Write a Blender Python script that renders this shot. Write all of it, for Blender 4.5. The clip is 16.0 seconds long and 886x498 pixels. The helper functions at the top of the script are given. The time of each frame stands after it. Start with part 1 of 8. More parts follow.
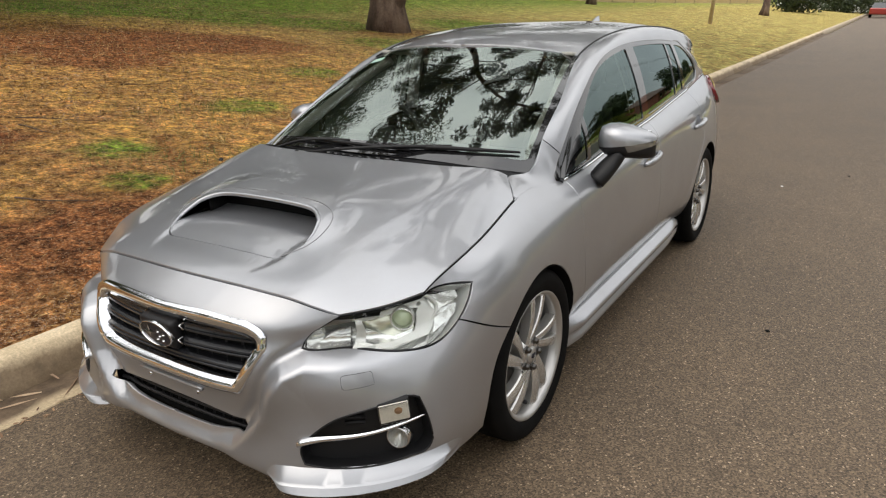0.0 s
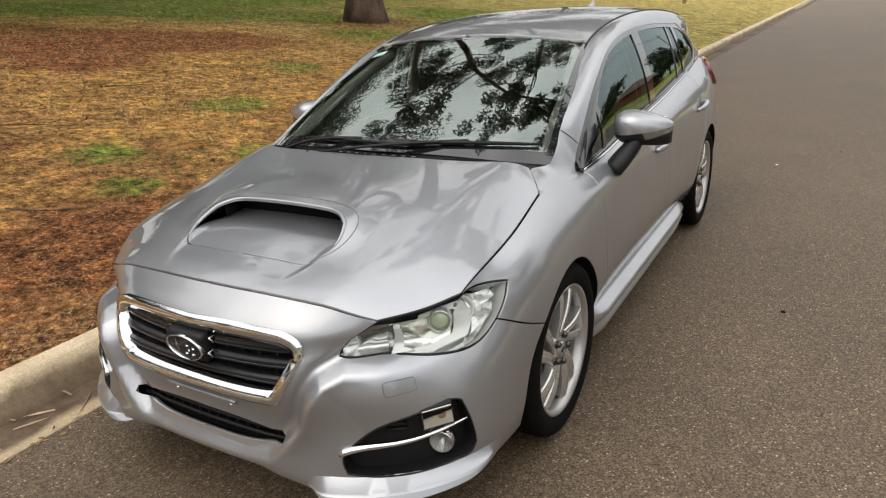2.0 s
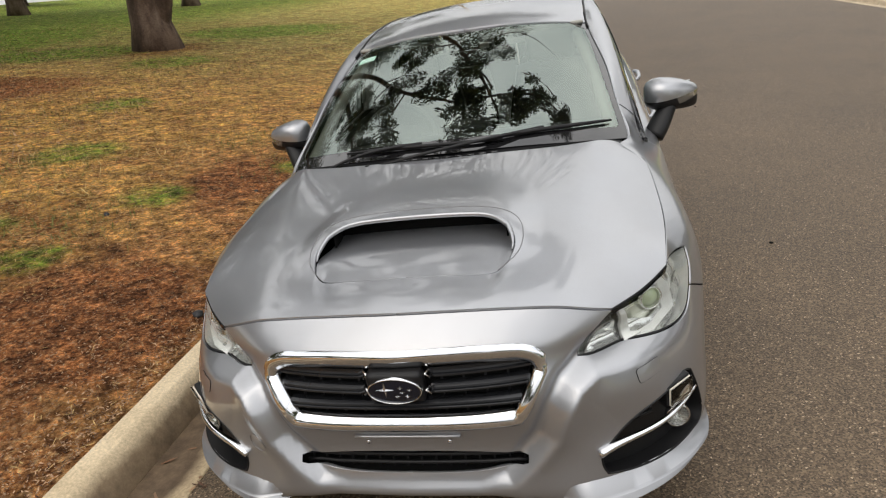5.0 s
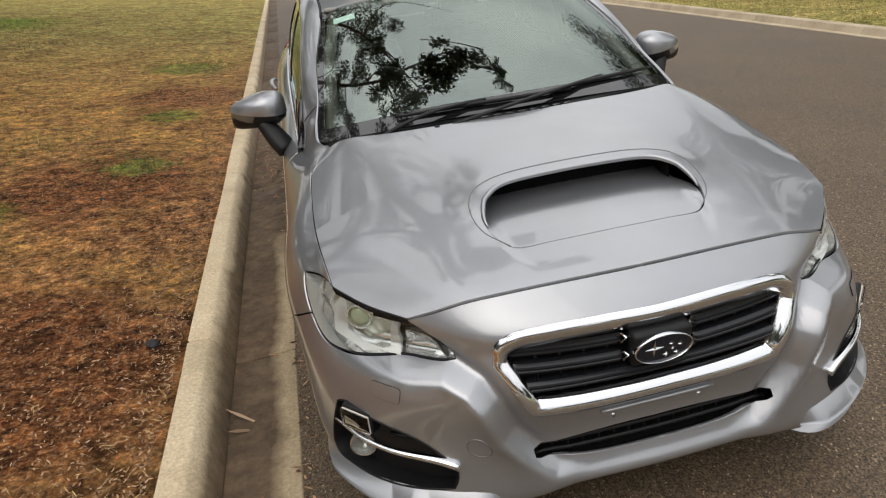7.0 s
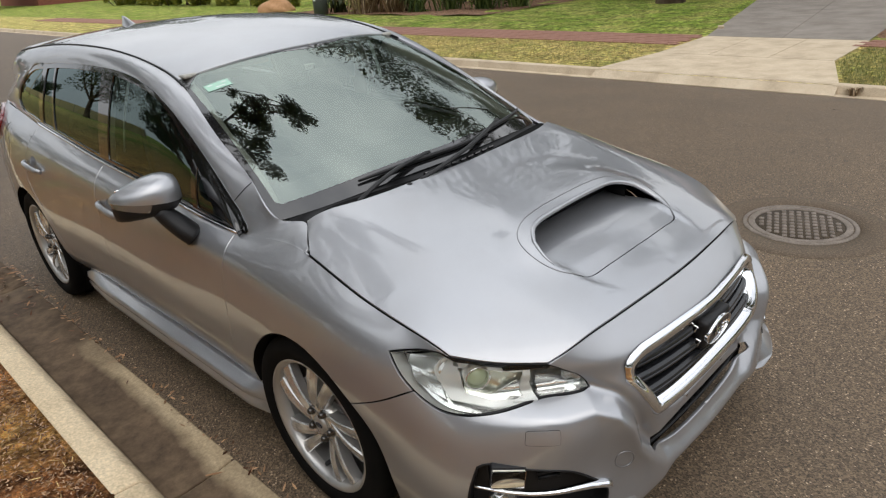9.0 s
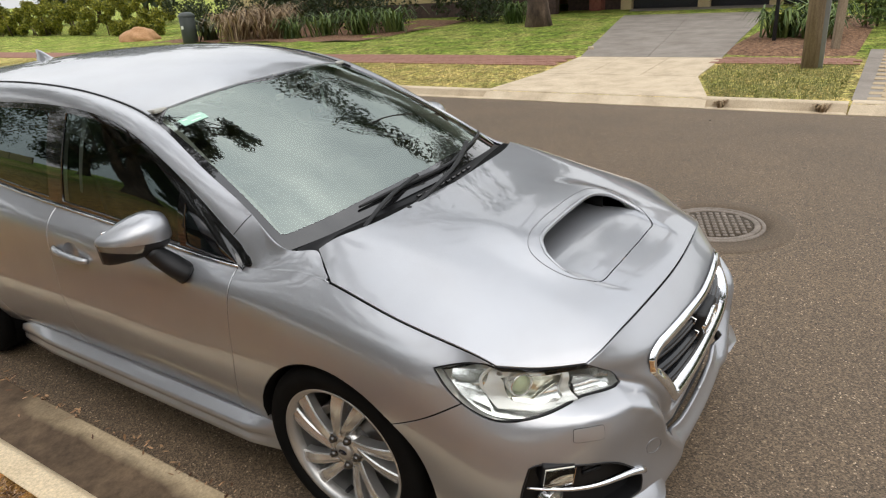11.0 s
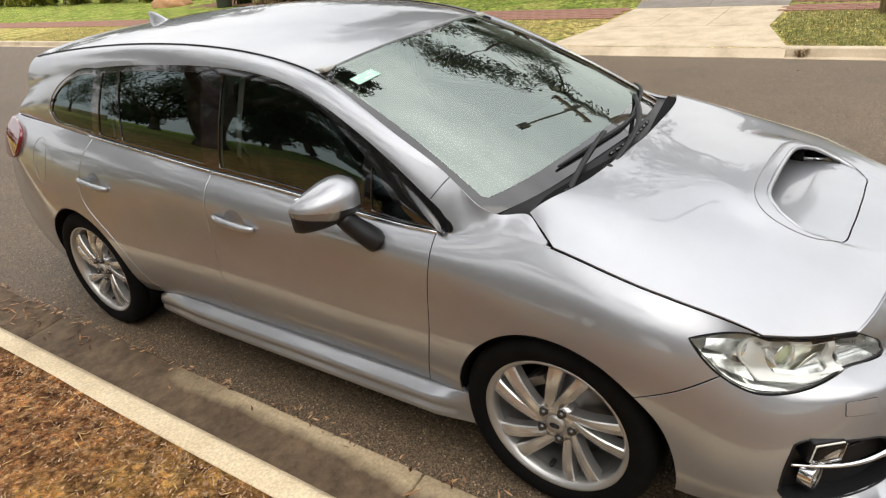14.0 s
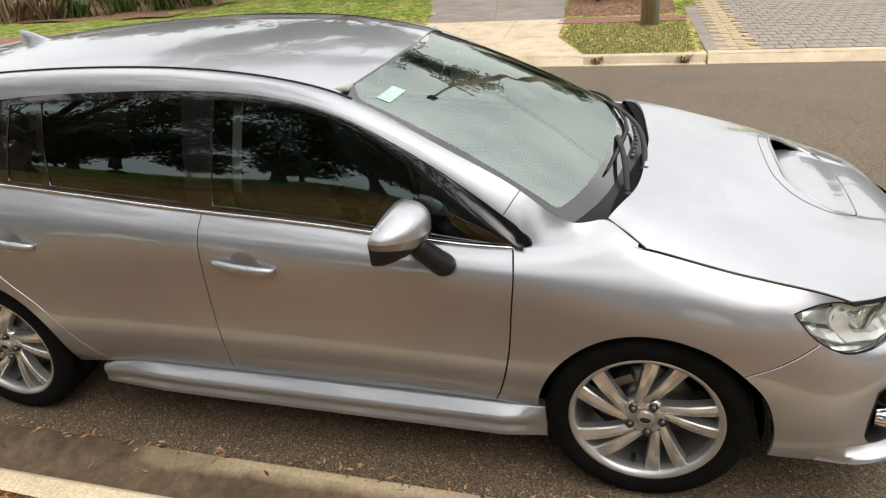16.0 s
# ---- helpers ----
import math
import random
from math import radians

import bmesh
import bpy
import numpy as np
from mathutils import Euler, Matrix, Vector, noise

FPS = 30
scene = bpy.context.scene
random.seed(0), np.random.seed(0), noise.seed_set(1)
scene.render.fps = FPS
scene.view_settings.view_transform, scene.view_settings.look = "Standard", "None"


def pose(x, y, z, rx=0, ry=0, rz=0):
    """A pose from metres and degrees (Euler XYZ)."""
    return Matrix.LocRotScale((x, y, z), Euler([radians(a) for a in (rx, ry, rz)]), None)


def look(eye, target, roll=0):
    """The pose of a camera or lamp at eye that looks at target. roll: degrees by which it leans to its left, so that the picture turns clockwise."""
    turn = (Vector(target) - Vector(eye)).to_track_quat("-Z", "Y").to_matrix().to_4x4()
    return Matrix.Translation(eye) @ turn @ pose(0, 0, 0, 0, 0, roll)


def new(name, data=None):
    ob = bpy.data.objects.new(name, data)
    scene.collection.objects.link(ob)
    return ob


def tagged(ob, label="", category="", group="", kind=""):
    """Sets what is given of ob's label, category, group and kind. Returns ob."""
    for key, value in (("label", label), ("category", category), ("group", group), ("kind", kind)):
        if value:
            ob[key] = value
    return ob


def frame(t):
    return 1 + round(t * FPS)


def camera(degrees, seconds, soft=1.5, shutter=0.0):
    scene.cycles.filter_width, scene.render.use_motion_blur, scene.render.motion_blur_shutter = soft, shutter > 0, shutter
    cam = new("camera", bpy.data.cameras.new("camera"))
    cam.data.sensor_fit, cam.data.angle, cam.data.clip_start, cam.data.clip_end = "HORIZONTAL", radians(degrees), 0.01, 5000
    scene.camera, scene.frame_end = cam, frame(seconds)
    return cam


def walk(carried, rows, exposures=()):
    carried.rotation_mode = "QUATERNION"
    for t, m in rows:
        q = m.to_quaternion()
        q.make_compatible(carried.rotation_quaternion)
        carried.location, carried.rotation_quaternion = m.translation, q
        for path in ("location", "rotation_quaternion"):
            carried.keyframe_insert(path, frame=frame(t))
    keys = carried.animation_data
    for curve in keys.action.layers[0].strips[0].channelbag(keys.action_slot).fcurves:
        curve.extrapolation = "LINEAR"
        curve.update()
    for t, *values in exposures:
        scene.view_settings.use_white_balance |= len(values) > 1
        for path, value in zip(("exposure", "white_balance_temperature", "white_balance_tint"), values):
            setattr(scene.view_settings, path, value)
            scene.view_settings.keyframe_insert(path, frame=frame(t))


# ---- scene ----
cam = camera(66.3, 16.0, 1.2)
PATH = [
    (0, (1.736, -2.085, 1.628), (0.745, -0.496, 0.925), 0.8),
    (0.5, (1.701, -2.088, 1.63), (0.746, -0.475, 0.933), 0.5),
    (1, (1.66, -2.115, 1.632), (0.711, -0.507, 0.917), 1.1),
    (1.5, (1.642, -2.127, 1.634), (0.724, -0.51, 0.898), 0.7),
    (2, (1.574, -2.121, 1.642), (0.635, -0.515, 0.909), -1.1),
    (2.5, (1.433, -2.12, 1.646), (0.521, -0.483, 0.947), -2.1),
    (3, (1.307, -2.204, 1.645), (0.598, -0.497, 0.882), -0.4),
    (3.5, (1.171, -2.345, 1.658), (0.504, -0.624, 0.887), -1.0),
    (4, (1.009, -2.386, 1.647), (0.429, -0.624, 0.899), -1.3),
    (4.2, (0.917, -2.404, 1.647), (0.315, -0.642, 0.917), -4.0),
    (6.3, (-0.322, -2.45, 1.566), (-0.148, -0.624, 0.77), -2.3),
    (6.5, (-0.453, -2.388, 1.537), (-0.184, -0.562, 0.767), -1.9),
    (7, (-0.799, -2.218, 1.546), (-0.448, -0.423, 0.735), -4.6),
    (7.5, (-1.182, -2.132, 1.596), (-0.559, -0.419, 0.774), -1.3),
    (8, (-1.381, -1.956, 1.609), (-0.622, -0.29, 0.803), -7.2),
    (8.5, (-1.638, -1.763, 1.637), (-0.648, -0.204, 0.869), -3.9),
    (8.7, (-1.735, -1.714, 1.665), (-0.59, -0.268, 0.892), -3.7),
    (10.8, (-2.192, -1.373, 1.734), (-0.672, -0.326, 0.964), -3.5),
    (11, (-2.19, -1.367, 1.736), (-0.659, -0.313, 0.998), -3.7),
    (11.5, (-2.208, -1.364, 1.725), (-0.717, -0.282, 0.947), -4.0),
    (12, (-2.266, -1.349, 1.716), (-0.866, -0.181, 0.893), -3.7),
    (12.5, (-2.311, -1.312, 1.711), (-0.893, -0.164, 0.89), -1.9),
    (13, (-2.331, -1.262, 1.703), (-0.896, -0.144, 0.871), -2.2),
    (13.5, (-2.338, -1.048, 1.697), (-0.913, 0.095, 0.882), -5.9),
    (14, (-2.415, -0.795, 1.73), (-0.965, 0.301, 0.896), -5.7),
    (14.5, (-2.598, -0.559, 1.755), (-1.011, 0.325, 0.918), -5.1),
    (15, (-2.641, -0.337, 1.747), (-1.039, 0.581, 0.98), -6.1),
    (15.5, (-2.634, -0.114, 1.77), (-0.974, 0.662, 0.969), -6.3),
    (16, (-2.738, 0.086, 1.785), (-1.003, 0.61, 0.94), -4.1),
]
walk(cam, [(t, look(eye, target, roll)) for t, eye, target, roll in PATH], [(0, -0.17, 6700, 10), (4, -0.21, 6700, 10), (6.4, -0.45, 6700, 10), (7.4, -0.46, 6550, 10), (8.4, -0.41, 6400, 10), (11, -0.09, 6500, 10), (12, 0.02, 6600, 10), (13, 0.05, 6650, 10), (15, 0.19, 6700, 10), (16, 0.18, 6700, 10)])

# ---- sky and sun ----
world = bpy.data.worlds.new("overcast_sky")
scene.world = world
world.use_nodes = True
wn, wl = world.node_tree.nodes, world.node_tree.links
wn.clear()
sky = wn.new("ShaderNodeTexSky")
sky.sky_type, sky.sun_disc = "NISHITA", False
sky.sun_elevation, sky.sun_rotation = radians(55), radians(210)
sky.air_density, sky.dust_density, sky.ozone_density = 1.0, 3.0, 1.0
co = wn.new("ShaderNodeTexCoord")
cloud = wn.new("ShaderNodeTexNoise")
cloud.inputs["Scale"].default_value, cloud.inputs["Detail"].default_value = 2.2, 6
cloud.inputs["Roughness"].default_value = 0.55
cramp = wn.new("ShaderNodeValToRGB")
cramp.color_ramp.elements[0].position, cramp.color_ramp.elements[1].position = 0.38, 0.64
cramp.color_ramp.elements[0].color = (8.6, 8.8, 9.1, 1)
cramp.color_ramp.elements[1].color = (12.8, 12.8, 12.7, 1)
smix = wn.new("ShaderNodeMix")
smix.data_type = "RGBA"
smix.inputs["Factor"].default_value = 0.86
wbg, wout = wn.new("ShaderNodeBackground"), wn.new("ShaderNodeOutputWorld")
wl.new(co.outputs["Generated"], cloud.inputs["Vector"])
wl.new(cloud.outputs["Fac"], cramp.inputs["Fac"])
wl.new(sky.outputs["Color"], smix.inputs["A"])
wl.new(cramp.outputs["Color"], smix.inputs["B"])
wsep = wn.new("ShaderNodeSeparateXYZ")
grad = wn.new("ShaderNodeMapRange")
grad.inputs["From Min"].default_value, grad.inputs["From Max"].default_value = 0.0, 1.0
grad.inputs["To Min"].default_value, grad.inputs["To Max"].default_value = 0.44, 1.12
dim = wn.new("ShaderNodeMix")
dim.data_type, dim.blend_type = "RGBA", "MULTIPLY"
dim.inputs["Factor"].default_value = 1.0
wl.new(co.outputs["Generated"], wsep.inputs["Vector"])
wl.new(wsep.outputs["Z"], grad.inputs["Value"])
wl.new(smix.outputs["Result"], dim.inputs["A"])
wl.new(grad.outputs["Result"], dim.inputs["B"])
wl.new(dim.outputs["Result"], wbg.inputs["Color"])
wl.new(wbg.outputs["Background"], wout.inputs["Surface"])
wbg.inputs["Strength"].default_value = 0.198
sun = new("sun", bpy.data.lights.new("sun", "SUN"))
sun.data.energy, sun.data.angle, sun.data.color = 0.6, radians(50), (1.0, 0.94, 0.85)
sun.matrix_world = look((-7, -12, 20), (0, 0, 0))

# ---- materials ----
def mat(name, color, rough=0.5, metal=0.0, coat=0.0, spec=0.5):
    m = bpy.data.materials.new(name)
    m.use_nodes = True
    b = m.node_tree.nodes["Principled BSDF"]
    b.inputs["Base Color"].default_value = (*color, 1)
    b.inputs["Roughness"].default_value, b.inputs["Metallic"].default_value = rough, metal
    b.inputs["Coat Weight"].default_value, b.inputs["Coat Roughness"].default_value = coat, 0.03
    b.inputs["Specular IOR Level"].default_value = spec
    return m


def node(m, kind, **values):
    n = m.node_tree.nodes.new("ShaderNode" + kind)
    for key, value in values.items():
        n.inputs[key].default_value = value
    return n


def link(m, a, b):
    m.node_tree.links.new(a, b)


def bsdf(m):
    return m.node_tree.nodes["Principled BSDF"]


def noise_tex(m, scale, detail=4, rough=0.55, stretch=None):
    """A noise over the object's own metres."""
    c = node(m, "TexCoord")
    n = node(m, "TexNoise", Scale=scale, Detail=detail, Roughness=rough)
    if stretch:
        g = node(m, "Mapping", Scale=stretch)
        link(m, c.outputs["Object"], g.inputs["Vector"])
        link(m, g.outputs["Vector"], n.inputs["Vector"])
    else:
        link(m, c.outputs["Object"], n.inputs["Vector"])
    return n.outputs["Fac"]


def ramp(m, fac, stops):
    r = node(m, "ValToRGB")
    e = r.color_ramp.elements
    while len(e) < len(stops):
        e.new(0.5)
    for k, (p, c) in zip(e, stops):
        k.position, k.color = p, (*c, 1)
    link(m, fac, r.inputs["Fac"])
    return r.outputs["Color"]


def mix(m, fac, a, b, blend="MIX"):
    x = node(m, "Mix")
    x.data_type, x.blend_type = "RGBA", blend
    if isinstance(fac, float):
        x.inputs["Factor"].default_value = fac
    else:
        link(m, fac, x.inputs["Factor"])
    link(m, a, x.inputs["A"])
    link(m, b, x.inputs["B"])
    return x.outputs["Result"]


def paint_on(m, color):
    link(m, color, bsdf(m).inputs["Base Color"])


def bump(m, fac, strength, distance=0.01):
    b = node(m, "Bump", Strength=strength, Distance=distance)
    link(m, fac, b.inputs["Height"])
    link(m, b.outputs["Normal"], bsdf(m).inputs["Normal"])


def speckled(name, stops, scale, rough=0.85, fine=None, relief=0.4, dist=0.01, metal=0.0, stretch=None):
    """Two scales of variation: a broad one in colour, a fine one in colour and relief."""
    m = mat(name, stops[0][1], rough, metal)
    broad = ramp(m, noise_tex(m, scale, 5, 0.6, stretch), stops)
    f = noise_tex(m, fine or scale * 14, 4, 0.7)
    tone = ramp(m, f, [(0.25, (0.62, 0.62, 0.62)), (0.75, (1.25, 1.25, 1.25))])
    paint_on(m, mix(m, 1.0, broad, tone, "MULTIPLY"))
    bump(m, f, relief, dist)
    return m


def car_paint():
    m = mat("silver_paint", (0.46, 0.475, 0.505), 0.4, 0.78, 1.0)
    flake = noise_tex(m, 1600, 2, 0.5)
    dust = noise_tex(m, 5, 5, 0.6)
    tone = ramp(m, flake, [(0.3, (0.36, 0.37, 0.395)), (0.7, (0.43, 0.44, 0.465))])
    film = ramp(m, dust, [(0.35, (1.0, 1.0, 1.0)), (0.75, (0.95, 0.94, 0.925))])
    paint_on(m, mix(m, 1.0, tone, film, "MULTIPLY"))
    r = node(m, "MapRange")
    r.inputs["To Min"].default_value, r.inputs["To Max"].default_value = 0.35, 0.41
    link(m, dust, r.inputs["Value"])
    link(m, r.outputs["Result"], bsdf(m).inputs["Roughness"])
    bsdf(m).inputs["Coat Roughness"].default_value = 0.03
    bsdf(m).inputs["Coat IOR"].default_value = 1.65
    return m


def glass(name, color, rough=0.0, ior=2.05, film=(1, 1, 1)):
    """Thin glass: see-through with a mirror film that grows with Fresnel."""
    m = bpy.data.materials.new(name)
    m.use_nodes = True
    n, l = m.node_tree.nodes, m.node_tree.links
    n.clear()
    out = n.new("ShaderNodeOutputMaterial")
    mx, tr, gl, fr = n.new("ShaderNodeMixShader"), n.new("ShaderNodeBsdfTransparent"), n.new("ShaderNodeBsdfGlossy"), n.new("ShaderNodeFresnel")
    tr.inputs["Color"].default_value = (*color, 1)
    gl.inputs["Roughness"].default_value = rough
    gl.inputs["Color"].default_value = (*film, 1)
    fr.inputs["IOR"].default_value = ior
    l.new(fr.outputs["Fac"], mx.inputs["Fac"])
    l.new(tr.outputs["BSDF"], mx.inputs[1])
    l.new(gl.outputs["BSDF"], mx.inputs[2])
    l.new(mx.outputs["Shader"], out.inputs["Surface"])
    return m


PAINT = car_paint()
CHROME = mat("chrome", (0.80, 0.81, 0.83), 0.09, 1.0)
SATIN = mat("satin_chrome", (0.7, 0.7, 0.71), 0.16, 1.0)
BLACK = mat("black_plastic", (0.012, 0.012, 0.013), 0.45, 0.0, 0.0, 0.3)
bump(BLACK, noise_tex(BLACK, 900, 2), 0.15, 0.001)
SCUTTLE = mat("scuttle_plastic", (0.006, 0.006, 0.007), 0.3, 0.0, 0.0, 0.2)
GLOSS = mat("gloss_black", (0.008, 0.008, 0.009), 0.06, 0.0, 1.0)
DARK = mat("dark_liner", (0.008, 0.008, 0.008), 0.95, 0.0, 0.0, 0.1)
GUN = mat("grey_mesh_plastic", (0.020, 0.021, 0.024), 0.22, 0.2, 0.0, 0.6)
RUBBER = speckled("tyre_rubber", [(0.3, (0.005, 0.005, 0.005)), (0.7, (0.009, 0.0085, 0.008))], 9, 0.8, 300, 0.2, 0.001)
bsdf(RUBBER).inputs["Specular IOR Level"].default_value = 0.08
ALLOY = mat("alloy_silver", (0.50, 0.49, 0.475), 0.33, 0.75, 0.4)
ALLOYF = mat("alloy_machined", (0.62, 0.61, 0.59), 0.26, 0.75, 0.4)
ALLOYD = mat("alloy_shadow_grey", (0.28, 0.28, 0.285), 0.4, 0.8)
DISC = mat("brake_steel", (0.22, 0.21, 0.2), 0.4, 0.9)
GLASS_F = glass("windscreen_glass", (0.80, 0.90, 0.84), 0.0, 2.95, (0.86, 0.97, 0.90))
GLASS_S = glass("door_glass", (0.36, 0.41, 0.39), 0.0, 1.85, (0.78, 0.97, 0.96))
GLASS_R = glass("privacy_glass", (0.12, 0.135, 0.135), 0.0, 1.9, (0.80, 0.97, 0.97))
LENS = glass("lamp_lens", (0.97, 0.98, 0.97), 0.0, 1.45)
FRIT = mat("black_glass_edge", (0.012, 0.012, 0.013), 0.05, 0.0, 1.0)
bsdf(FRIT).inputs["Coat IOR"].default_value = 1.5
bsdf(FRIT).inputs["Coat Roughness"].default_value = 0.0
REFL = mat("lamp_reflector", (0.9, 0.91, 0.9), 0.16, 0.85)
BOWL = mat("lamp_bowl", (0.84, 0.85, 0.83), 0.15, 0.85)
bump(BOWL, noise_tex(BOWL, 30, 1, 0.4), 0.10, 0.02)
LAMPW = mat("lamp_bezel", (0.88, 0.89, 0.87), 0.25, 0.12, 1.0)
AMBER = mat("amber_bulb", (0.45, 0.24, 0.12), 0.25)
RED = mat("red_lens", (0.16, 0.008, 0.012), 0.08, 0.0, 1.0)
TRIM = mat("grey_cabin_trim", (0.42, 0.41, 0.375), 0.8)
bump(TRIM, noise_tex(TRIM, 200, 2), 0.03, 0.001)
DASH = mat("dark_dash", (0.032, 0.033, 0.034), 0.62)
bump(DASH, noise_tex(DASH, 200, 2), 0.05, 0.001)
SEAT = speckled("seat_leather", [(0.35, (0.03, 0.03, 0.032)), (0.7, (0.045, 0.045, 0.046))], 12, 0.5, 400, 0.2, 0.001)
STICK = mat("green_label", (0.42, 0.68, 0.55), 0.5)
WHITE = mat("white_print", (0.8, 0.82, 0.8), 0.5)
EMB = mat("emblem_dark", (0.008, 0.011, 0.022), 0.14, 0.0, 0.2)

# ---- mesh helpers ----
def part(name, bm, material, parent=None, label="", smooth=True):
    """One mesh object from a bmesh, under a thing or a part."""
    me = bpy.data.meshes.new(name)
    for f in bm.faces:
        f.smooth = smooth
    bm.to_mesh(me)
    bm.free()
    me.materials.append(material)
    ob = new(name, me)
    if parent is not None:
        ob.parent = parent
    if label:
        ob["label"] = label
    return ob


def raw(name, verts, faces, material, parent=None, label="", normals=None, smooth=True):
    me = bpy.data.meshes.new(name)
    me.from_pydata([tuple(v) for v in verts], [], faces)
    me.polygons.foreach_set("use_smooth", [smooth] * len(me.polygons))
    me.materials.append(material)
    if normals is not None:
        me.normals_split_custom_set_from_vertices([tuple(n) for n in normals])
    me.update()
    ob = new(name, me)
    if parent is not None:
        ob.parent = parent
    if label:
        ob["label"] = label
    return ob


def thing(name, label, category, m=None, group="", kind=""):
    ob = tagged(new(name), label, category, group, kind)
    ob.empty_display_size = 0.2
    if m is not None:
        ob.matrix_basis = m
    return ob


def box(bm, size, m=None, bevel=0.0, segs=2):
    """A box of that size round its middle, bevelled, moved by m."""
    made = bmesh.ops.create_cube(bm, size=1.0)["verts"]
    bmesh.ops.scale(bm, vec=size, verts=made)
    if bevel:
        edges = list({e for v in made for e in v.link_edges})
        res = bmesh.ops.bevel(bm, geom=edges, offset=bevel, segments=segs, profile=0.7, affect="EDGES")
        made = list({v for f in res["faces"] for v in f.verts} | {v for v in made if v.is_valid})
    if m is not None:
        bmesh.ops.transform(bm, matrix=m, verts=[v for v in made if v.is_valid])
    return bm


def lathe(profile, n=48, axis="x", bm=None, m=None, close=False):
    """Spins (along, radius) pairs round an axis."""
    bm = bm or bmesh.new()
    rings = []
    for k in range(n):
        a = 2 * math.pi * k / n
        ring = []
        for u, r in profile:
            c, s = r * math.cos(a), r * math.sin(a)
            v = Vector((u, c, s) if axis == "x" else (c, s, u) if axis == "z" else (c, u, s))
            ring.append(bm.verts.new(m @ v if m else v))
        rings.append(ring)
    for k in range(n):
        a, b = rings[k], rings[(k + 1) % n]
        for i in range(len(profile) - 1):
            bm.faces.new((a[i], a[i + 1], b[i + 1], b[i]))
        if close:
            bm.faces.new((a[-1], a[0], b[0], b[-1]))
    bmesh.ops.recalc_face_normals(bm, faces=bm.faces)
    return bm


def cubic(ts, values):
    """A natural cubic spline through values at ts, as a function of an array."""
    t, v = np.asarray(ts, float), np.asarray(values, float)
    n, h = len(t), np.diff(t)
    A, r = np.eye(n), np.zeros((n,) + v.shape[1:])
    for i in range(1, n - 1):
        A[i, i - 1], A[i, i], A[i, i + 1] = h[i - 1], 2 * (h[i - 1] + h[i]), h[i]
        r[i] = 3 * ((v[i + 1] - v[i]) / h[i] - (v[i] - v[i - 1]) / h[i - 1])
    c = np.linalg.solve(A, r.reshape(n, -1)).reshape(v.shape)

    def f(x):
        x = np.atleast_1d(np.asarray(x, float))
        i = np.clip(np.searchsorted(t, x) - 1, 0, n - 2)
        d = x - t[i]
        hh = h[i]
        if v.ndim > 1:
            d, hh = d[:, None], hh[:, None]
        b = (v[i + 1] - v[i]) / hh - hh * (2 * c[i] + c[i + 1]) / 3
        return v[i] + b * d + c[i] * d * d + (c[i + 1] - c[i]) / (3 * hh) * d ** 3
    return f


def smoothline(points, step):
    """Points evenly along a smooth curve through the given ones."""
    p = np.asarray(points, float)
    if len(p) < 3:
        n = max(1, int(math.ceil(np.linalg.norm(p[1] - p[0]) / step)))
        return p[0] + (p[1] - p[0]) * np.linspace(0, 1, n + 1)[:, None]
    d = np.concatenate([[0], np.cumsum(np.linalg.norm(np.diff(p, axis=0), axis=1))])
    n = max(2, int(math.ceil(d[-1] / step)))
    return cubic(d, p)(np.linspace(0, d[-1], n + 1))


def outline(segs, step=0.02):
    """A closed outline out of smooth stretches that meet at corners."""
    out = []
    for s in segs:
        out.extend(smoothline(s, step)[:-1])
    return np.array(out)


def inside(poly, pts):
    x, y = pts[:, 0], pts[:, 1]
    hit = np.zeros(len(pts), bool)
    a, b = poly, np.roll(poly, -1, 0)
    for (x0, y0), (x1, y1) in zip(a, b):
        if y0 == y1:
            continue
        hit ^= ((y0 > y) != (y1 > y)) & (x < (x1 - x0) * (y - y0) / (y1 - y0) + x0)
    return hit


def near(poly, pts):
    """How far each point is from the outline."""
    best = np.full(len(pts), 9e9)
    for a, b in zip(poly, np.roll(poly, -1, 0)):
        e = b - a
        w = np.clip(((pts - a) @ e) / max(e @ e, 1e-12), 0, 1)
        best = np.minimum(best, np.linalg.norm(pts - a - w[:, None] * e, axis=1))
    return best


def inset(poly, by):
    """The outline drawn inwards by a small distance."""
    area = np.sum(poly[:, 0] * np.roll(poly[:, 1], -1) - np.roll(poly[:, 0], -1) * poly[:, 1])
    t = np.roll(poly, -1, 0) - np.roll(poly, 1, 0)
    t /= np.maximum(np.linalg.norm(t, axis=1), 1e-9)[:, None]
    nrm = np.stack([-t[:, 1], t[:, 0]], 1) * (1 if area > 0 else -1)
    return poly + nrm * by


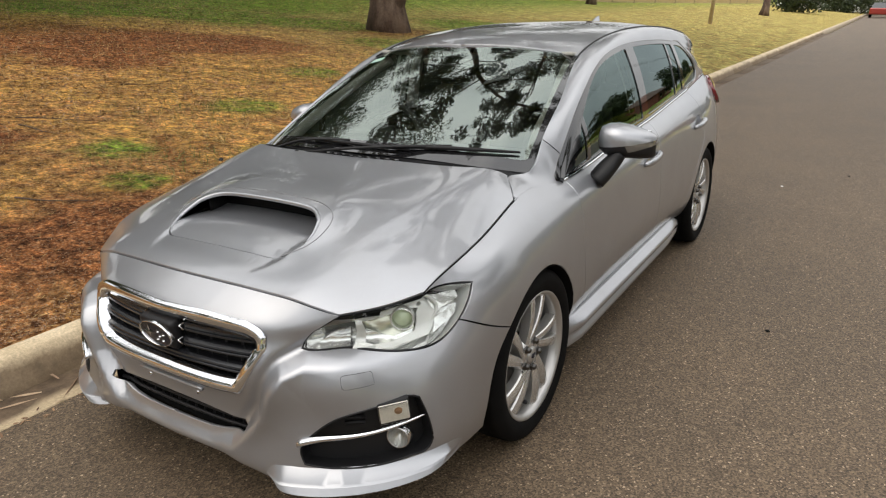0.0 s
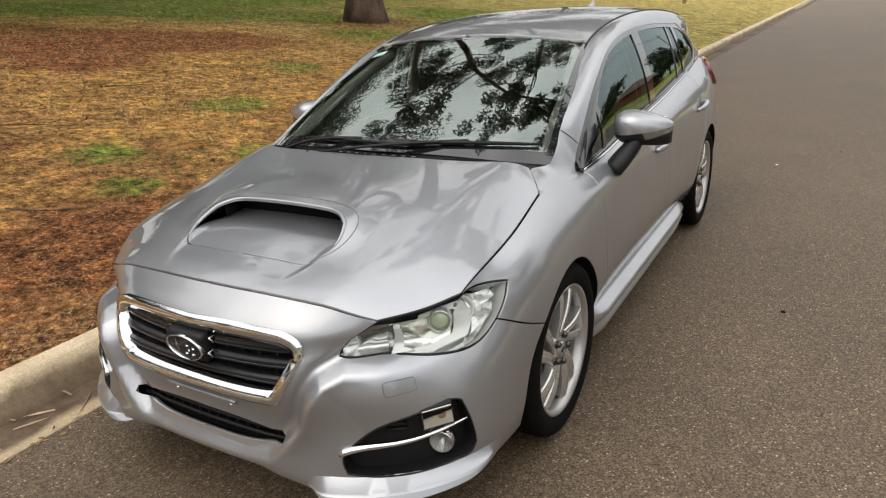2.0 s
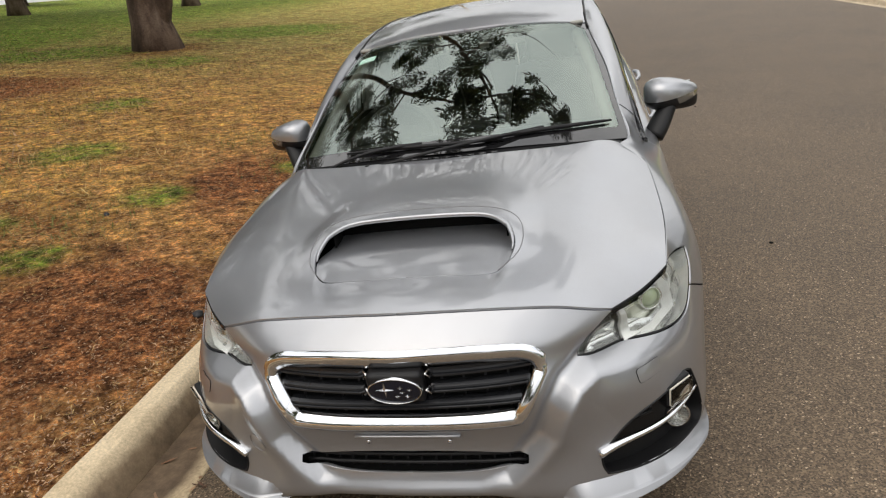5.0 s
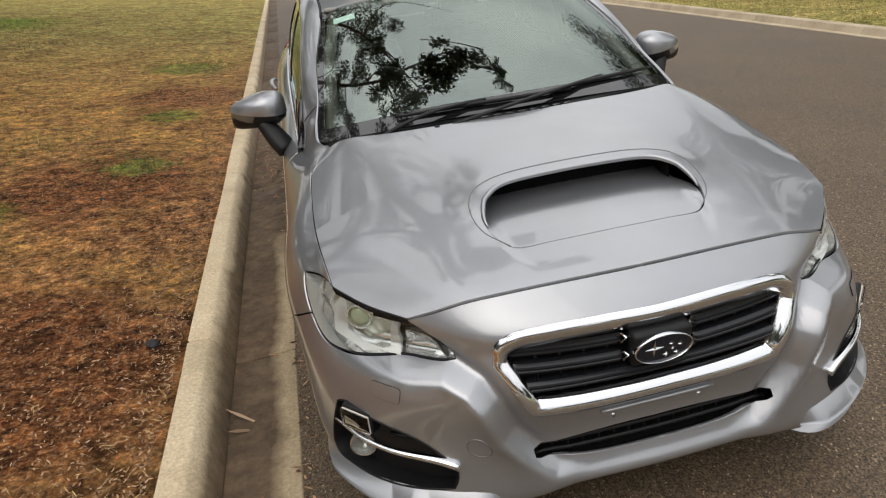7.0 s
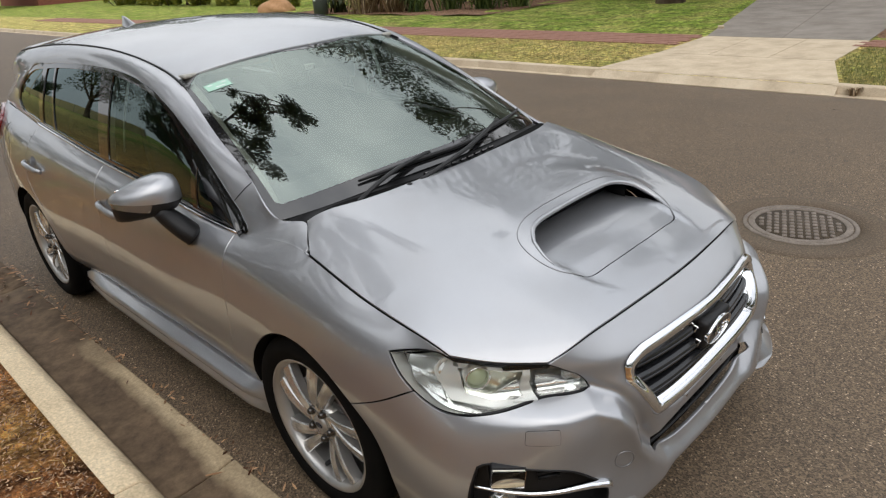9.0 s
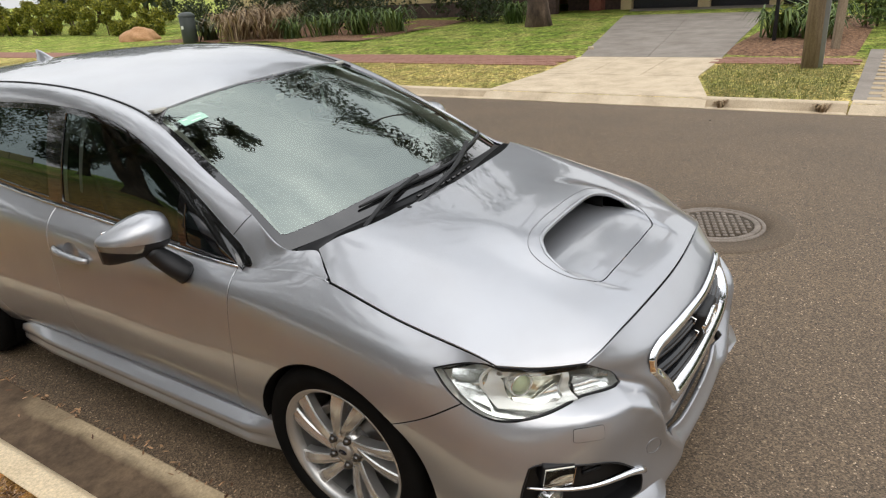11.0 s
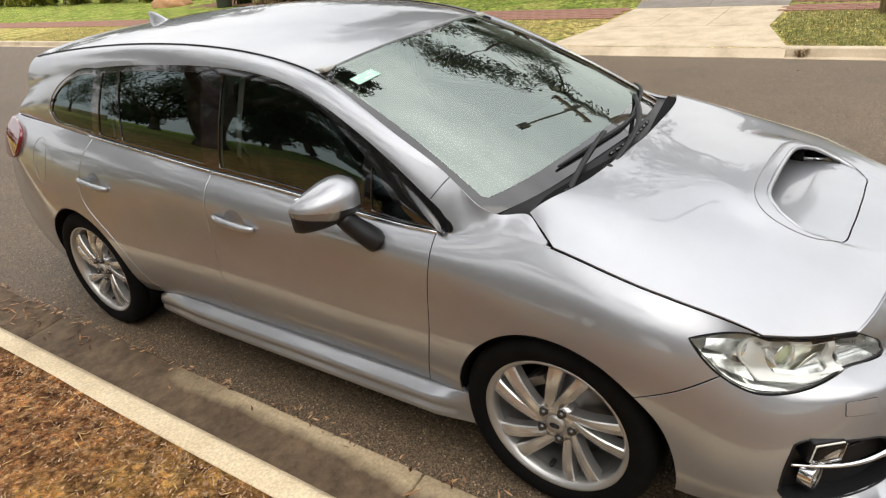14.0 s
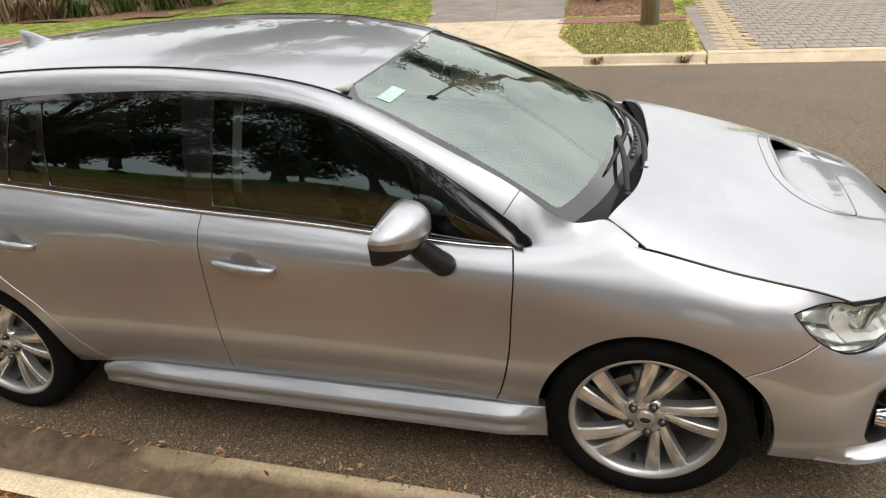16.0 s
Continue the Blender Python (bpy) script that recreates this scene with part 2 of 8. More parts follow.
def fill(poly, holes=(), step=0.02):
    """Triangles over an outline with holes: 2D points, triangles, boundary loops."""
    from mathutils.geometry import delaunay_2d_cdt
    loops = [np.asarray(poly)] + [np.asarray(h) for h in holes]
    lo, hi = loops[0].min(0), loops[0].max(0)
    gx, gy = np.meshgrid(np.arange(lo[0], hi[0], step), np.arange(lo[1], hi[1], step * 0.866))
    gx[1::2] += step / 2
    g = np.stack([gx.ravel(), gy.ravel()], 1)
    keep = inside(loops[0], g)
    for h in loops[1:]:
        keep &= ~inside(h, g)
    for h in loops:
        keep &= near(h, g) > step * 0.5
    g = g[keep]
    pts, edges, base = [], [], 0
    for h in loops:
        pts.extend(h)
        edges += [(base + i, base + (i + 1) % len(h)) for i in range(len(h))]
        base += len(h)
    pts = np.array(list(pts) + list(g))
    vs, _, fs, ov, _, _ = delaunay_2d_cdt([Vector(p) for p in pts], edges, [], 0, 1e-7)
    vs = np.array([tuple(v) for v in vs])
    tri = np.array([f for f in fs if len(f) == 3])
    mid = vs[tri].mean(1)
    ok = inside(loops[0], mid)
    for h in loops[1:]:
        ok &= ~inside(h, mid)
    tri = tri[ok]
    e1, e2 = vs[tri[:, 1]] - vs[tri[:, 0]], vs[tri[:, 2]] - vs[tri[:, 0]]
    cr = e1[:, 0] * e2[:, 1] - e1[:, 1] * e2[:, 0]
    tri = tri[np.abs(cr) > 1e-10]
    cr = cr[np.abs(cr) > 1e-10]
    tri[cr < 0] = tri[cr < 0][:, ::-1]
    return vs, tri


def surface_normals(f, pts, h=2e-3):
    du = f(pts + [h, 0]) - f(pts - [h, 0])
    dv = f(pts + [0, h]) - f(pts - [0, h])
    n = np.cross(du, dv)
    return n / np.maximum(np.linalg.norm(n, axis=1), 1e-9)[:, None]


def sheet(f, poly, holes=(), step=0.02, depth=0.012, gap=0.0, flip=False, lift=0.0):
    """A panel cut out of the surface f(2D) along an outline, with its edges turned inwards.
    Returns points, faces and normals."""
    poly = inset(np.asarray(poly), gap) if gap else np.asarray(poly)
    uv, tri = fill(poly, holes, step)
    n = surface_normals(f, uv) * (-1 if flip else 1)
    v = f(uv) + n * lift
    faces = [tuple(t[::-1]) if flip else tuple(t) for t in tri]
    verts, norms = list(v), list(n)
    if depth:
        count = {}
        for t in faces:
            for a, b in ((t[0], t[1]), (t[1], t[2]), (t[2], t[0])):
                count[(a, b)] = 1
        rim = [(a, b) for a, b in count if (b, a) not in count]
        top, low = {}, {}
        for a, b in rim:
            for k in (a, b):
                if k not in top:
                    top[k] = len(verts)
                    verts.append(v[k])
                    norms.append(n[k])
                    low[k] = len(verts)
                    verts.append(v[k] - n[k] * depth)
                    norms.append(n[k])
        acc = {}
        for a, b in rim:
            e = v[b] - v[a]
            out = np.cross(e, n[a])
            out = out / max(np.linalg.norm(out), 1e-9)
            for k in (a, b):
                acc[k] = acc.get(k, 0) + out
            faces.append((top[b], top[a], low[a], low[b]))
        for k, o in acc.items():
            o = o / max(np.linalg.norm(o), 1e-9)
            norms[top[k]] = 0.7 * o + 0.7 * n[k]
            norms[low[k]] = o
    return np.array(verts), faces, np.array(norms)


def mirrored(v, faces, n):
    return v * [-1, 1, 1], [tuple(reversed(f)) for f in faces], n * [-1, 1, 1]


def joined(a, b):
    k = len(a[0])
    return np.concatenate([a[0], b[0]]), list(a[1]) + [tuple(i + k for i in f) for f in b[1]], np.concatenate([a[2], b[2]])


def both(name, geo, material, parent, label=""):
    """The same panel on the two sides of the car, as two parts."""
    l = raw(name, geo[0], geo[1], material, parent, label, geo[2])
    m = mirrored(*geo)
    r = raw(name, m[0], m[1], material, parent, label, m[2])
    return l, r


def whole(name, geo, material, parent, label=""):
    """A panel and its mirror image in one part."""
    g = joined(geo, mirrored(*geo))
    return raw(name, g[0], g[1], material, parent, label, g[2])


def tube(points, radius, sides=8, closed=False, bm=None, flat=1.0, taper=None):
    """A round bar along points; flat squashes it, taper gives each point its factor."""
    bm = bm or bmesh.new()
    p = [Vector(q) for q in points]
    n, rings = len(p), []
    ref = Vector((0, 0, 1))
    for i in range(n):
        a = p[i - 1] if i or closed else p[i]
        b = p[(i + 1) % n] if i < n - 1 or closed else p[i]
        t = (b - a).normalized()
        s = t.cross(ref)
        s = t.cross(Vector((0, 1, 0))) if s.length < 0.05 else s
        s.normalize()
        u = s.cross(t).normalized()
        k = radius * (taper[i] if taper is not None else 1)
        rings.append([bm.verts.new(p[i] + s * k * math.cos(2 * math.pi * j / sides) + u * k * flat * math.sin(2 * math.pi * j / sides)) for j in range(sides)])
    for i in range(n if closed else n - 1):
        a, b = rings[i], rings[(i + 1) % n]
        for j in range(sides):
            bm.faces.new((a[j], a[(j + 1) % sides], b[(j + 1) % sides], b[j]))
    if not closed:
        bm.faces.new(list(reversed(rings[0])))
        bm.faces.new(rings[-1])
    bmesh.ops.recalc_face_normals(bm, faces=bm.faces)
    return bm


def step01(x, a, b):
    w = np.clip((np.asarray(x, float) - a) / (b - a), 0, 1)
    return w * w * (3 - 2 * w)

# ---- the car: its surfaces, in its own metres (x to its left, y to its rear, z up) ----
LEAN = -2.5     # the car leans with the camber of the road
car = thing("car", "silver metallic station wagon with bonnet scoop parked beside a concrete kerb", "car", pose(0, 0, 0, 0, LEAN, 0))

hood_mid = cubic([-0.90, -0.825, -0.7, -0.46, -0.2, 0.03, 0.3], [0.752, 0.789, 0.829, 0.892, 0.952, 1.0, 1.045])
crease_x = cubic([-0.95, -0.80, -0.55, -0.33, -0.06, 0.2], [0.40, 0.43, 0.475, 0.502, 0.545, 0.58])
fall_off = cubic([-0.95, -0.80, -0.55, -0.30, 0.0, 0.05, 0.10, 0.152, 0.2], [1.1, 0.9, 0.22, 0.40, 0.97, 1.15, 1.65, 3.1, 4.4])


def soft_over(d, w):
    """Nought below nought, a straight line above, with a rounding of width w."""
    return 0.5 * (d + np.sqrt(d * d + w * w)) - 0.5 * w


def hood_z(x, y):
    """The bonnet without its scoop: a flat middle between two creases, falling away outside them and towards the nose."""
    x, y = np.atleast_1d(np.asarray(x, float)), np.atleast_1d(np.asarray(y, float))
    a = np.abs(x)
    swept = y - 0.21 * a * a * np.clip((-0.3 - y) / 0.5, 0, 1)
    xc = crease_x(y).reshape(-1)
    over = a - xc
    inner = 0.014 * np.where(over < 0, (a / xc) ** 2, 1 + 2 * over / xc)
    outer = 0.14 * soft_over(over, 0.034) + fall_off(y).reshape(-1) * np.clip(over, 0, None) ** 2
    edge = 0.298 - 0.05 * step01(-y, 0.64, 0.82)
    channel = 0.007 * (1 - step01(a, edge - 0.030, edge + 0.004)) * step01(y, -0.80, -0.65) * (1 - step01(y, -0.60, -0.50))
    return hood_mid(swept).reshape(-1) - inner - outer - channel


def scoop_z(x, y):
    """What the scoop adds: a flat-topped fairing with shoulders that ends in an arc behind it."""
    a = np.abs(x)
    back = y + 0.35 * a * a
    along = step01(y, -0.66, -0.45) * (1 - 0.80 * step01(back, -0.46, -0.13)) * (1 - step01(back, -0.27, -0.07))
    half = 0.335 - 0.075 * step01(y, -0.46, -0.20)
    soft = 0.045 + 0.05 * step01(y, -0.42, -0.25)
    swell = step01(y, -0.66, -0.45) * (1 - step01(y, -0.44, 0.04)) * (1 - step01(a, 0.22, 0.52))
    return 0.018 * along * (1 - step01(a, half - soft, half + soft + 0.03)) + 0.019 * swell


RINGS = []
NOSE_P = [0, 0.2, 0.4, 0.6, 0.8, 1.0]
SIDE_Y = [-0.33, 0, 0.45, 1.07, 1.58, 2.05, 2.52, 3.0, 3.42]


def ring(nose, side, rear):
    """A line round the body at one height: nose x, y, z from the middle to the wheel arch, side x, z, rear corner and middle."""
    ps = list(NOSE_P) + [1.33 + y for y in SIDE_Y[1:]] + [5.0, 5.3]
    pts = [tuple(q) for q in nose] + [(x, y, z) for y, (x, z) in zip(SIDE_Y[1:], side)] + [tuple(q) for q in rear]
    back = [(-q[0], q[1], q[2]) for q in pts[1:3]][::-1]
    RINGS.append(cubic([-0.4, -0.2] + ps, back + pts))


ring([(0, -0.900, 0.244), (0.31, -0.895, 0.236), (0.51, -0.898, 0.196), (0.70, -0.778, 0.190), (0.82, -0.58, 0.214), (0.845, -0.33, 0.215)],
     [(0.825, 0.24), (0.808, 0.28), (0.804, 0.28), (0.806, 0.28), (0.812, 0.28), (0.835, 0.27), (0.82, 0.27), (0.745, 0.28)], [(0.60, 3.60, 0.28), (0, 3.68, 0.28)])
ring([(0, -0.957, 0.286), (0.33, -0.943, 0.277), (0.53, -0.914, 0.260), (0.728, -0.79, 0.277), (0.85, -0.58, 0.31), (0.872, -0.33, 0.33)],
     [(0.868, 0.34), (0.848, 0.345), (0.846, 0.36), (0.848, 0.36), (0.855, 0.36), (0.875, 0.36), (0.85, 0.37), (0.775, 0.38)], [(0.62, 3.64, 0.38), (0, 3.74, 0.38)])
ring([(0, -0.918, 0.40), (0.33, -0.912, 0.40), (0.53, -0.883, 0.42), (0.715, -0.785, 0.42), (0.845, -0.58, 0.43), (0.882, -0.33, 0.445)],
     [(0.886, 0.44), (0.877, 0.45), (0.877, 0.465), (0.879, 0.47), (0.884, 0.475), (0.893, 0.48), (0.87, 0.50), (0.79, 0.52)], [(0.64, 3.66, 0.52), (0, 3.76, 0.52)])
ring([(0, -0.95, 0.54), (0.33, -0.93, 0.54), (0.505, -0.875, 0.545), (0.665, -0.785, 0.555), (0.82, -0.58, 0.555), (0.887, -0.33, 0.56)],
     [(0.894, 0.565), (0.880, 0.58), (0.882, 0.60), (0.884, 0.61), (0.888, 0.62), (0.896, 0.635), (0.868, 0.66), (0.785, 0.68)], [(0.64, 3.63, 0.68), (0, 3.72, 0.68)])
ring([(0, -0.94, 0.65), (0.33, -0.90, 0.652), (0.485, -0.825, 0.64), (0.645, -0.70, 0.645), (0.795, -0.525, 0.665), (0.876, -0.33, 0.67)],
     [(0.886, 0.69), (0.872, 0.72), (0.872, 0.75), (0.873, 0.77), (0.877, 0.79), (0.880, 0.81), (0.845, 0.83), (0.765, 0.84)], [(0.62, 3.58, 0.84), (0, 3.66, 0.84)])
ring([(0, -0.91, 0.715), (0.33, -0.875, 0.712), (0.507, -0.803, 0.694), (0.656, -0.691, 0.690), (0.774, -0.532, 0.714), (0.836, -0.33, 0.770)],
     [(0.842, 0.815), (0.846, 0.842), (0.846, 0.875), (0.848, 0.905), (0.843, 0.935), (0.828, 0.962), (0.79, 0.98), (0.72, 0.98)], [(0.6, 3.52, 0.98), (0, 3.6, 0.98)])
# the bonnet's edge: along the nose, straight over the lamp, then along the flank, with corners between
edge_nose = cubic([-0.4, -0.2, 0, 0.2, 0.4, 0.48], [(-0.52, -0.773), (-0.28, -0.810), (0, -0.826), (0.28, -0.810), (0.52, -0.773), (0.587, -0.750)])
edge_lamp = cubic([0.48, 0.625, 0.77], [(0.587, -0.750), (0.676, -0.654), (0.752, -0.553)])
edge_side = cubic([0.77, 1.0, 1.33, 1.43, 1.53, 1.65, 1.78, 2.4, 2.91, 3.38, 3.85, 4.33, 4.75, 5.0, 5.3],
                  [(0.752, -0.553, 0.0), (0.770, -0.33, 0.0), (0.756, 0.0, 0.0), (0.750, 0.10, 0.0), (0.753, 0.20, 0.0), (0.765, 0.32, 0.0), (0.772, 0.45, 0.900), (0.778, 1.07, 0.945), (0.778, 1.58, 0.98), (0.766, 2.05, 1.015), (0.745, 2.52, 1.045), (0.70, 3.0, 1.065), (0.64, 3.42, 1.07), (0.52, 3.46, 1.07), (0, 3.54, 1.07)])


def top_edge(p):
    p = np.atleast_1d(np.asarray(p, float))
    flank = edge_side(p)
    xy = np.where((p < 0.48)[:, None], edge_nose(p), np.where((p < 0.77)[:, None], edge_lamp(p), flank[:, :2]))
    bonnet_z = hood_z(xy[:, 0], xy[:, 1]) - 0.0025
    start = [float(hood_z(x, y)[0]) - 0.0025 for x, y in ((0.767, -0.20), (0.761, -0.10), (0.756, 0.0))]
    tail = cubic([1.13, 1.23, 1.33, 1.43, 1.53, 1.65, 1.78, 2.4, 2.91, 3.38, 3.85, 4.33, 4.75, 5.0, 5.3], start + [0.9165, 0.9165, 0.905, 0.900, 0.945, 0.98, 1.015, 1.045, 1.065, 1.07, 1.07, 1.07])(p)
    return np.stack([xy[:, 0], xy[:, 1], np.where(p < 1.33, bonnet_z, tail)], 1)


RINGS.append(top_edge)

HEIGHTS = np.arange(len(RINGS)) * 0.1


RIDGE = np.array([(-0.2, 0.272), (0.2, 0.274), (0.29, 0.300), (0.335, 0.345), (0.411, 0.434), (0.449, 0.526), (0.475, 0.571), (0.52, 0.598), (0.633, 0.601), (0.719, 0.591), (0.80, 0.58), (0.95, 0.57)])


def cheek(x, z):
    """How far the bumper's cheek stands out along the ridge under the lamp, with a valley towards the grille."""
    pts = np.stack([x, z], 1)
    d = np.full(len(x), 9.0)
    sign = np.ones(len(x))
    for a, b in zip(RIDGE, RIDGE[1:]):
        e = b - a
        w = np.clip(((pts - a) @ e) / (e @ e), 0, 1)
        v = pts - a - w[:, None] * e
        l = np.linalg.norm(v, axis=1)
        nearer = l < d
        d = np.where(nearer, l, d)
        sign = np.where(nearer, np.sign(e[1] * v[:, 0] - e[0] * v[:, 1]), sign)
    out = d * sign
    high = 0.006 + 0.034 * step01(x, 0.22, 0.38)
    soft = np.sqrt(out ** 2 + 0.005 ** 2) - 0.005
    proud = np.where(out > 0, high * np.exp(-soft / 0.07), high * (1 - step01(soft, 0.0, 0.034)) - 0.35 * high * np.exp(-((out + 0.046) / 0.018) ** 2))
    return proud * (1 - step01(x, 0.60, 0.80)) * (1 - step01(z, 0.64, 0.70))


def body(pq):
    """The body's skin with the ridge of the front bumper."""
    pq = np.atleast_2d(pq)
    out = skin(pq)
    nose = pq[:, 0] < 0.95
    if nose.any():
        d = cheek(np.abs(out[nose, 0]), out[nose, 2])
        turn = 0.5 * step01(out[nose, 0], 0.1, 0.45)
        out[nose, 0] += d * turn
        out[nose, 1] -= d * np.sqrt(1 - turn ** 2)
    return out


def skin(pq):
    """The body's skin: how far round from the nose, how far up from the sill."""
    pq = np.atleast_2d(pq)
    p, q = pq[:, 0], pq[:, 1]
    pts = np.stack([r(p) for r in RINGS])
    out = np.empty((len(p), 3))
    n, h = len(RINGS), 0.1
    c = SECOND @ pts.reshape(n, -1)
    c = c.reshape(pts.shape)
    i = np.clip((q / h).astype(int), 0, n - 2)
    d = (q - i * h)[:, None]
    k = np.arange(len(p))
    a, b, ca, cb = pts[i, k], pts[i + 1, k], c[i, k], c[i + 1, k]
    out = a + ((b - a) / h - h * (2 * ca + cb) / 3) * d + ca * d * d + (cb - ca) / (3 * h) * d ** 3
    # the top edge follows the bonnet
    t = pts[-1]
    lift = (hood_z(t[:, 0], t[:, 1]) - 0.004 - t[:, 2]) * (1 - step01(p, 1.15, 1.42)) * step01(q, 0.46, 0.6)
    out[:, 2] += lift
    return out


def second(n, h):
    """From knot values to the natural spline's second coefficients."""
    A, B = np.eye(n), np.zeros((n, n))
    for i in range(1, n - 1):
        A[i, i - 1:i + 2] = h, 4 * h, h
        B[i, i - 1:i + 2] = 3 / h, -6 / h, 3 / h
    return np.linalg.solve(A, B)


SECOND = second(len(RINGS), 0.1)
_gp, _gq = np.meshgrid(np.linspace(0, 5.3, 700), np.linspace(0, 0.6, 150), indexing="ij")
_grid = np.stack([_gp.ravel(), _gq.ravel()], 1)
_where = body(_grid)


def on(x, y, z):
    """The place on the skin nearest to a point."""
    best = _grid[np.argmin(((_where - (x, y, z)) ** 2).sum(1))]
    for s in (0.004, 0.0015, 0.0005):
        a, b = np.meshgrid(np.linspace(-2, 2, 9) * s, np.linspace(-2, 2, 9) * s)
        c = best + np.stack([a.ravel(), b.ravel()], 1)
        c[:, 1] = np.clip(c[:, 1], 0, 0.6)
        c[:, 0] = np.maximum(c[:, 0], 0)
        best = c[np.argmin(((body(c) - (x, y, z)) ** 2).sum(1))]
    return best


def side(y, z):
    """The place on the flank at that length and height."""
    p = 1.33 + y
    q = np.linspace(0, 0.6, 400)
    zz = body(np.stack([np.full(400, p), q], 1))[:, 2]
    return np.array([p, q[np.argmin(np.abs(zz - z))]])


def arch(cy, cz, r, a0, a1, n=15):
    """Points on a wheel arch, by degrees from the front, upwards; the front one opens wider towards the nose."""
    out = []
    for a in np.linspace(radians(a0), radians(a1), n):
        k = r + (0.032 * max(0, (75 - math.degrees(a)) / 75) if cy < 1 else 0)
        y, z = cy - k * math.cos(a), cz + k * math.sin(a)
        out.append(on(0.87, y, z) if y < -0.33 else side(y, z))
    return out


# seam corners
HL_OUT, HOOD_S, HOOD_F = on(0.820, -0.388, 0.755), np.array([0.77, 0.6]), np.array([0.48, 0.6])
HL_IT, HL_IN, HL_LOW = on(0.520, -0.795, 0.682), on(0.482, -0.803, 0.622), on(0.636, -0.715, 0.607)
ARCH_F, ARCH_R = (0, 0.325, 0.352), (2.65, 0.328, 0.362)
a_bs = 41.5
BS_HL, BS_ARCH = on(0.83, -0.477, 0.666), arch(*ARCH_F, a_bs, a_bs, 1)[0]
hl_lower = [BS_HL, on(0.80, -0.545, 0.62), on(0.74, -0.62, 0.597), HL_LOW]
hl_lower2 = [HL_LOW, on(0.615, -0.73, 0.622), on(0.55, -0.775, 0.617), HL_IN]
hl_inner = [HL_IN, on(0.505, -0.805, 0.66), HL_IT]
hl_upper = [HL_IT, HOOD_F]
hl_top = [HOOD_F, np.array([(HOOD_F[0] + HOOD_S[0]) / 2, 0.6]), HOOD_S]
hl_rear = [HOOD_S, on(0.795, -0.465, 0.778), HL_OUT]
hl_back = [HL_OUT, on(0.832, -0.425, 0.715), BS_HL]
seam_hood = [HOOD_S, np.array([1.0, 0.6]), np.array([1.2, 0.6]), np.array([1.36, 0.6])]
front_arch_a = arch(*ARCH_F, -14, a_bs, 9)
front_arch_b = arch(*ARCH_F, a_bs, 194, 17)
door_front = [side(0.437, 0.905), side(0.425, 0.82), side(0.432, 0.70), side(0.437, 0.61), side(0.462, 0.45), side(0.505, 0.322)]
door_front[0] = np.array([1.33 + 0.437, 0.6])
door_mid = [np.array([1.33 + 1.545, 0.6]), side(1.54, 0.876), side(1.53, 0.69), side(1.522, 0.52), side(1.535, 0.318)]
door_rear = [np.array([1.33 + 2.455, 0.6]), side(2.48, 0.95), side(2.505, 0.80), side(2.43, 0.69), side(2.33, 0.60), side(2.18, 0.40), side(2.095, 0.30)]
rear_arch = arch(*ARCH_R, -10, 190, 25)

GAP = 0.0028
rev = lambda s: list(s)[::-1]
mid = lambda q: np.array([0.0, q])


# ---- the car: panels ----
def shut(poly):
    """Keeps the middle of a half panel on the middle line."""
    poly = poly.copy()
    poly[poly[:, 0] < 0.004, 0] = 0.0
    return poly


def cut(poly, by):
    out = inset(poly, by)
    out[poly[:, 0] < 1e-6, 0] = 0.0
    return out


# the middle openings reach the middle line: the half bumper goes round them
def ctr(z):
    q = np.linspace(0, 0.6, 600)
    return mid(q[np.argmin(np.abs(body(np.stack([np.zeros(600), q], 1))[:, 2] - z))])


G_T, G_B = ctr(0.700), ctr(0.500)
L_T, L_B = ctr(0.394), ctr(0.337)
grille_edge = [[G_B, on(0.20, -0.94, 0.500), on(0.325, -0.925, 0.510)], [on(0.325, -0.925, 0.510), on(0.40, -0.895, 0.640)],
               [on(0.40, -0.895, 0.640), on(0.385, -0.885, 0.672), on(0.335, -0.89, 0.694)], [on(0.335, -0.89, 0.694), on(0.18, -0.91, 0.702), G_T]]
lower_edge = [[L_B, on(0.22, -0.92, 0.340), on(0.325, -0.915, 0.352)], [on(0.325, -0.915, 0.352), on(0.345, -0.915, 0.366), on(0.335, -0.92, 0.382)], [on(0.335, -0.92, 0.382), on(0.2, -0.925, 0.391), L_T]]
fog_edge = [[on(0.540, -0.885, 0.306), on(0.68, -0.80, 0.298), on(0.79, -0.705, 0.312)], [on(0.79, -0.705, 0.312), on(0.822, -0.66, 0.318), on(0.828, -0.645, 0.345)], [on(0.828, -0.645, 0.345), on(0.814, -0.66, 0.45), on(0.806, -0.67, 0.488)],
            [on(0.806, -0.67, 0.488), on(0.795, -0.69, 0.499), on(0.77, -0.72, 0.495)], [on(0.77, -0.72, 0.495), on(0.69, -0.79, 0.477), on(0.62, -0.835, 0.452), on(0.562, -0.87, 0.40)], [on(0.562, -0.87, 0.40), on(0.527, -0.885, 0.345), on(0.540, -0.885, 0.306)]]
fog_hole = outline(fog_edge, 0.012)
front_line = [[mid(0.0), on(0.4, -0.87, 0.2), front_arch_a[0]], front_arch_a, [BS_ARCH, on(0.862, -0.39, 0.62), BS_HL], hl_lower, hl_lower2, hl_inner, hl_upper,
              [HOOD_F, np.array([HOOD_F[0] / 2, 0.6]), mid(0.6)], [mid(0.6), G_T], *[rev(s) for s in rev(grille_edge)], [G_B, L_T], *[rev(s) for s in rev(lower_edge)], [L_B, mid(0.0)]]
bumper_out = shut(outline(front_line, 0.014))
whole("front_bumper", sheet(body, cut(bumper_out, GAP * 0.8), [fog_hole], 0.0095, 0.016), PAINT, car)

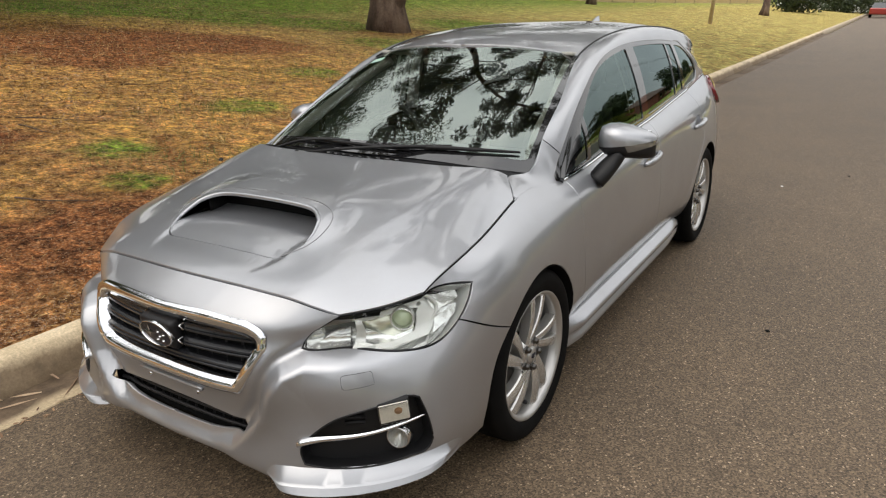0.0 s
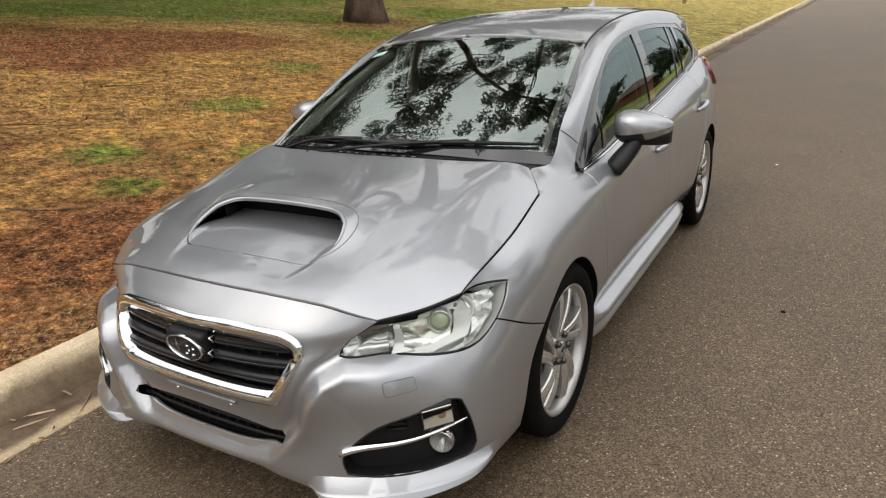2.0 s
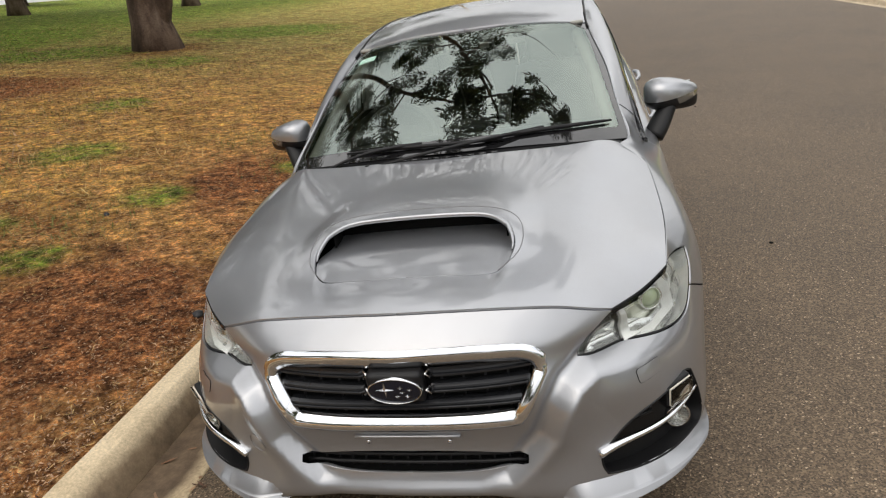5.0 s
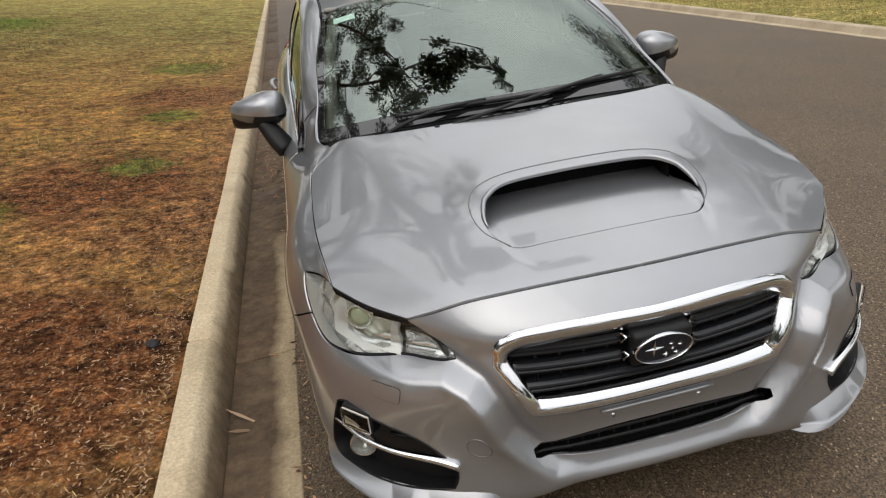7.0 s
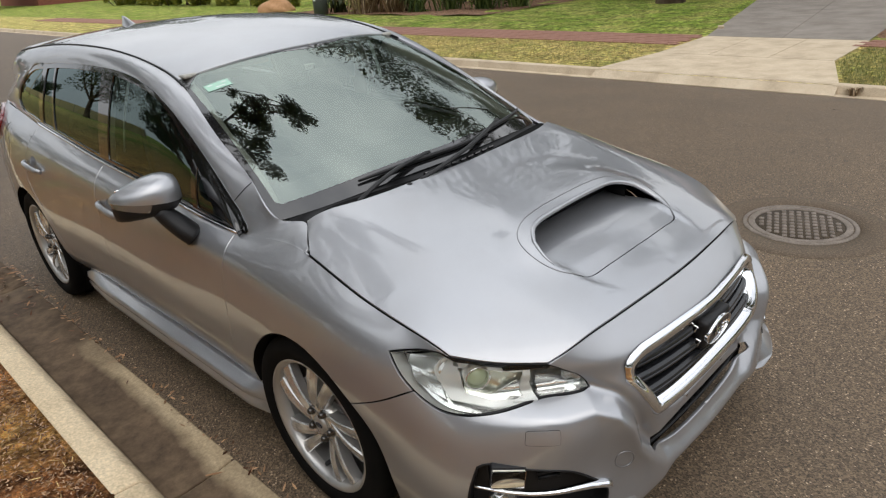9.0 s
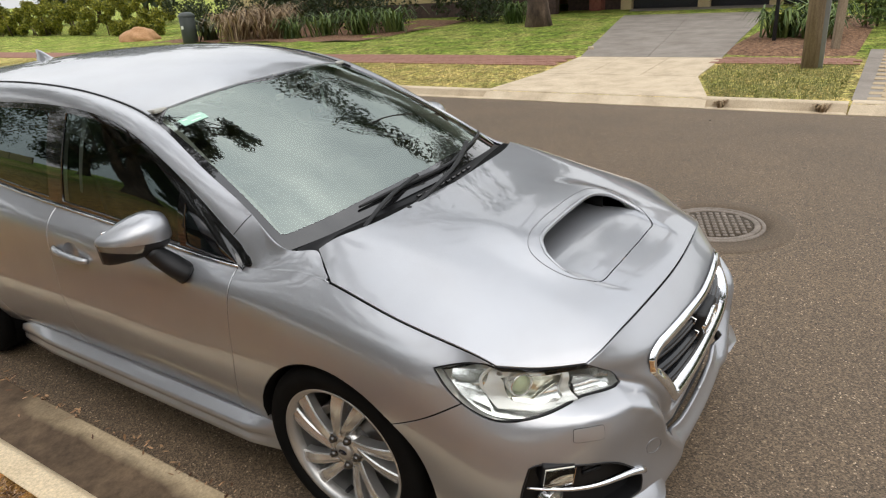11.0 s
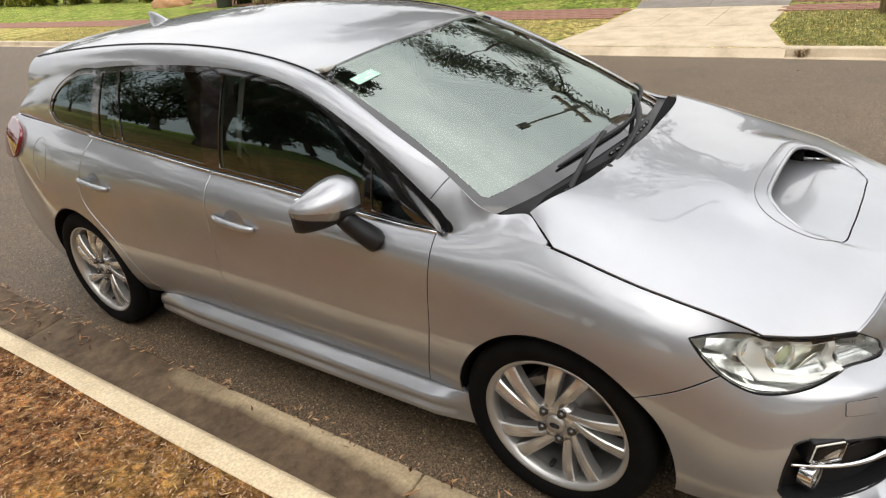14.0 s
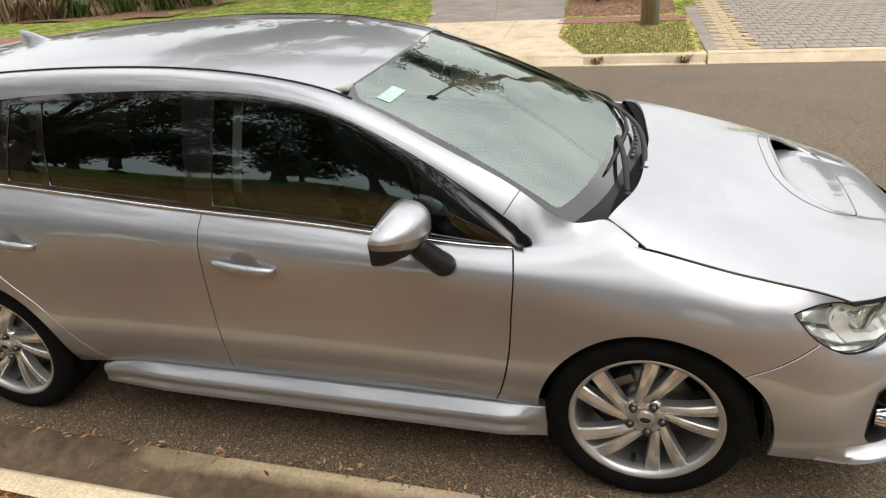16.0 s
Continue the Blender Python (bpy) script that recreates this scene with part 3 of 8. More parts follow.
fender_out = outline([[HL_OUT, on(0.795, -0.465, 0.778), HOOD_S], [HOOD_S, np.array([1.0, 0.6]), np.array([1.2, 0.6]), np.array([1.40, 0.6])],
                      [np.array([1.40, 0.6]), np.array([1.33 + 0.437, 0.6])], door_front, [door_front[-1], np.array([1.33 + 0.49, 0.0])], [np.array([1.33 + 0.49, 0.0]), np.array([1.33 + 0.335, 0.0])], [np.array([1.33 + 0.335, 0.0]), front_arch_b[-1]],
                      rev(front_arch_b), [BS_ARCH, on(0.862, -0.39, 0.62), BS_HL], [BS_HL, on(0.832, -0.425, 0.715), HL_OUT]], 0.014)
fender_in = inset(fender_out, GAP)
foot_edge = (fender_out[:, 1] > 0.5995) & (fender_out[:, 0] > 1.395) & (fender_out[:, 0] < 1.762)
fender_in[foot_edge, 1] = 0.6
both("fender", sheet(body, fender_in, (), 0.014, 0.014), PAINT, car)
fdoor_out = outline([rev(door_front), [door_front[0], np.array([1.33 + 1.0, 0.6]), door_mid[0]], door_mid, [door_mid[-1], side(1.0, 0.318), door_front[-1]]], 0.016)
rdoor_out = outline([rev(door_mid), [door_mid[0], np.array([1.33 + 2.0, 0.6]), door_rear[0]], door_rear, [door_rear[-1], side(1.8, 0.31), door_mid[-1]]], 0.016)
quarter_out = outline([rev(door_rear), [door_rear[0], np.array([4.3, 0.6]), np.array([5.3, 0.6])], [np.array([5.3, 0.6]), np.array([5.3, 0.0])], [np.array([5.3, 0.0]), rear_arch[-1]],
                       rev(rear_arch), [rear_arch[0], door_rear[-1]]], 0.02)
def oval(y, z, a, b):
    """An oval on the flank, in the skin's own measure."""
    c = side(y, z)
    return np.array([c + [a * math.cos(t), b * math.sin(t)] for t in np.linspace(0, 2 * math.pi, 28, endpoint=False)])


CUP_F, CUP_R = oval(1.365, 0.830, 0.056, 0.030), oval(2.365, 0.866, 0.056, 0.028)
fdoor = [both("front_door", sheet(body, fdoor_out, [CUP_F], 0.022, 0.014, GAP), PAINT, car), both("rear_door", sheet(body, rdoor_out, [CUP_R], 0.022, 0.014, GAP), PAINT, car)]
both("rear_quarter", sheet(body, quarter_out, (), 0.03, 0.014, GAP), PAINT, car)


# bonnet with scoop
def hood(xy):
    xy = np.atleast_2d(xy)
    return np.stack([xy[:, 0], xy[:, 1], hood_z(xy[:, 0], xy[:, 1]) + scoop_z(xy[:, 0], xy[:, 1])], 1)


top = RINGS[6]
seam_a, seam_b, seam_c = ([tuple(q[:2]) for q in top(np.linspace(a, b, n))] for a, b, n in ((0, 0.4799, 12), (0.48, 0.7699, 6), (0.77, 1.36, 14)))
seam_a[-1], seam_b[-1] = seam_b[0], seam_c[0]
seam_xy = seam_a[:-1] + seam_b[:-1] + seam_c
HOOD_K, HOOD_C = seam_xy[-1], (0.665, 0.152)
hood_out = outline([seam_a, seam_b, seam_c, [HOOD_K, (0.715, 0.085), HOOD_C], [HOOD_C, (0.6, 0.112), (0.3, 0.048), (0, 0.03)], [(0, 0.03), (0, -0.2), (0, -0.43)],
                    [(0, -0.43), (0.15, -0.432), (0.25, -0.45), (0.30, -0.49)], [(0.30, -0.49), (0.318, -0.55), (0.30, -0.63)], [(0.30, -0.63), (0.268, -0.662), (0.20, -0.672), (0.1, -0.675), (0, -0.6755)],
                    [(0, -0.6755), (0, -0.76), (0, -0.825)]], 0.016)
hood_out = cut(shut(hood_out), GAP)
bonnet = whole("bonnet", sheet(hood, hood_out, (), 0.0125, 0.012), PAINT, car)
scoop_line = [[(0, -0.6755), (0.1, -0.675), (0.20, -0.672), (0.268, -0.662), (0.30, -0.63)], [(0.30, -0.63), (0.318, -0.55), (0.30, -0.49)], [(0.30, -0.49), (0.25, -0.45), (0.15, -0.432), (0, -0.43)]]
edge = np.concatenate([smoothline(s, 0.02)[:-1] for s in scoop_line] + [np.array([(0, -0.43)])])
loop = [tuple(r) for r in hood(edge)] + [tuple(r) for r in hood(edge[::-1][1:-1] * [-1, 1])]
lip = [q for q in loop if q[1] > -0.585]
lip = sorted([q for q in lip if q[0] > 0], key=lambda q: q[1] - q[0] * 0.2) + sorted([q for q in lip if q[0] <= 0], key=lambda q: -q[1] - q[0] * 0.2)
lip = [(x * 0.985, y * 0.985 - 0.008, z - 0.004) for x, y, z in lip]
k = np.linspace(-1, 1, len(lip))
part("scoop_rim", tube(lip, 0.0085, 8, False, None, 1.0, 1 - 0.75 * np.abs(k) ** 8), PAINT, bonnet)


def scoop_plate(xy):
    xy = np.atleast_2d(xy)
    drop = 0.040 * step01(xy[:, 1], -0.62, -0.38)
    return np.stack([xy[:, 0], xy[:, 1], hood_z(xy[:, 0], xy[:, 1]) - drop - 0.0008], 1)


plate_out = outline([[(0, -0.6735), (0.1, -0.673), (0.20, -0.670), (0.266, -0.660), (0.298, -0.63)], [(0.298, -0.63), (0.316, -0.55), (0.30, -0.47)], [(0.30, -0.47), (0.30, -0.2)], [(0.30, -0.2), (0, -0.2)], [(0, -0.2), (0, -0.6735)]], 0.02)
whole("scoop_plate", sheet(scoop_plate, plate_out, (), 0.02, 0.004), PAINT, bonnet)
bm = box(bmesh.new(), (0.57, 0.012, 0.075), pose(0, -0.37, 0.893))
box(bm, (0.004, 0.10, 0.05), pose(0.287, -0.41, 0.880))
box(bm, (0.004, 0.10, 0.05), pose(-0.287, -0.41, 0.880))
part("scoop_duct", bm, DARK, bonnet, "black open scoop duct")
seam = np.concatenate([smoothline([(0.275, -0.655), (0.325, -0.60), (0.343, -0.52), (0.325, -0.455), (0.26, -0.412), (0.14, -0.392), (0, -0.39)], 0.015)])
seam = [tuple(q) for q in hood(seam)] + [tuple(q) for q in hood(seam[::-1][1:] * [-1, 1])]
part("scoop_seam", tube([(x, y, z + 0.0006) for x, y, z in seam], 0.0014, 5), ALLOYD, bonnet)

# greenhouse lines: x, z along y
GY1 = [0.40, 0.55, 0.70, 0.85, 1.08, 1.30, 1.60, 2.0, 2.42, 2.75, 3.0, 3.3]
g1 = cubic(GY1, [(0.767, 0.905), (0.738, 1.035), (0.714, 1.140), (0.693, 1.225), (0.668, 1.318), (0.656, 1.361), (0.650, 1.378), (0.648, 1.373), (0.646, 1.348), (0.645, 1.30), (0.635, 1.25), (0.60, 1.18)])
GY2 = [0.05, 0.10, 0.157, 0.20, 0.25, 0.40, 0.65, 1.045, 1.21, 1.46, 1.92, 2.45, 3.0, 3.42]
g2 = cubic(GY2, [(0.744, 0.9185), (0.706, 0.9415), (0.668, 0.961), (0.684, 0.961), (0.706, 0.964), (0.688, 1.042), (0.652, 1.172), (0.578, 1.342), (0.572, 1.384), (0.570, 1.421), (0.570, 1.444), (0.562, 1.430), (0.545, 1.385), (0.515, 1.335)])


def belt(y):
    return RINGS[6](np.asarray(y) + 1.33)[:, [0, 2]]


def house(yw):
    """The cabin's flank: 0 to 0.3 from the belt to the window tops, on to 0.4 at the roof's edge."""
    yw = np.atleast_2d(yw)
    y, w = yw[:, 0], yw[:, 1]
    a, c = belt(y), g2(y)
    b = a + (g1(np.maximum(y, 0.40)) - a) * step01(y, 0.385, 0.44)[:, None]
    lo = np.clip(w / 0.3, -0.2, 1)[:, None]
    hi = np.clip((w - 0.3) / 0.1, 0, 1.2)[:, None]
    low = a + (b - a) * lo + np.stack([0.018 * 4 * lo[:, 0] * (1 - lo[:, 0]), 0 * y], 1)
    up = b + (c - b) * hi + np.stack([0.06 * 4 * hi[:, 0] * (1 - hi[:, 0]), 0.14 * 4 * hi[:, 0] * (1 - hi[:, 0])], 1) * step01(y, 0.22, 0.75)[:, None] * np.linalg.norm(c - b, axis=1)[:, None]
    # the pillar's foot leaves the fender along the fender's own slope
    p = y + 1.33
    t = (skin(np.stack([p, np.full(len(p), 0.598)], 1)) - skin(np.stack([p, np.full(len(p), 0.58)], 1)))[:, [0, 2]]
    t /= np.linalg.norm(t, axis=1)[:, None]
    ctrl = a + t * (0.5 * np.linalg.norm(c - a, axis=1))[:, None]
    foot_xz = (1 - hi) ** 2 * a + 2 * hi * (1 - hi) * ctrl + hi ** 2 * c
    k = step01(y, 0.24, 0.40)[:, None]
    up = foot_xz * (1 - k) + up * k
    xz = np.where(w[:, None] <= 0.3, low, up)
    return np.stack([xz[:, 0], y, xz[:, 1]], 1)


def at_z(y, z):
    w = np.linspace(0, 0.3, 200)
    zz = house(np.stack([np.full(200, y), w], 1))[:, 2]
    return np.array([y, w[np.argmin(np.abs(zz - z))]])


# painted rail: windscreen pillar, roof side and rear pillar
def W(*ys):
    return [np.array([y, 0.30]) for y in ys]


rail_out = outline([[np.array([0.055, 0.4]), np.array([0.055, 0.30])],
                    W(0.055, 0.20, 0.40), W(0.40, 1.0, 1.7, 2.42), [np.array([2.42, 0.30]), at_z(2.72, 1.295), at_z(2.86, 1.21), at_z(2.905, 1.135)],
                    [at_z(2.905, 1.135), at_z(2.86, 1.085), at_z(2.74, 1.068), np.array([2.52, 0.012])], [np.array([2.52, 0.012]), np.array([2.50, 0.0])], [np.array([2.50, 0.0]), np.array([3.0, 0.0]), np.array([3.41, 0.0])],
                    [np.array([3.41, 0.0]), np.array([3.33, 0.2]), np.array([3.21, 0.4])], [np.array([3.21, 0.4]), np.array([2.0, 0.4]), np.array([1.045, 0.4])],
                    [np.array([1.045, 0.4]), np.array([0.65, 0.4]), np.array([0.055, 0.4])]], 0.012)
foot = [tuple(RINGS[6](1.33 + y)[0] - [0.003, 0, 0.004]) for y in np.linspace(0.04, 0.42, 20)]
for s in (1, -1):
    part("fender_joint", tube([(s * x, y, z) for x, y, z in foot], 0.0035, 6), PAINT, car)
both("body_rail", sheet(house, rail_out, (), 0.02, 0.01), PAINT, car)

# windows: black surround with the panes set in it
dlo = outline([[np.array([0.40, 0.004]), np.array([0.405, 0.296])], W(0.405, 1.0, 1.7, 2.42), [np.array([2.42, 0.30]), at_z(2.72, 1.295), at_z(2.86, 1.21), at_z(2.905, 1.135)],
               [at_z(2.905, 1.135), at_z(2.86, 1.085), at_z(2.74, 1.068), np.array([2.52, 0.012])], [np.array([2.52, 0.012]), np.array([2.46, 0.004])], [np.array([2.46, 0.004]), np.array([1.5, 0.004]), np.array([0.40, 0.004])]], 0.014)


def pane(y0, y1, a0=0.0, a1=0.0, top0=0.272, top1=0.272, low=0.02):
    return outline([[np.array([y0, low]), np.array([y0 + a0, top0])], [np.array([y0 + a0, top0]), np.array([(y0 + a0 + y1 + a1) / 2, (top0 + top1) / 2]), np.array([y1 + a1, top1])],
                    [np.array([y1 + a1, top1]), np.array([y1, low])], [np.array([y1, low]), np.array([y0, low])]], 0.02)


panes = {
    "quarterlight": (outline([[np.array([0.475, 0.03]), np.array([0.70, 0.235])], [np.array([0.70, 0.235]), np.array([0.705, 0.03])], [np.array([0.705, 0.03]), np.array([0.475, 0.03])]], 0.02), GLASS_S),
    "front_window": (outline([[np.array([0.74, 0.02]), np.array([0.735, 0.245])], [np.array([0.735, 0.245]), np.array([0.90, 0.276]), np.array([1.2, 0.283]), np.array([1.475, 0.283])], [np.array([1.475, 0.283]), np.array([1.50, 0.02])], [np.array([1.50, 0.02]), np.array([0.74, 0.02])]], 0.025), GLASS_S),
    "rear_window": (outline([[np.array([1.60, 0.02]), np.array([1.60, 0.283])], [np.array([1.60, 0.283]), np.array([1.9, 0.283]), np.array([2.21, 0.281])], [np.array([2.21, 0.281]), np.array([2.20, 0.02])], [np.array([2.20, 0.02]), np.array([1.60, 0.02])]], 0.025), GLASS_R),
    "rear_quarterlight": (outline([[np.array([2.225, 0.02]), np.array([2.235, 0.281])], [np.array([2.235, 0.281]), np.array([2.36, 0.279])], [np.array([2.36, 0.279]), np.array([2.40, 0.02])], [np.array([2.40, 0.02]), np.array([2.225, 0.02])]], 0.025), GLASS_R),
    "side_rear_window": (outline([[np.array([2.455, 0.02]), np.array([2.43, 0.278])], [np.array([2.43, 0.278]), at_z(2.70, 1.282), at_z(2.84, 1.20), at_z(2.882, 1.135)], [at_z(2.882, 1.135), at_z(2.84, 1.093), at_z(2.72, 1.078), np.array([2.54, 0.022])], [np.array([2.54, 0.022]), np.array([2.455, 0.02])]], 0.025), GLASS_R),
}
corner = outline([[np.array([0.84, 0.297]), np.array([0.60, 0.2985]), np.array([0.44, 0.300])], [np.array([0.44, 0.300]), np.array([0.395, 0.301]), np.array([0.379, 0.303])],
                  [np.array([0.379, 0.303]), np.array([0.375, 0.308]), np.array([0.382, 0.318]), np.array([0.400, 0.324]), np.array([0.425, 0.3245])],
                  [np.array([0.425, 0.3245]), np.array([0.467, 0.319]), np.array([0.60, 0.309]), np.array([0.84, 0.300])], [np.array([0.84, 0.300]), np.array([0.84, 0.297])]], 0.008)
both("window_corner_trim", sheet(house, corner, (), 0.008, 0.008, 0.0, False, 0.0025), GLOSS, car, "gloss black window corner trim")
pillar_seam = house([[0.470, 0.321], [0.455, 0.346], [0.441, 0.372], [0.425, 0.4]]) + [0.0006, 0, 0.0004]
for s in (1, -1):
    part("pillar_seam", tube([(s * x, y, z) for x, y, z in pillar_seam], 0.0016, 5), BLACK, car)
both("window_surround", sheet(house, dlo, [v[0] for v in panes.values()], 0.022, 0.012, 0.0, False, -0.003), GLOSS, car, "gloss black window surround")
for key, (poly, g) in panes.items():
    for w in both(key, sheet(house, inset(poly, -0.004), (), 0.05, 0.0, 0.0, False, -0.008), g, car, "dark tinted glass" if g is GLASS_R else "clear green-tinted glass"):
        w.visible_shadow = False
strip = [house([[y, 0.003]])[0] + [0.004, 0, 0] for y in np.linspace(0.43, 2.50, 60)]
for s in (1, -1):
    part("belt_strip", tube([(s * x, y, z) for x, y, z in strip], 0.0065, 8), CHROME, car, "bright belt strip")


# roof
roof_mid = cubic([0.90, 1.05, 1.2, 1.6, 2.1, 2.8, 3.3, 3.6], [1.388, 1.424, 1.447, 1.477, 1.482, 1.447, 1.39, 1.345])


def roof(xy):
    xy = np.atleast_2d(xy)
    e = g2(xy[:, 1])
    m = roof_mid(xy[:, 1])
    a = np.abs(xy[:, 0])
    w = np.minimum(a / e[:, 0], 1.05)
    return np.stack([xy[:, 0], xy[:, 1], m + (e[:, 1] - m) * w ** 2.6], 1)


edge_xy = [(float(g2(y)[0][0]) - 0.006, y) for y in np.linspace(1.045, 3.21, 24)]
WS_TOP = [(0.572, 1.045), (0.45, 1.0), (0.25, 0.955), (0, 0.938)]
roof_out = outline([edge_xy, [edge_xy[-1], (0.3, 3.30), (0, 3.33)], [(0, 3.33), (0, 2.2), (0, 0.938)], rev(WS_TOP)], 0.03)
whole("roof_panel", sheet(roof, cut(shut(roof_out), 0.002), (), 0.04, 0.01), PAINT, car)
drip = [(float(g2(y)[0][0]) - 0.001, y, float(g2(y)[0][1]) + 0.001) for y in np.linspace(1.0, 3.18, 60)]
for s in (1, -1):
    part("roof_moulding", tube([(s * x, y, z) for x, y, z in drip], 0.0045, 6), BLACK, car, "black roof moulding")


# windscreen
ws_low = cubic([0, 0.35, 0.6, 0.70], [(0.085, 1.008), (0.125, 0.998), (0.20, 0.972), (0.262, 0.955)])


def screen(uv):
    """The windscreen: across -1..1 (scaled 0.7), up 0..1 (scaled 0.9)."""
    uv = np.atleast_2d(uv)
    u, v = uv[:, 0] / 0.7, uv[:, 1] / 0.9
    a = np.abs(u)
    lo = ws_low(a * 0.70)
    xl, yl, zl = 0.705 * u, lo[:, 0], lo[:, 1]
    xt = 0.573 * u
    yt = cubic([0, 0.25, 0.45, 0.572], [0.946, 0.963, 1.006, 1.048])(a * 0.572)
    zt = roof(np.stack([a * 0.565, yt], 1))[:, 2] - 0.007
    bow = 0.030 * 4 * v * (1 - v)
    return np.stack([xl + (xt - xl) * v, yl + (yt - yl) * v - 0.4 * bow, zl + (zt - zl) * v + 0.7 * bow], 1)


def uv(u, v):
    return (0.7 * u, 0.9 * v)


ws_out = outline([[uv(-1, 0), uv(0, 0), uv(1, 0)], [uv(1, 0), uv(1.012, 0.25), uv(1.015, 0.7), uv(1, 1)], [uv(1, 1), uv(0, 1), uv(-1, 1)], [uv(-1, 1), uv(-1.015, 0.7), uv(-1.012, 0.25), uv(-1, 0)]], 0.03)
ws_in = outline([[uv(-0.970, 0.105), uv(-0.966, 0.084), uv(-0.950, 0.074)], [uv(-0.950, 0.074), uv(0, 0.082), uv(0.950, 0.074)], [uv(0.950, 0.074), uv(0.966, 0.084), uv(0.970, 0.105)], [uv(0.970, 0.105), uv(0.972, 0.92)], [uv(0.972, 0.92), uv(0.94, 0.95), uv(0, 0.96), uv(-0.94, 0.95), uv(-0.972, 0.92)], [uv(-0.972, 0.92), uv(-0.970, 0.105)]], 0.03)
g = sheet(screen, ws_out, [ws_in], 0.04, 0.005)
raw("windscreen_edge", g[0], g[1], FRIT, car, "black windscreen border", g[2])
g = sheet(screen, inset(ws_in, -0.004), (), 0.05, 0.0, 0.0, False, -0.001)
w = raw("windscreen", g[0], g[1], GLASS_F, car, "clear green-tinted windscreen reflecting sky and trees", g[2])
w.visible_shadow = False
lab = outline([[uv(-0.905, 0.885), uv(-0.75, 0.888)], [uv(-0.75, 0.888), uv(-0.745, 0.835)], [uv(-0.745, 0.835), uv(-0.90, 0.832)], [uv(-0.90, 0.832), uv(-0.905, 0.885)]], 0.02)
g = sheet(screen, lab[::-1], (), 0.03, 0.0, 0.0, False, 0.001)
label_paper = raw("registration_label", g[0], g[1], STICK, w, "pale green registration label", g[2])
for u0, v0, du, dv in ((-0.885, 0.868, 0.03, 0.006), (-0.845, 0.845, 0.06, 0.006), (-0.80, 0.868, 0.035, 0.006)):
    bar = outline([[uv(u0, v0), uv(u0 + du, v0)], [uv(u0 + du, v0), uv(u0 + du, v0 + dv)], [uv(u0 + du, v0 + dv), uv(u0, v0 + dv)], [uv(u0, v0 + dv), uv(u0, v0)]], 0.02)
    g = sheet(screen, bar, (), 0.03, 0.0, 0.0, False, 0.002)
    raw("print_bar", g[0], g[1], WHITE, label_paper, "", g[2])


# scuttle between bonnet and glass
def cowl(uv2):
    uv2 = np.atleast_2d(uv2)
    x, k = uv2[:, 0], uv2[:, 1] / 0.1
    a = np.abs(x)
    hy = cubic([0, 0.3, 0.6, 0.67], [0.022, 0.040, 0.104, 0.145])(a)
    hz = hood_z(x, hy) - 0.022
    lo = ws_low(a)
    return np.stack([x, hy + (lo[:, 0] + 0.03 - hy) * k, hz + (lo[:, 1] + 0.012 - hz) * k - 0.012 * np.sin(np.pi * np.clip(k, 0, 1))], 1)


cw = outline([[(-0.66, -0.03), (0, -0.03), (0.66, -0.03)], [(0.66, -0.03), (0.68, 0.1)], [(0.68, 0.1), (0, 0.1), (-0.68, 0.1)], [(-0.68, 0.1), (-0.66, -0.03)]], 0.03)
g = sheet(cowl, cw, (), 0.03, 0.0)
scuttle = raw("scuttle", g[0], g[1], SCUTTLE, car, "black plastic scuttle below the windscreen", g[2])
for k in range(9):
    x0 = -0.18 + k * 0.045
    c = [cowl([[x0 + d, 0.055]])[0] + [0, 0, 0.004] for d in (0, 0.03)]
    part("vent_slat", tube(c, 0.006, 6), GLOSS, scuttle)

# ---- the car: front lamps, grille and trim ----
def inward(f, depth):
    """The same surface set back by a depth."""
    def g(pts):
        pts = np.atleast_2d(pts)
        return f(pts) - surface_normals(f, pts) * depth
    return g


def tilted(f, depth, lean):
    """The same surface set back, further at the top, so that it faces upwards."""
    def g(pts):
        p = f(np.atleast_2d(pts))
        n = surface_normals(f, np.atleast_2d(pts))
        return p - n * (depth + lean * (p[:, 2:3] - 0.68))
    return g


def slide(f, dy):
    """The same surface moved straight back."""
    def g(pts):
        return f(pts) + np.array([0, dy, 0])
    return g


def turned(m, bm):
    bmesh.ops.transform(bm, matrix=m, verts=bm.verts)
    return bm


def flipped(bm, s):
    if s < 0:
        bmesh.ops.scale(bm, vec=(-1, 1, 1), verts=bm.verts)
        bmesh.ops.reverse_faces(bm, faces=bm.faces)
    return bm


def wall(f, poly, d0, d1):
    """A band that runs from one depth of a surface to another along an outline."""
    n = surface_normals(f, poly)
    p = f(poly)
    a, b = p - n * d0, p - n * d1
    k = len(poly)
    return np.concatenate([a, b]), [(i, (i + 1) % k, k + (i + 1) % k, k + i) for i in range(k)]


lamp_out = outline([hl_top, [HOOD_S, on(0.795, -0.465, 0.778), HL_OUT], hl_back, hl_lower, hl_lower2, hl_inner, hl_upper], 0.012)
if np.sum(lamp_out[:, 0] * np.roll(lamp_out[:, 1], -1) - np.roll(lamp_out[:, 0], -1) * lamp_out[:, 1]) < 0:
    lamp_out = lamp_out[::-1]
lamp_in = inset(lamp_out, 0.004)
bowl = inward(body, 0.075)


def patch(points, depth, step=0.02, lean=0.0):
    """A plate behind the lens, from corners on the skin, set back."""
    q = [on(*p) for p in points]
    poly = outline([[q[i], q[(i + 1) % len(q)]] for i in range(len(q))], step)
    if np.sum(poly[:, 0] * np.roll(poly[:, 1], -1) - np.roll(poly[:, 0], -1) * poly[:, 1]) < 0:
        poly = poly[::-1]
    return sheet(tilted(body, depth, lean), poly, (), step, 0.012)


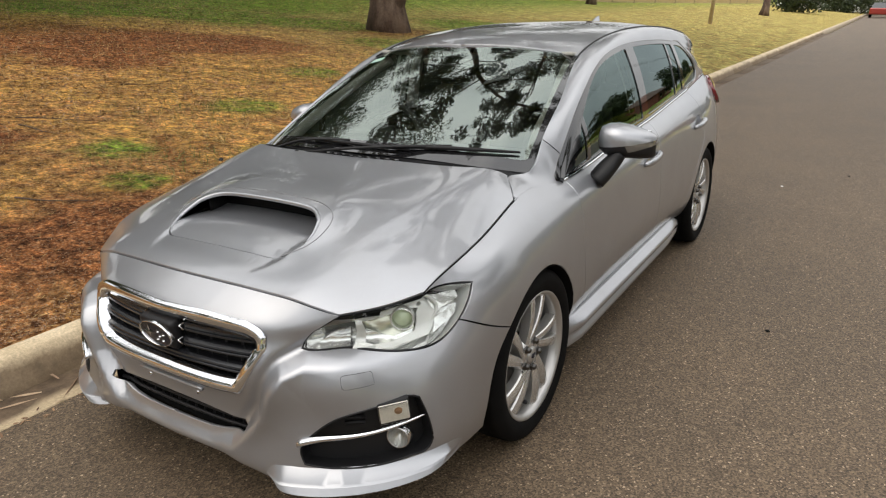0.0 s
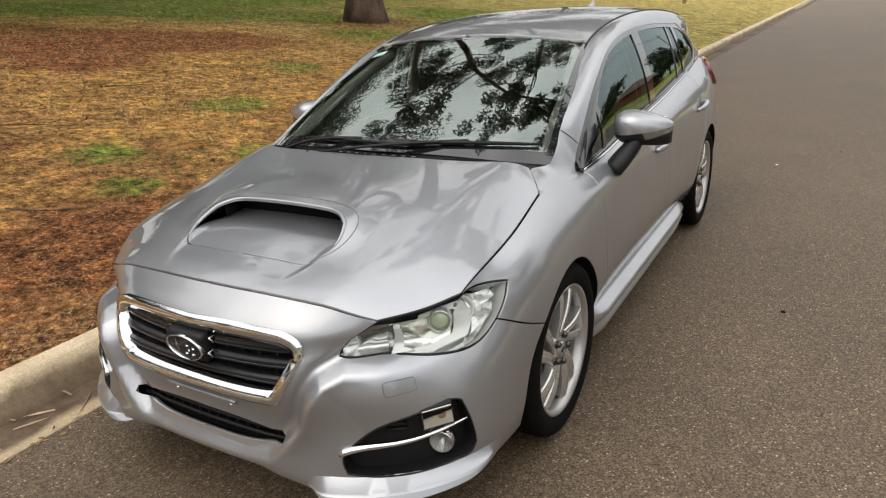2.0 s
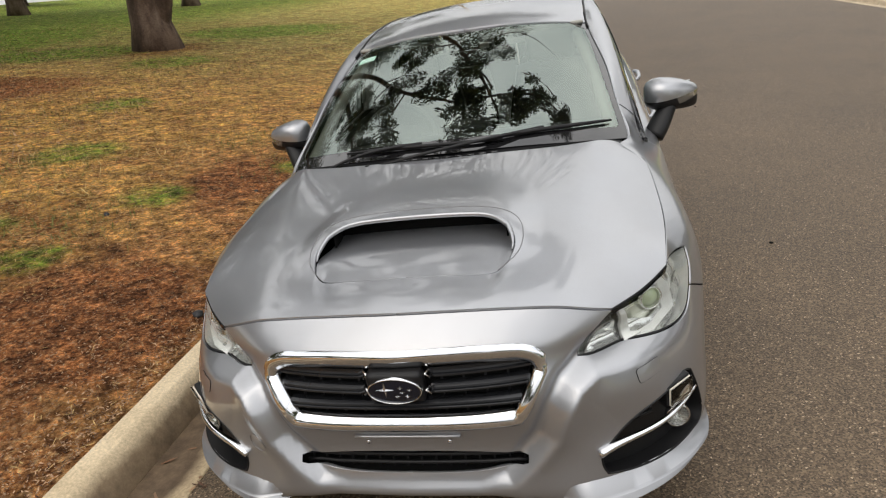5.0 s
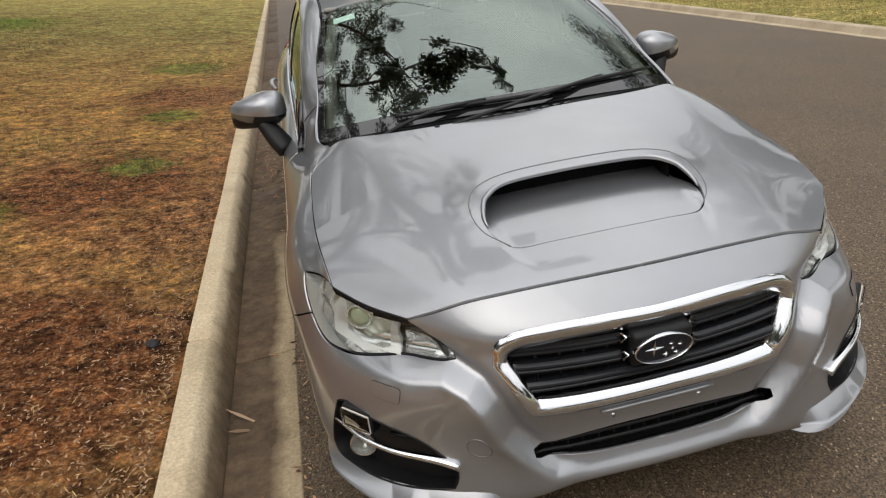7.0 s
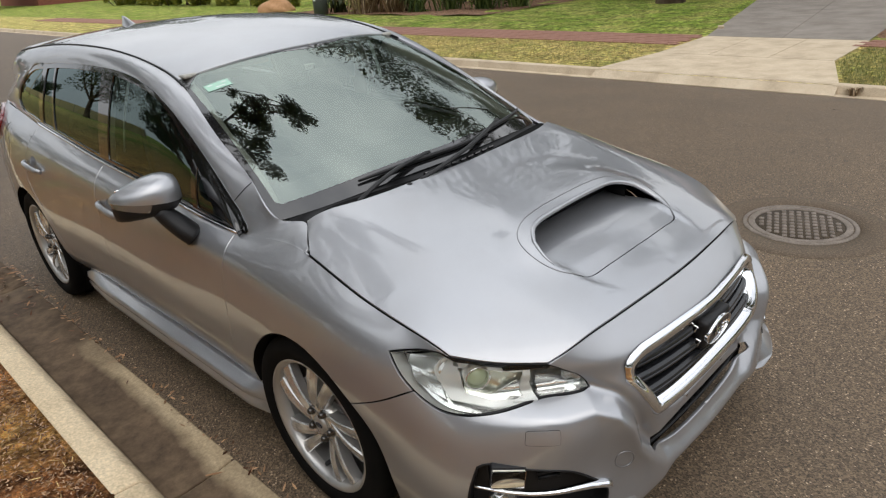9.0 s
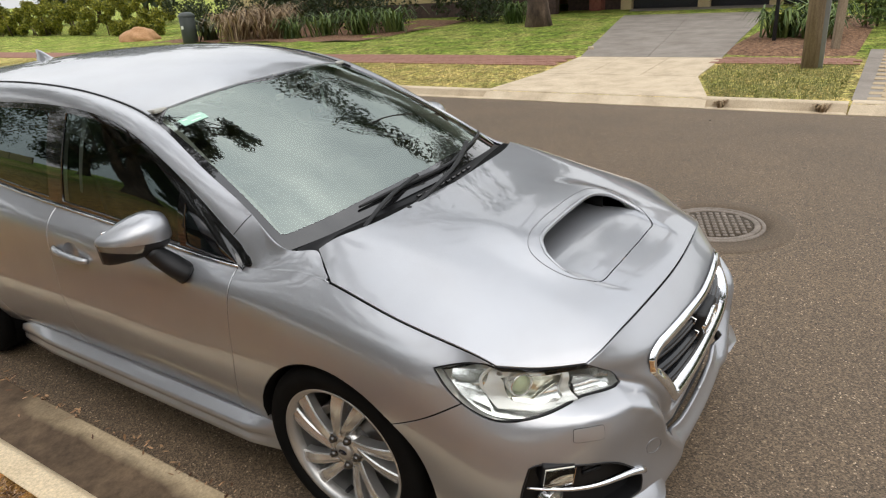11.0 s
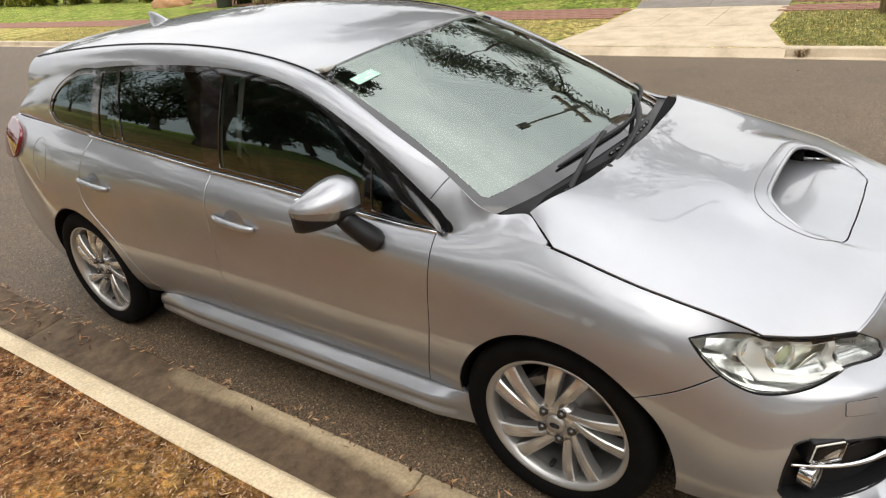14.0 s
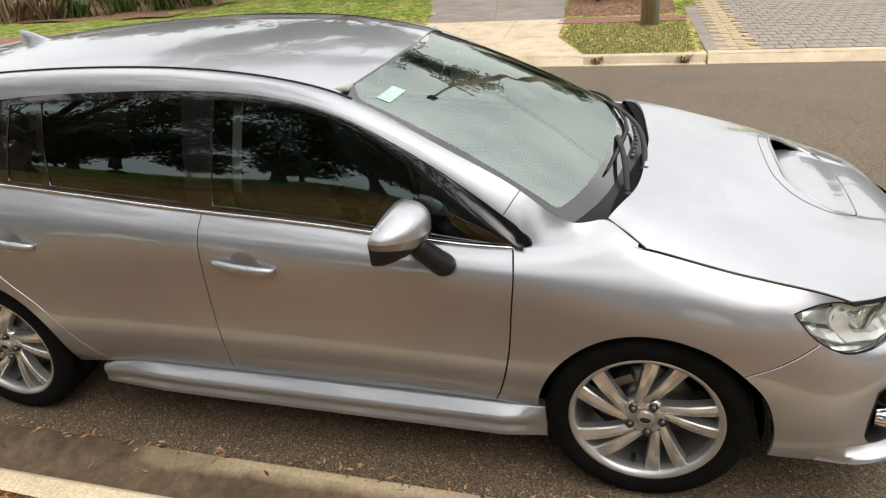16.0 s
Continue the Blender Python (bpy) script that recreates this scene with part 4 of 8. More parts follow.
def lamp_parts(s):
    one = (lambda g: g) if s > 0 else (lambda g: mirrored(*g))

    def plate(name, points, depth, material, parent, label="", lean=0.35):
        g = one(patch(points, depth, 0.02, lean))
        return raw(name, g[0], g[1], material, parent, label, g[2])

    g = one(sheet(body, inset(lamp_out, 0.0008), [inset(lamp_out, 0.0032)], 0.02, 0.012, 0.0, False, -0.003))
    lamp = raw("headlight", g[0], g[1], BLACK, car, "clear headlight with projector and chrome reflector", g[2])
    g = one(sheet(body, inset(lamp_out, 0.0032), (), 0.02, 0.0, 0.0, False, -0.001))
    ob = raw("lens", g[0], g[1], LENS, lamp, "clear polycarbonate lens", g[2])
    ob.visible_shadow = False
    v, f = wall(body, inset(lamp_out, 0.0036), 0.005, 0.09)
    raw("bezel_wall", v * [s, 1, 1], f, LAMPW, lamp)
    g = one(sheet(tilted(body, 0.064, 0.4), inset(lamp_out, 0.006), (), 0.02, 0.0))
    raw("bowl", g[0], g[1], BOWL, lamp, "", g[2])
    # pale surround that hugs the projector, open towards the nose
    plate("bezel", [(0.610, -0.722, 0.716), (0.70, -0.625, 0.742), (0.768, -0.535, 0.756), (0.790, -0.52, 0.705), (0.775, -0.565, 0.645), (0.70, -0.652, 0.612), (0.628, -0.718, 0.612), (0.636, -0.712, 0.642), (0.70, -0.645, 0.638), (0.745, -0.595, 0.660), (0.752, -0.565, 0.715), (0.72, -0.60, 0.728), (0.632, -0.700, 0.700)], 0.026, LAMPW, lamp, "pale silver bezel", 0.3)
    plate("reflector_plate", [(0.625, -0.70, 0.715), (0.735, -0.58, 0.732), (0.75, -0.59, 0.66), (0.70, -0.65, 0.633), (0.63, -0.71, 0.645)], 0.050, LAMPY, lamp, "yellowish reflector")
    plate("chrome_step", [(0.635, -0.705, 0.652), (0.70, -0.645, 0.650), (0.745, -0.60, 0.668), (0.74, -0.61, 0.645), (0.70, -0.65, 0.630), (0.635, -0.71, 0.634)], 0.030, REFL, lamp)
    plate("inner_fin", [(0.618, -0.715, 0.722), (0.632, -0.70, 0.728), (0.640, -0.705, 0.65), (0.665, -0.69, 0.635), (0.638, -0.712, 0.622), (0.615, -0.735, 0.632), (0.625, -0.72, 0.655)], 0.018, LAMPW, lamp)
    plate("inner_reflector", [(0.545, -0.785, 0.69), (0.605, -0.725, 0.715), (0.615, -0.73, 0.672), (0.535, -0.79, 0.655)], 0.045, DISC, lamp, "dark chrome inner reflector")
    plate("inner_step", [(0.515, -0.80, 0.645), (0.612, -0.735, 0.662), (0.608, -0.74, 0.632), (0.505, -0.80, 0.628)], 0.028, REFL, lamp)
    guide = [inward(body, 0.030)([on(*q)])[0] for q in ((0.630, -0.715, 0.640), (0.69, -0.66, 0.628), (0.74, -0.60, 0.640), (0.772, -0.55, 0.672), (0.783, -0.515, 0.715), (0.768, -0.53, 0.750), (0.71, -0.605, 0.742), (0.645, -0.68, 0.722))]
    line = smoothline(guide, 0.012)
    part("light_guide", tube([(s * x, y, z) for x, y, z in line], 0.0055, 8), LAMPW, lamp, "white light guide round the projector")
    # projector
    c = np.array(body([on(0.717, -0.635, 0.69)])[0]) + np.array([-0.018, 0.042, -0.004])
    m = Matrix.Translation((s * c[0], c[1], c[2])) @ pose(0, 0, 0, 0, 0, s * 30)
    part("projector_ring", turned(m, lathe([(0.03, 0.036), (-0.012, 0.037), (-0.018, 0.0345), (-0.014, 0.030), (0.0, 0.029)], 32, "y")), REFL, lamp)
    part("projector_lens", turned(m, lathe([(0.01, 0.030), (-0.006, 0.028), (-0.016, 0.019), (-0.020, 0.0005)], 28, "y")), mat_lens_bulb, lamp, "greenish glass projector lens")
    # bright streaks in the side chamber
    plate("side_reflector", [(0.772, -0.53, 0.752), (0.812, -0.44, 0.765), (0.825, -0.44, 0.735), (0.79, -0.53, 0.70)], 0.030, BOWL, lamp, "", 0.1)
    plate("side_step", [(0.79, -0.54, 0.685), (0.826, -0.455, 0.715), (0.827, -0.475, 0.685), (0.79, -0.56, 0.65)], 0.026, BOWL, lamp, "", 0.3)


TURNR = mat("turn_reflector", (0.84, 0.78, 0.70), 0.4, 0.1)
bump(TURNR, noise_tex(TURNR, 90, 1, 0.4), 0.5, 0.01)
FOGR = mat("fog_reflector", (0.62, 0.62, 0.60), 0.2, 0.9)
bump(FOGR, noise_tex(FOGR, 120, 1, 0.4), 0.4, 0.01)
LAMPY = mat("reflector_yellowish", (0.80, 0.82, 0.70), 0.15, 0.7, 1.0)
mat_lens_bulb = mat("projector_glass", (0.62, 0.72, 0.5), 0.05, 0.0, 1.0)
for s in (1, -1):
    lamp_parts(s)


# grille: a chrome frame round dark bars
g_line = np.concatenate([smoothline(q, 0.012)[:-1] for q in grille_edge] + [np.array([G_T])])
g_full = np.concatenate([body(g_line), (body(g_line) * [-1, 1, 1])[::-1][1:-1]])
g_mid = np.array([0, g_full[:, 1].mean(), 0.60])


def band(loop, w_in, w_out, proud, back, thick_top=1.0):
    """A frame that follows a closed loop: widths inwards and outwards in the plane of the front, height proud."""
    c = loop[:, [0, 2]]
    t = np.roll(c, -1, 0) - np.roll(c, 1, 0)
    t /= np.linalg.norm(t, axis=1)[:, None]
    nrm = np.stack([t[:, 1], -t[:, 0]], 1)
    if ((c - g_mid[[0, 2]]) * nrm).sum() < 0:
        nrm = -nrm
    k = np.where(loop[:, 2] > 0.655, thick_top, 1.0)
    prof = [(w_out, 0.006), (w_out * 0.85, -proud * 0.7), (w_out * 0.2, -proud), (-w_in * 0.6, -proud * 0.55), (-w_in, back)]
    verts, n = [], len(loop)
    for a, d in prof:
        o = nrm * (a * k)[:, None]
        verts += [(x + ox, y + d, z + oz) for (x, y, z), (ox, oz) in zip(loop, o)]
    m = len(prof)
    faces = [(r * n + i, r * n + (i + 1) % n, (r + 1) * n + (i + 1) % n, (r + 1) * n + i) for r in range(m - 1) for i in range(n)]
    return verts, faces


v, f = band(g_full, 0.026, 0.017, 0.012, 0.03, 1.35)
grille = raw("grille", v, f, CHROME, car, "black barred grille in a chrome frame")
half_w = cubic([0.49, 0.51, 0.64, 0.675, 0.70], [0.31, 0.325, 0.395, 0.385, 0.33])


def front_y(x, z):
    """How far forward the nose stands at a place."""
    return float(body([on(abs(x), -0.93 + 0.3 * abs(x) ** 2, z)])[0][1])


back = inward(body, 0.05)
gr_poly = shut(outline([*grille_edge, [G_T, G_B]], 0.02))
if np.sum(gr_poly[:, 0] * np.roll(gr_poly[:, 1], -1) - np.roll(gr_poly[:, 0], -1) * gr_poly[:, 1]) < 0:
    gr_poly = gr_poly[::-1]
whole("grille_backing", sheet(slide(body, 0.055), gr_poly, (), 0.03, 0.0), DARK, grille)
wing = [(-0.02, 0.013), (0.004, 0.014), (0.014, 0.009), (0.016, 0.004), (0.010, 0.002), (0.018, -0.002), (0.018, -0.007), (0.008, -0.012), (-0.02, -0.012)]
for z, x0 in ((0.652, 0.095), (0.608, 0.095), (0.560, 0.0)):
    for s in ((1, -1) if x0 else (1,)):
        w = float(half_w(z)[0]) - 0.02
        xs = np.linspace(x0 if x0 else -w, w, 25)
        base = [(s * x, front_y(x, z) + 0.030, z) for x in xs]
        n = len(wing)
        verts = [(x, y - d * (1 if 0 < i < 24 or not x0 else 0.6), zz + h) for i, (x, y, zz) in enumerate(base) for d, h in wing]
        faces = [(i * n + j, i * n + (j + 1) % n, (i + 1) * n + (j + 1) % n, (i + 1) * n + j) for i in range(len(xs) - 1) for j in range(n)]
        faces += [tuple(range(n)), tuple(range(24 * n, 25 * n))[::-1]]
        if s > 0:
            faces = [tuple(reversed(f)) for f in faces]
        raw("grille_bar", verts, faces, GUN, grille, "dark grey grille bar", None, False)
    if x0:
        for s in (1, -1):
            y = front_y(x0, z) + 0.012
            part("bar_tip", tube([(s * x0, y + 0.01, z + 0.012), (s * (x0 - 0.012), y, z + 0.004), (s * x0, y + 0.004, z - 0.01)], 0.004, 6), SATIN, grille)
for k in range(13):
    x = -0.36 + k * 0.06
    pts = [(x, front_y(x, z) + 0.048, z) for z in (0.515, 0.60, 0.685) if abs(x) < float(half_w(z)[0])]
    if len(pts) > 1:
        part("grille_mesh", tube(pts, 0.004, 5), BLACK, grille)
# emblem: an oval badge with plain shapes
ey = front_y(0, 0.625) - 0.006
em = pose(0, ey, 0.622, 8)
bm = lathe([(0.03, 0.076), (0.0, 0.077), (-0.006, 0.0755), (-0.005, 0.074), (0.0, 0.073)], 40, "y")
bmesh.ops.scale(bm, vec=(1, 1, 0.56), verts=bm.verts)
badge = part("badge", turned(em, bm), CHROME, grille, "oval chrome badge with dark centre")
bm = lathe([(0.0, 0.0735), (-0.003, 0.04), (-0.004, 0.0005)], 36, "y")
bmesh.ops.scale(bm, vec=(1, 1, 0.56), verts=bm.verts)
part("badge_field", turned(em, bm), EMB, badge)


def sparkle(r):
    bm = bmesh.new()
    ring_v = []
    for k in range(8):
        a = math.pi * k / 4
        q = r if k % 2 == 0 else r * 0.22
        ring_v.append(bm.verts.new((q * math.cos(a), 0, q * math.sin(a))))
    tip = bm.verts.new((0, -0.004, 0))
    for k in range(8):
        bm.faces.new((ring_v[k], ring_v[(k + 1) % 8], tip))
    bmesh.ops.recalc_face_normals(bm, faces=bm.faces)
    return bm


for x, z, r in ((-0.026, 0.006, 0.026), (0.018, 0.013, 0.009), (0.042, 0.006, 0.009), (0.006, -0.017, 0.009), (0.034, -0.017, 0.009), (0.022, -0.003, 0.009)):
    part("badge_mark", turned(em @ Matrix.Translation((x, -0.004, z)), sparkle(r)), CHROME, badge, "", False)
# pedestal behind the badge
part("badge_mount", turned(em, box(bmesh.new(), (0.158, 0.05, 0.098), pose(0, 0.028, 0.0), 0.02, 3)), BLACK, grille)

# lower intake
low_poly = shut(outline([*lower_edge, [L_T, L_B]], 0.02))
if np.sum(low_poly[:, 0] * np.roll(low_poly[:, 1], -1) - np.roll(low_poly[:, 0], -1) * low_poly[:, 1]) < 0:
    low_poly = low_poly[::-1]
intake = whole("lower_intake", sheet(slide(body, 0.06), inset(low_poly, -0.03), (), 0.03, 0.0), DARK, car, "black lower air intake")
for z in (0.348, 0.371):
    xs = np.linspace(-0.335, 0.335, 21)
    part("intake_bar", tube([(x, front_y(x, z) + 0.025, z) for x in xs], 0.006, 6), BLACK, intake)
for k in range(16):
    x = -0.32 + k * 0.0427
    part("intake_mesh", tube([(x, front_y(x, z) + 0.034, z) for z in (0.333, 0.39)], 0.0035, 5), BLACK, intake)
# number plate holder strip, without a plate
pz = 0.455
strip = [(x, front_y(x, pz) - 0.004, pz) for x in np.linspace(-0.155, 0.155, 13)]
holder = part("plate_bar", tube(strip, 0.0055, 8), PAINT, car, "empty number plate fixing strip")
for x in (-0.12, 0.12):
    part("screw", turned(Matrix.Translation((x, front_y(x, 0.432) - 0.002, 0.432)), lathe([(0.004, 0.007), (-0.002, 0.006), (-0.003, 0.0005)], 12, "y")), SATIN, holder)

# fog lamp pockets
if np.sum(fog_hole[:, 0] * np.roll(fog_hole[:, 1], -1) - np.roll(fog_hole[:, 0], -1) * fog_hole[:, 1]) < 0:
    fog_hole = fog_hole[::-1]
for s in (1, -1):
    one = (lambda g: g) if s > 0 else (lambda g: mirrored(*g))
    g = one(sheet(inward(body, 0.05), inset(fog_hole, -0.003), (), 0.02, 0.0))
    pocket = raw("lamp_pocket", g[0], g[1], BLACK, car, "black lamp pocket with chrome bar", g[2])
    v, f = wall(body, inset(fog_hole, 0.002), -0.0015, 0.052)
    v = v * [s, 1, 1]
    raw("pocket_wall", v, f, BLACK, pocket)
    rim = body(fog_hole) * [s, 1, 1]
    part("pocket_rim", tube(rim, 0.0032, 6, True), BLACK, pocket)
    pts = [body([on(x, y, z)])[0] + [0, -0.004, 0] for x, y, z in ((0.525, -0.895, 0.372), (0.57, -0.87, 0.388), (0.66, -0.82, 0.402), (0.75, -0.745, 0.416), (0.812, -0.66, 0.430))]
    line = smoothline(pts, 0.015)
    part("chrome_bar", tube([(s * x, y, z) for x, y, z in line], 0.011, 10, False, None, 0.8, np.clip(np.linspace(1.3, 0.4, len(line)), 0, 2)), CHROME, pocket, "chrome bar")
    c = body([on(0.752, -0.735, 0.358)])[0] + np.array([-0.012, 0.028, 0.004])
    m = Matrix.Translation((s * c[0], c[1], c[2])) @ pose(0, 0, 0, 0, 0, s * 14)
    fog = part("fog_lamp", turned(m, lathe([(0.03, 0.038), (-0.004, 0.037), (-0.008, 0.034), (-0.004, 0.031)], 28, "y")), SATIN, pocket, "round clear fog lamp")
    part("fog_reflector", turned(m, lathe([(0.02, 0.002), (0.012, 0.015), (0.0, 0.029), (-0.002, 0.032)], 24, "y")), FOGR, fog)
    part("fog_lens", turned(m, lathe([(-0.006, 0.032), (-0.009, 0.018), (-0.011, 0.0005)], 24, "y")), LENS, fog).visible_shadow = False
    c = body([on(0.757, -0.735, 0.452)])[0] + np.array([0.002, -0.003, 0.009])
    m = Matrix.Translation((s * c[0], c[1], c[2])) @ pose(0, 0, 0, 6, s * -6, s * 44)
    turn = part("turn_signal", turned(m, box(bmesh.new(), (0.094, 0.05, 0.070), pose(0, 0.030, 0), 0.006)), BLACK, pocket, "clear square turn signal with amber bulb")
    part("turn_reflector", turned(m, box(bmesh.new(), (0.086, 0.004, 0.062), pose(0, 0.001, 0), 0.002)), TURNR, turn)
    part("turn_lens", turned(m, box(bmesh.new(), (0.090, 0.004, 0.066), pose(0, -0.006, 0), 0.002)), LENS, turn).visible_shadow = False
    part("turn_bulb", turned(m @ Matrix.Translation((0.012, 0, 0.004)), lathe([(0.004, 0.013), (-0.002, 0.012), (-0.004, 0.0005)], 14, "y")), AMBER, turn)
    for k in range(4):
        pts = [inward(body, 0.035)([on(x, y, 0.425 + k * 0.016)])[0] for x, y in ((0.64, -0.83), (0.695, -0.795))]
        part("pocket_louvre", tube([(s * x, y, z) for x, y, z in pts], 0.006, 6), BLACK, pocket)
    # headlight washer cover
    a, b, c, d = on(0.622, -0.80, 0.575), on(0.692, -0.75, 0.584), on(0.705, -0.755, 0.549), on(0.635, -0.81, 0.541)
    cover = []
    for t in np.linspace(0, 2 * math.pi, 40, endpoint=False):
        e, h = (0.5 + 0.5 * math.copysign(abs(w) ** 0.24, w) for w in (math.cos(t), math.sin(t)))
        cover.append((d * (1 - e) + c * e) * (1 - h) + (a * (1 - e) + b * e) * h)
    cover = np.array(cover)
    if np.sum(cover[:, 0] * np.roll(cover[:, 1], -1) - np.roll(cover[:, 0], -1) * cover[:, 1]) < 0:
        cover = cover[::-1]
    g = one(sheet(body, cover, (), 0.02, 0.006, 0.0, False, 0.0025))
    raw("washer_cover", g[0], g[1], PAINT, car, "", g[2])
    rim = (body(cover) + surface_normals(body, cover) * 0.0012) * [s, 1, 1]
    part("washer_gap", tube(rim, 0.0011, 5, True), DARK, car)


# round cover of the towing eye, on the kerb side
tow = np.array([body([on(0.462 + 0.030 * math.cos(a), -0.89 + 0.012 * math.cos(a), 0.428 + 0.030 * math.sin(a))])[0] for a in np.linspace(0, 2 * math.pi, 28, endpoint=False)])
part("tow_cover_seam", tube(tow * [-1, 1, 1] + [0, -0.0008, 0], 0.0014, 5, True), ALLOYD, car, "round tow cover seam")


def at_height(p, z):
    """The place on the nose that far round and that high."""
    q = np.linspace(0, 0.4, 300)
    zz = body(np.stack([np.full(300, p), q], 1))[:, 2]
    return np.array([p, q[np.argmin(np.abs(zz - z))]])


# blades of the lower lip, under the lamp pockets
P0, P1 = on(0.40, -0.92, 0.26)[0], on(0.845, -0.47, 0.27)[0]
rows = [[], [], [], [], []]
for t in np.linspace(0, 1, 44):
    p = P0 + (P1 - P0) * t
    k = float(step01(np.array([t]), 0.0, 0.16)[0] * (1 - step01(np.array([t]), 0.72, 1.0)[0]))
    rise = 0.012 * t
    for row, (z, out) in zip(rows, ((0.297, -0.002), (0.264, 0.030), (0.254, 0.034), (0.214, 0.028), (0.190, 0.002))):
        low_z = float(body([[p, 0.0]])[0][2]) + 0.004
        z = z * k + max(z, low_z) * (1 - k)
        q = at_height(p, z + (rise if z > 0.2 else 0.4 * rise))
        n = surface_normals(body, np.array([q]))[0]
        n[2] = 0.0
        n /= np.linalg.norm(n)
        at = body([q])[0] + n * (out * k - 0.004 * (1 - k))
        at[2] = min(at[2], z + rise + 0.004)
        row.append(at)
v = np.concatenate([np.array(r) for r in rows])
f = [(r * 44 + i, (r + 1) * 44 + i, (r + 1) * 44 + i + 1, r * 44 + i + 1) for r in range(4) for i in range(43)]
for s in (1, -1):
    blade = raw("bumper_lip", v * [s, 1, 1], f if s > 0 else [tuple(reversed(w)) for w in f], PAINT, car, "silver lower lip blade")
    bv = blade.modifiers.new("edge", "BEVEL")
    bv.width, bv.segments, bv.limit_method, bv.angle_limit = 0.003, 2, "ANGLE", radians(25)
# ---- the car: wheels ----
def spoke(a0, a1, bm_top, bm_side):
    """One blade of a spoke pair, straight from the hub to the rim, in the wheel's plane (y, z)."""
    h = Vector((0.060 * math.cos(radians(a0)), 0.060 * math.sin(radians(a0))))
    e = Vector((0.231 * math.cos(radians(a1)), 0.231 * math.sin(radians(a1))))
    side_v = Vector((-(e - h).y, (e - h).x)).normalized()
    pts = []
    for k in range(9):
        t = k / 8
        c = h.lerp(e, t)
        w = 0.0145 + 0.0105 * t
        x = 0.082 + 0.010 * math.sin(math.pi * t) + 0.004 * t
        row = []
        for d, q in ((-0.040, 1.08), (-0.005, 1), (0.0, 0.86), (0.001, 0.1), (-0.006, -0.82), (-0.012, -1), (-0.040, -1.08)):
            p = c + side_v * (w * q)
            row.append((x + d, p.x, p.y))
        pts.append(row)
    for bm, cols in ((bm_top, ((1, 2), (2, 3), (3, 4), (4, 5))), (bm_side, ((0, 1), (5, 6)))):
        for i, j in cols:
            row = [(bm.verts.new(p[i]), bm.verts.new(p[j])) for p in pts]
            for (a, b), (c, d) in zip(row, row[1:]):
                bm.faces.new((a, b, d, c))


# barrel: rim silver darkened for the shade behind the spokes
BARREL = mat("shaded_barrel", (0.30, 0.295, 0.285), 0.4, 0.6)
NUT = mat("dark_chrome_nut", (0.10, 0.095, 0.09), 0.18, 0.9)


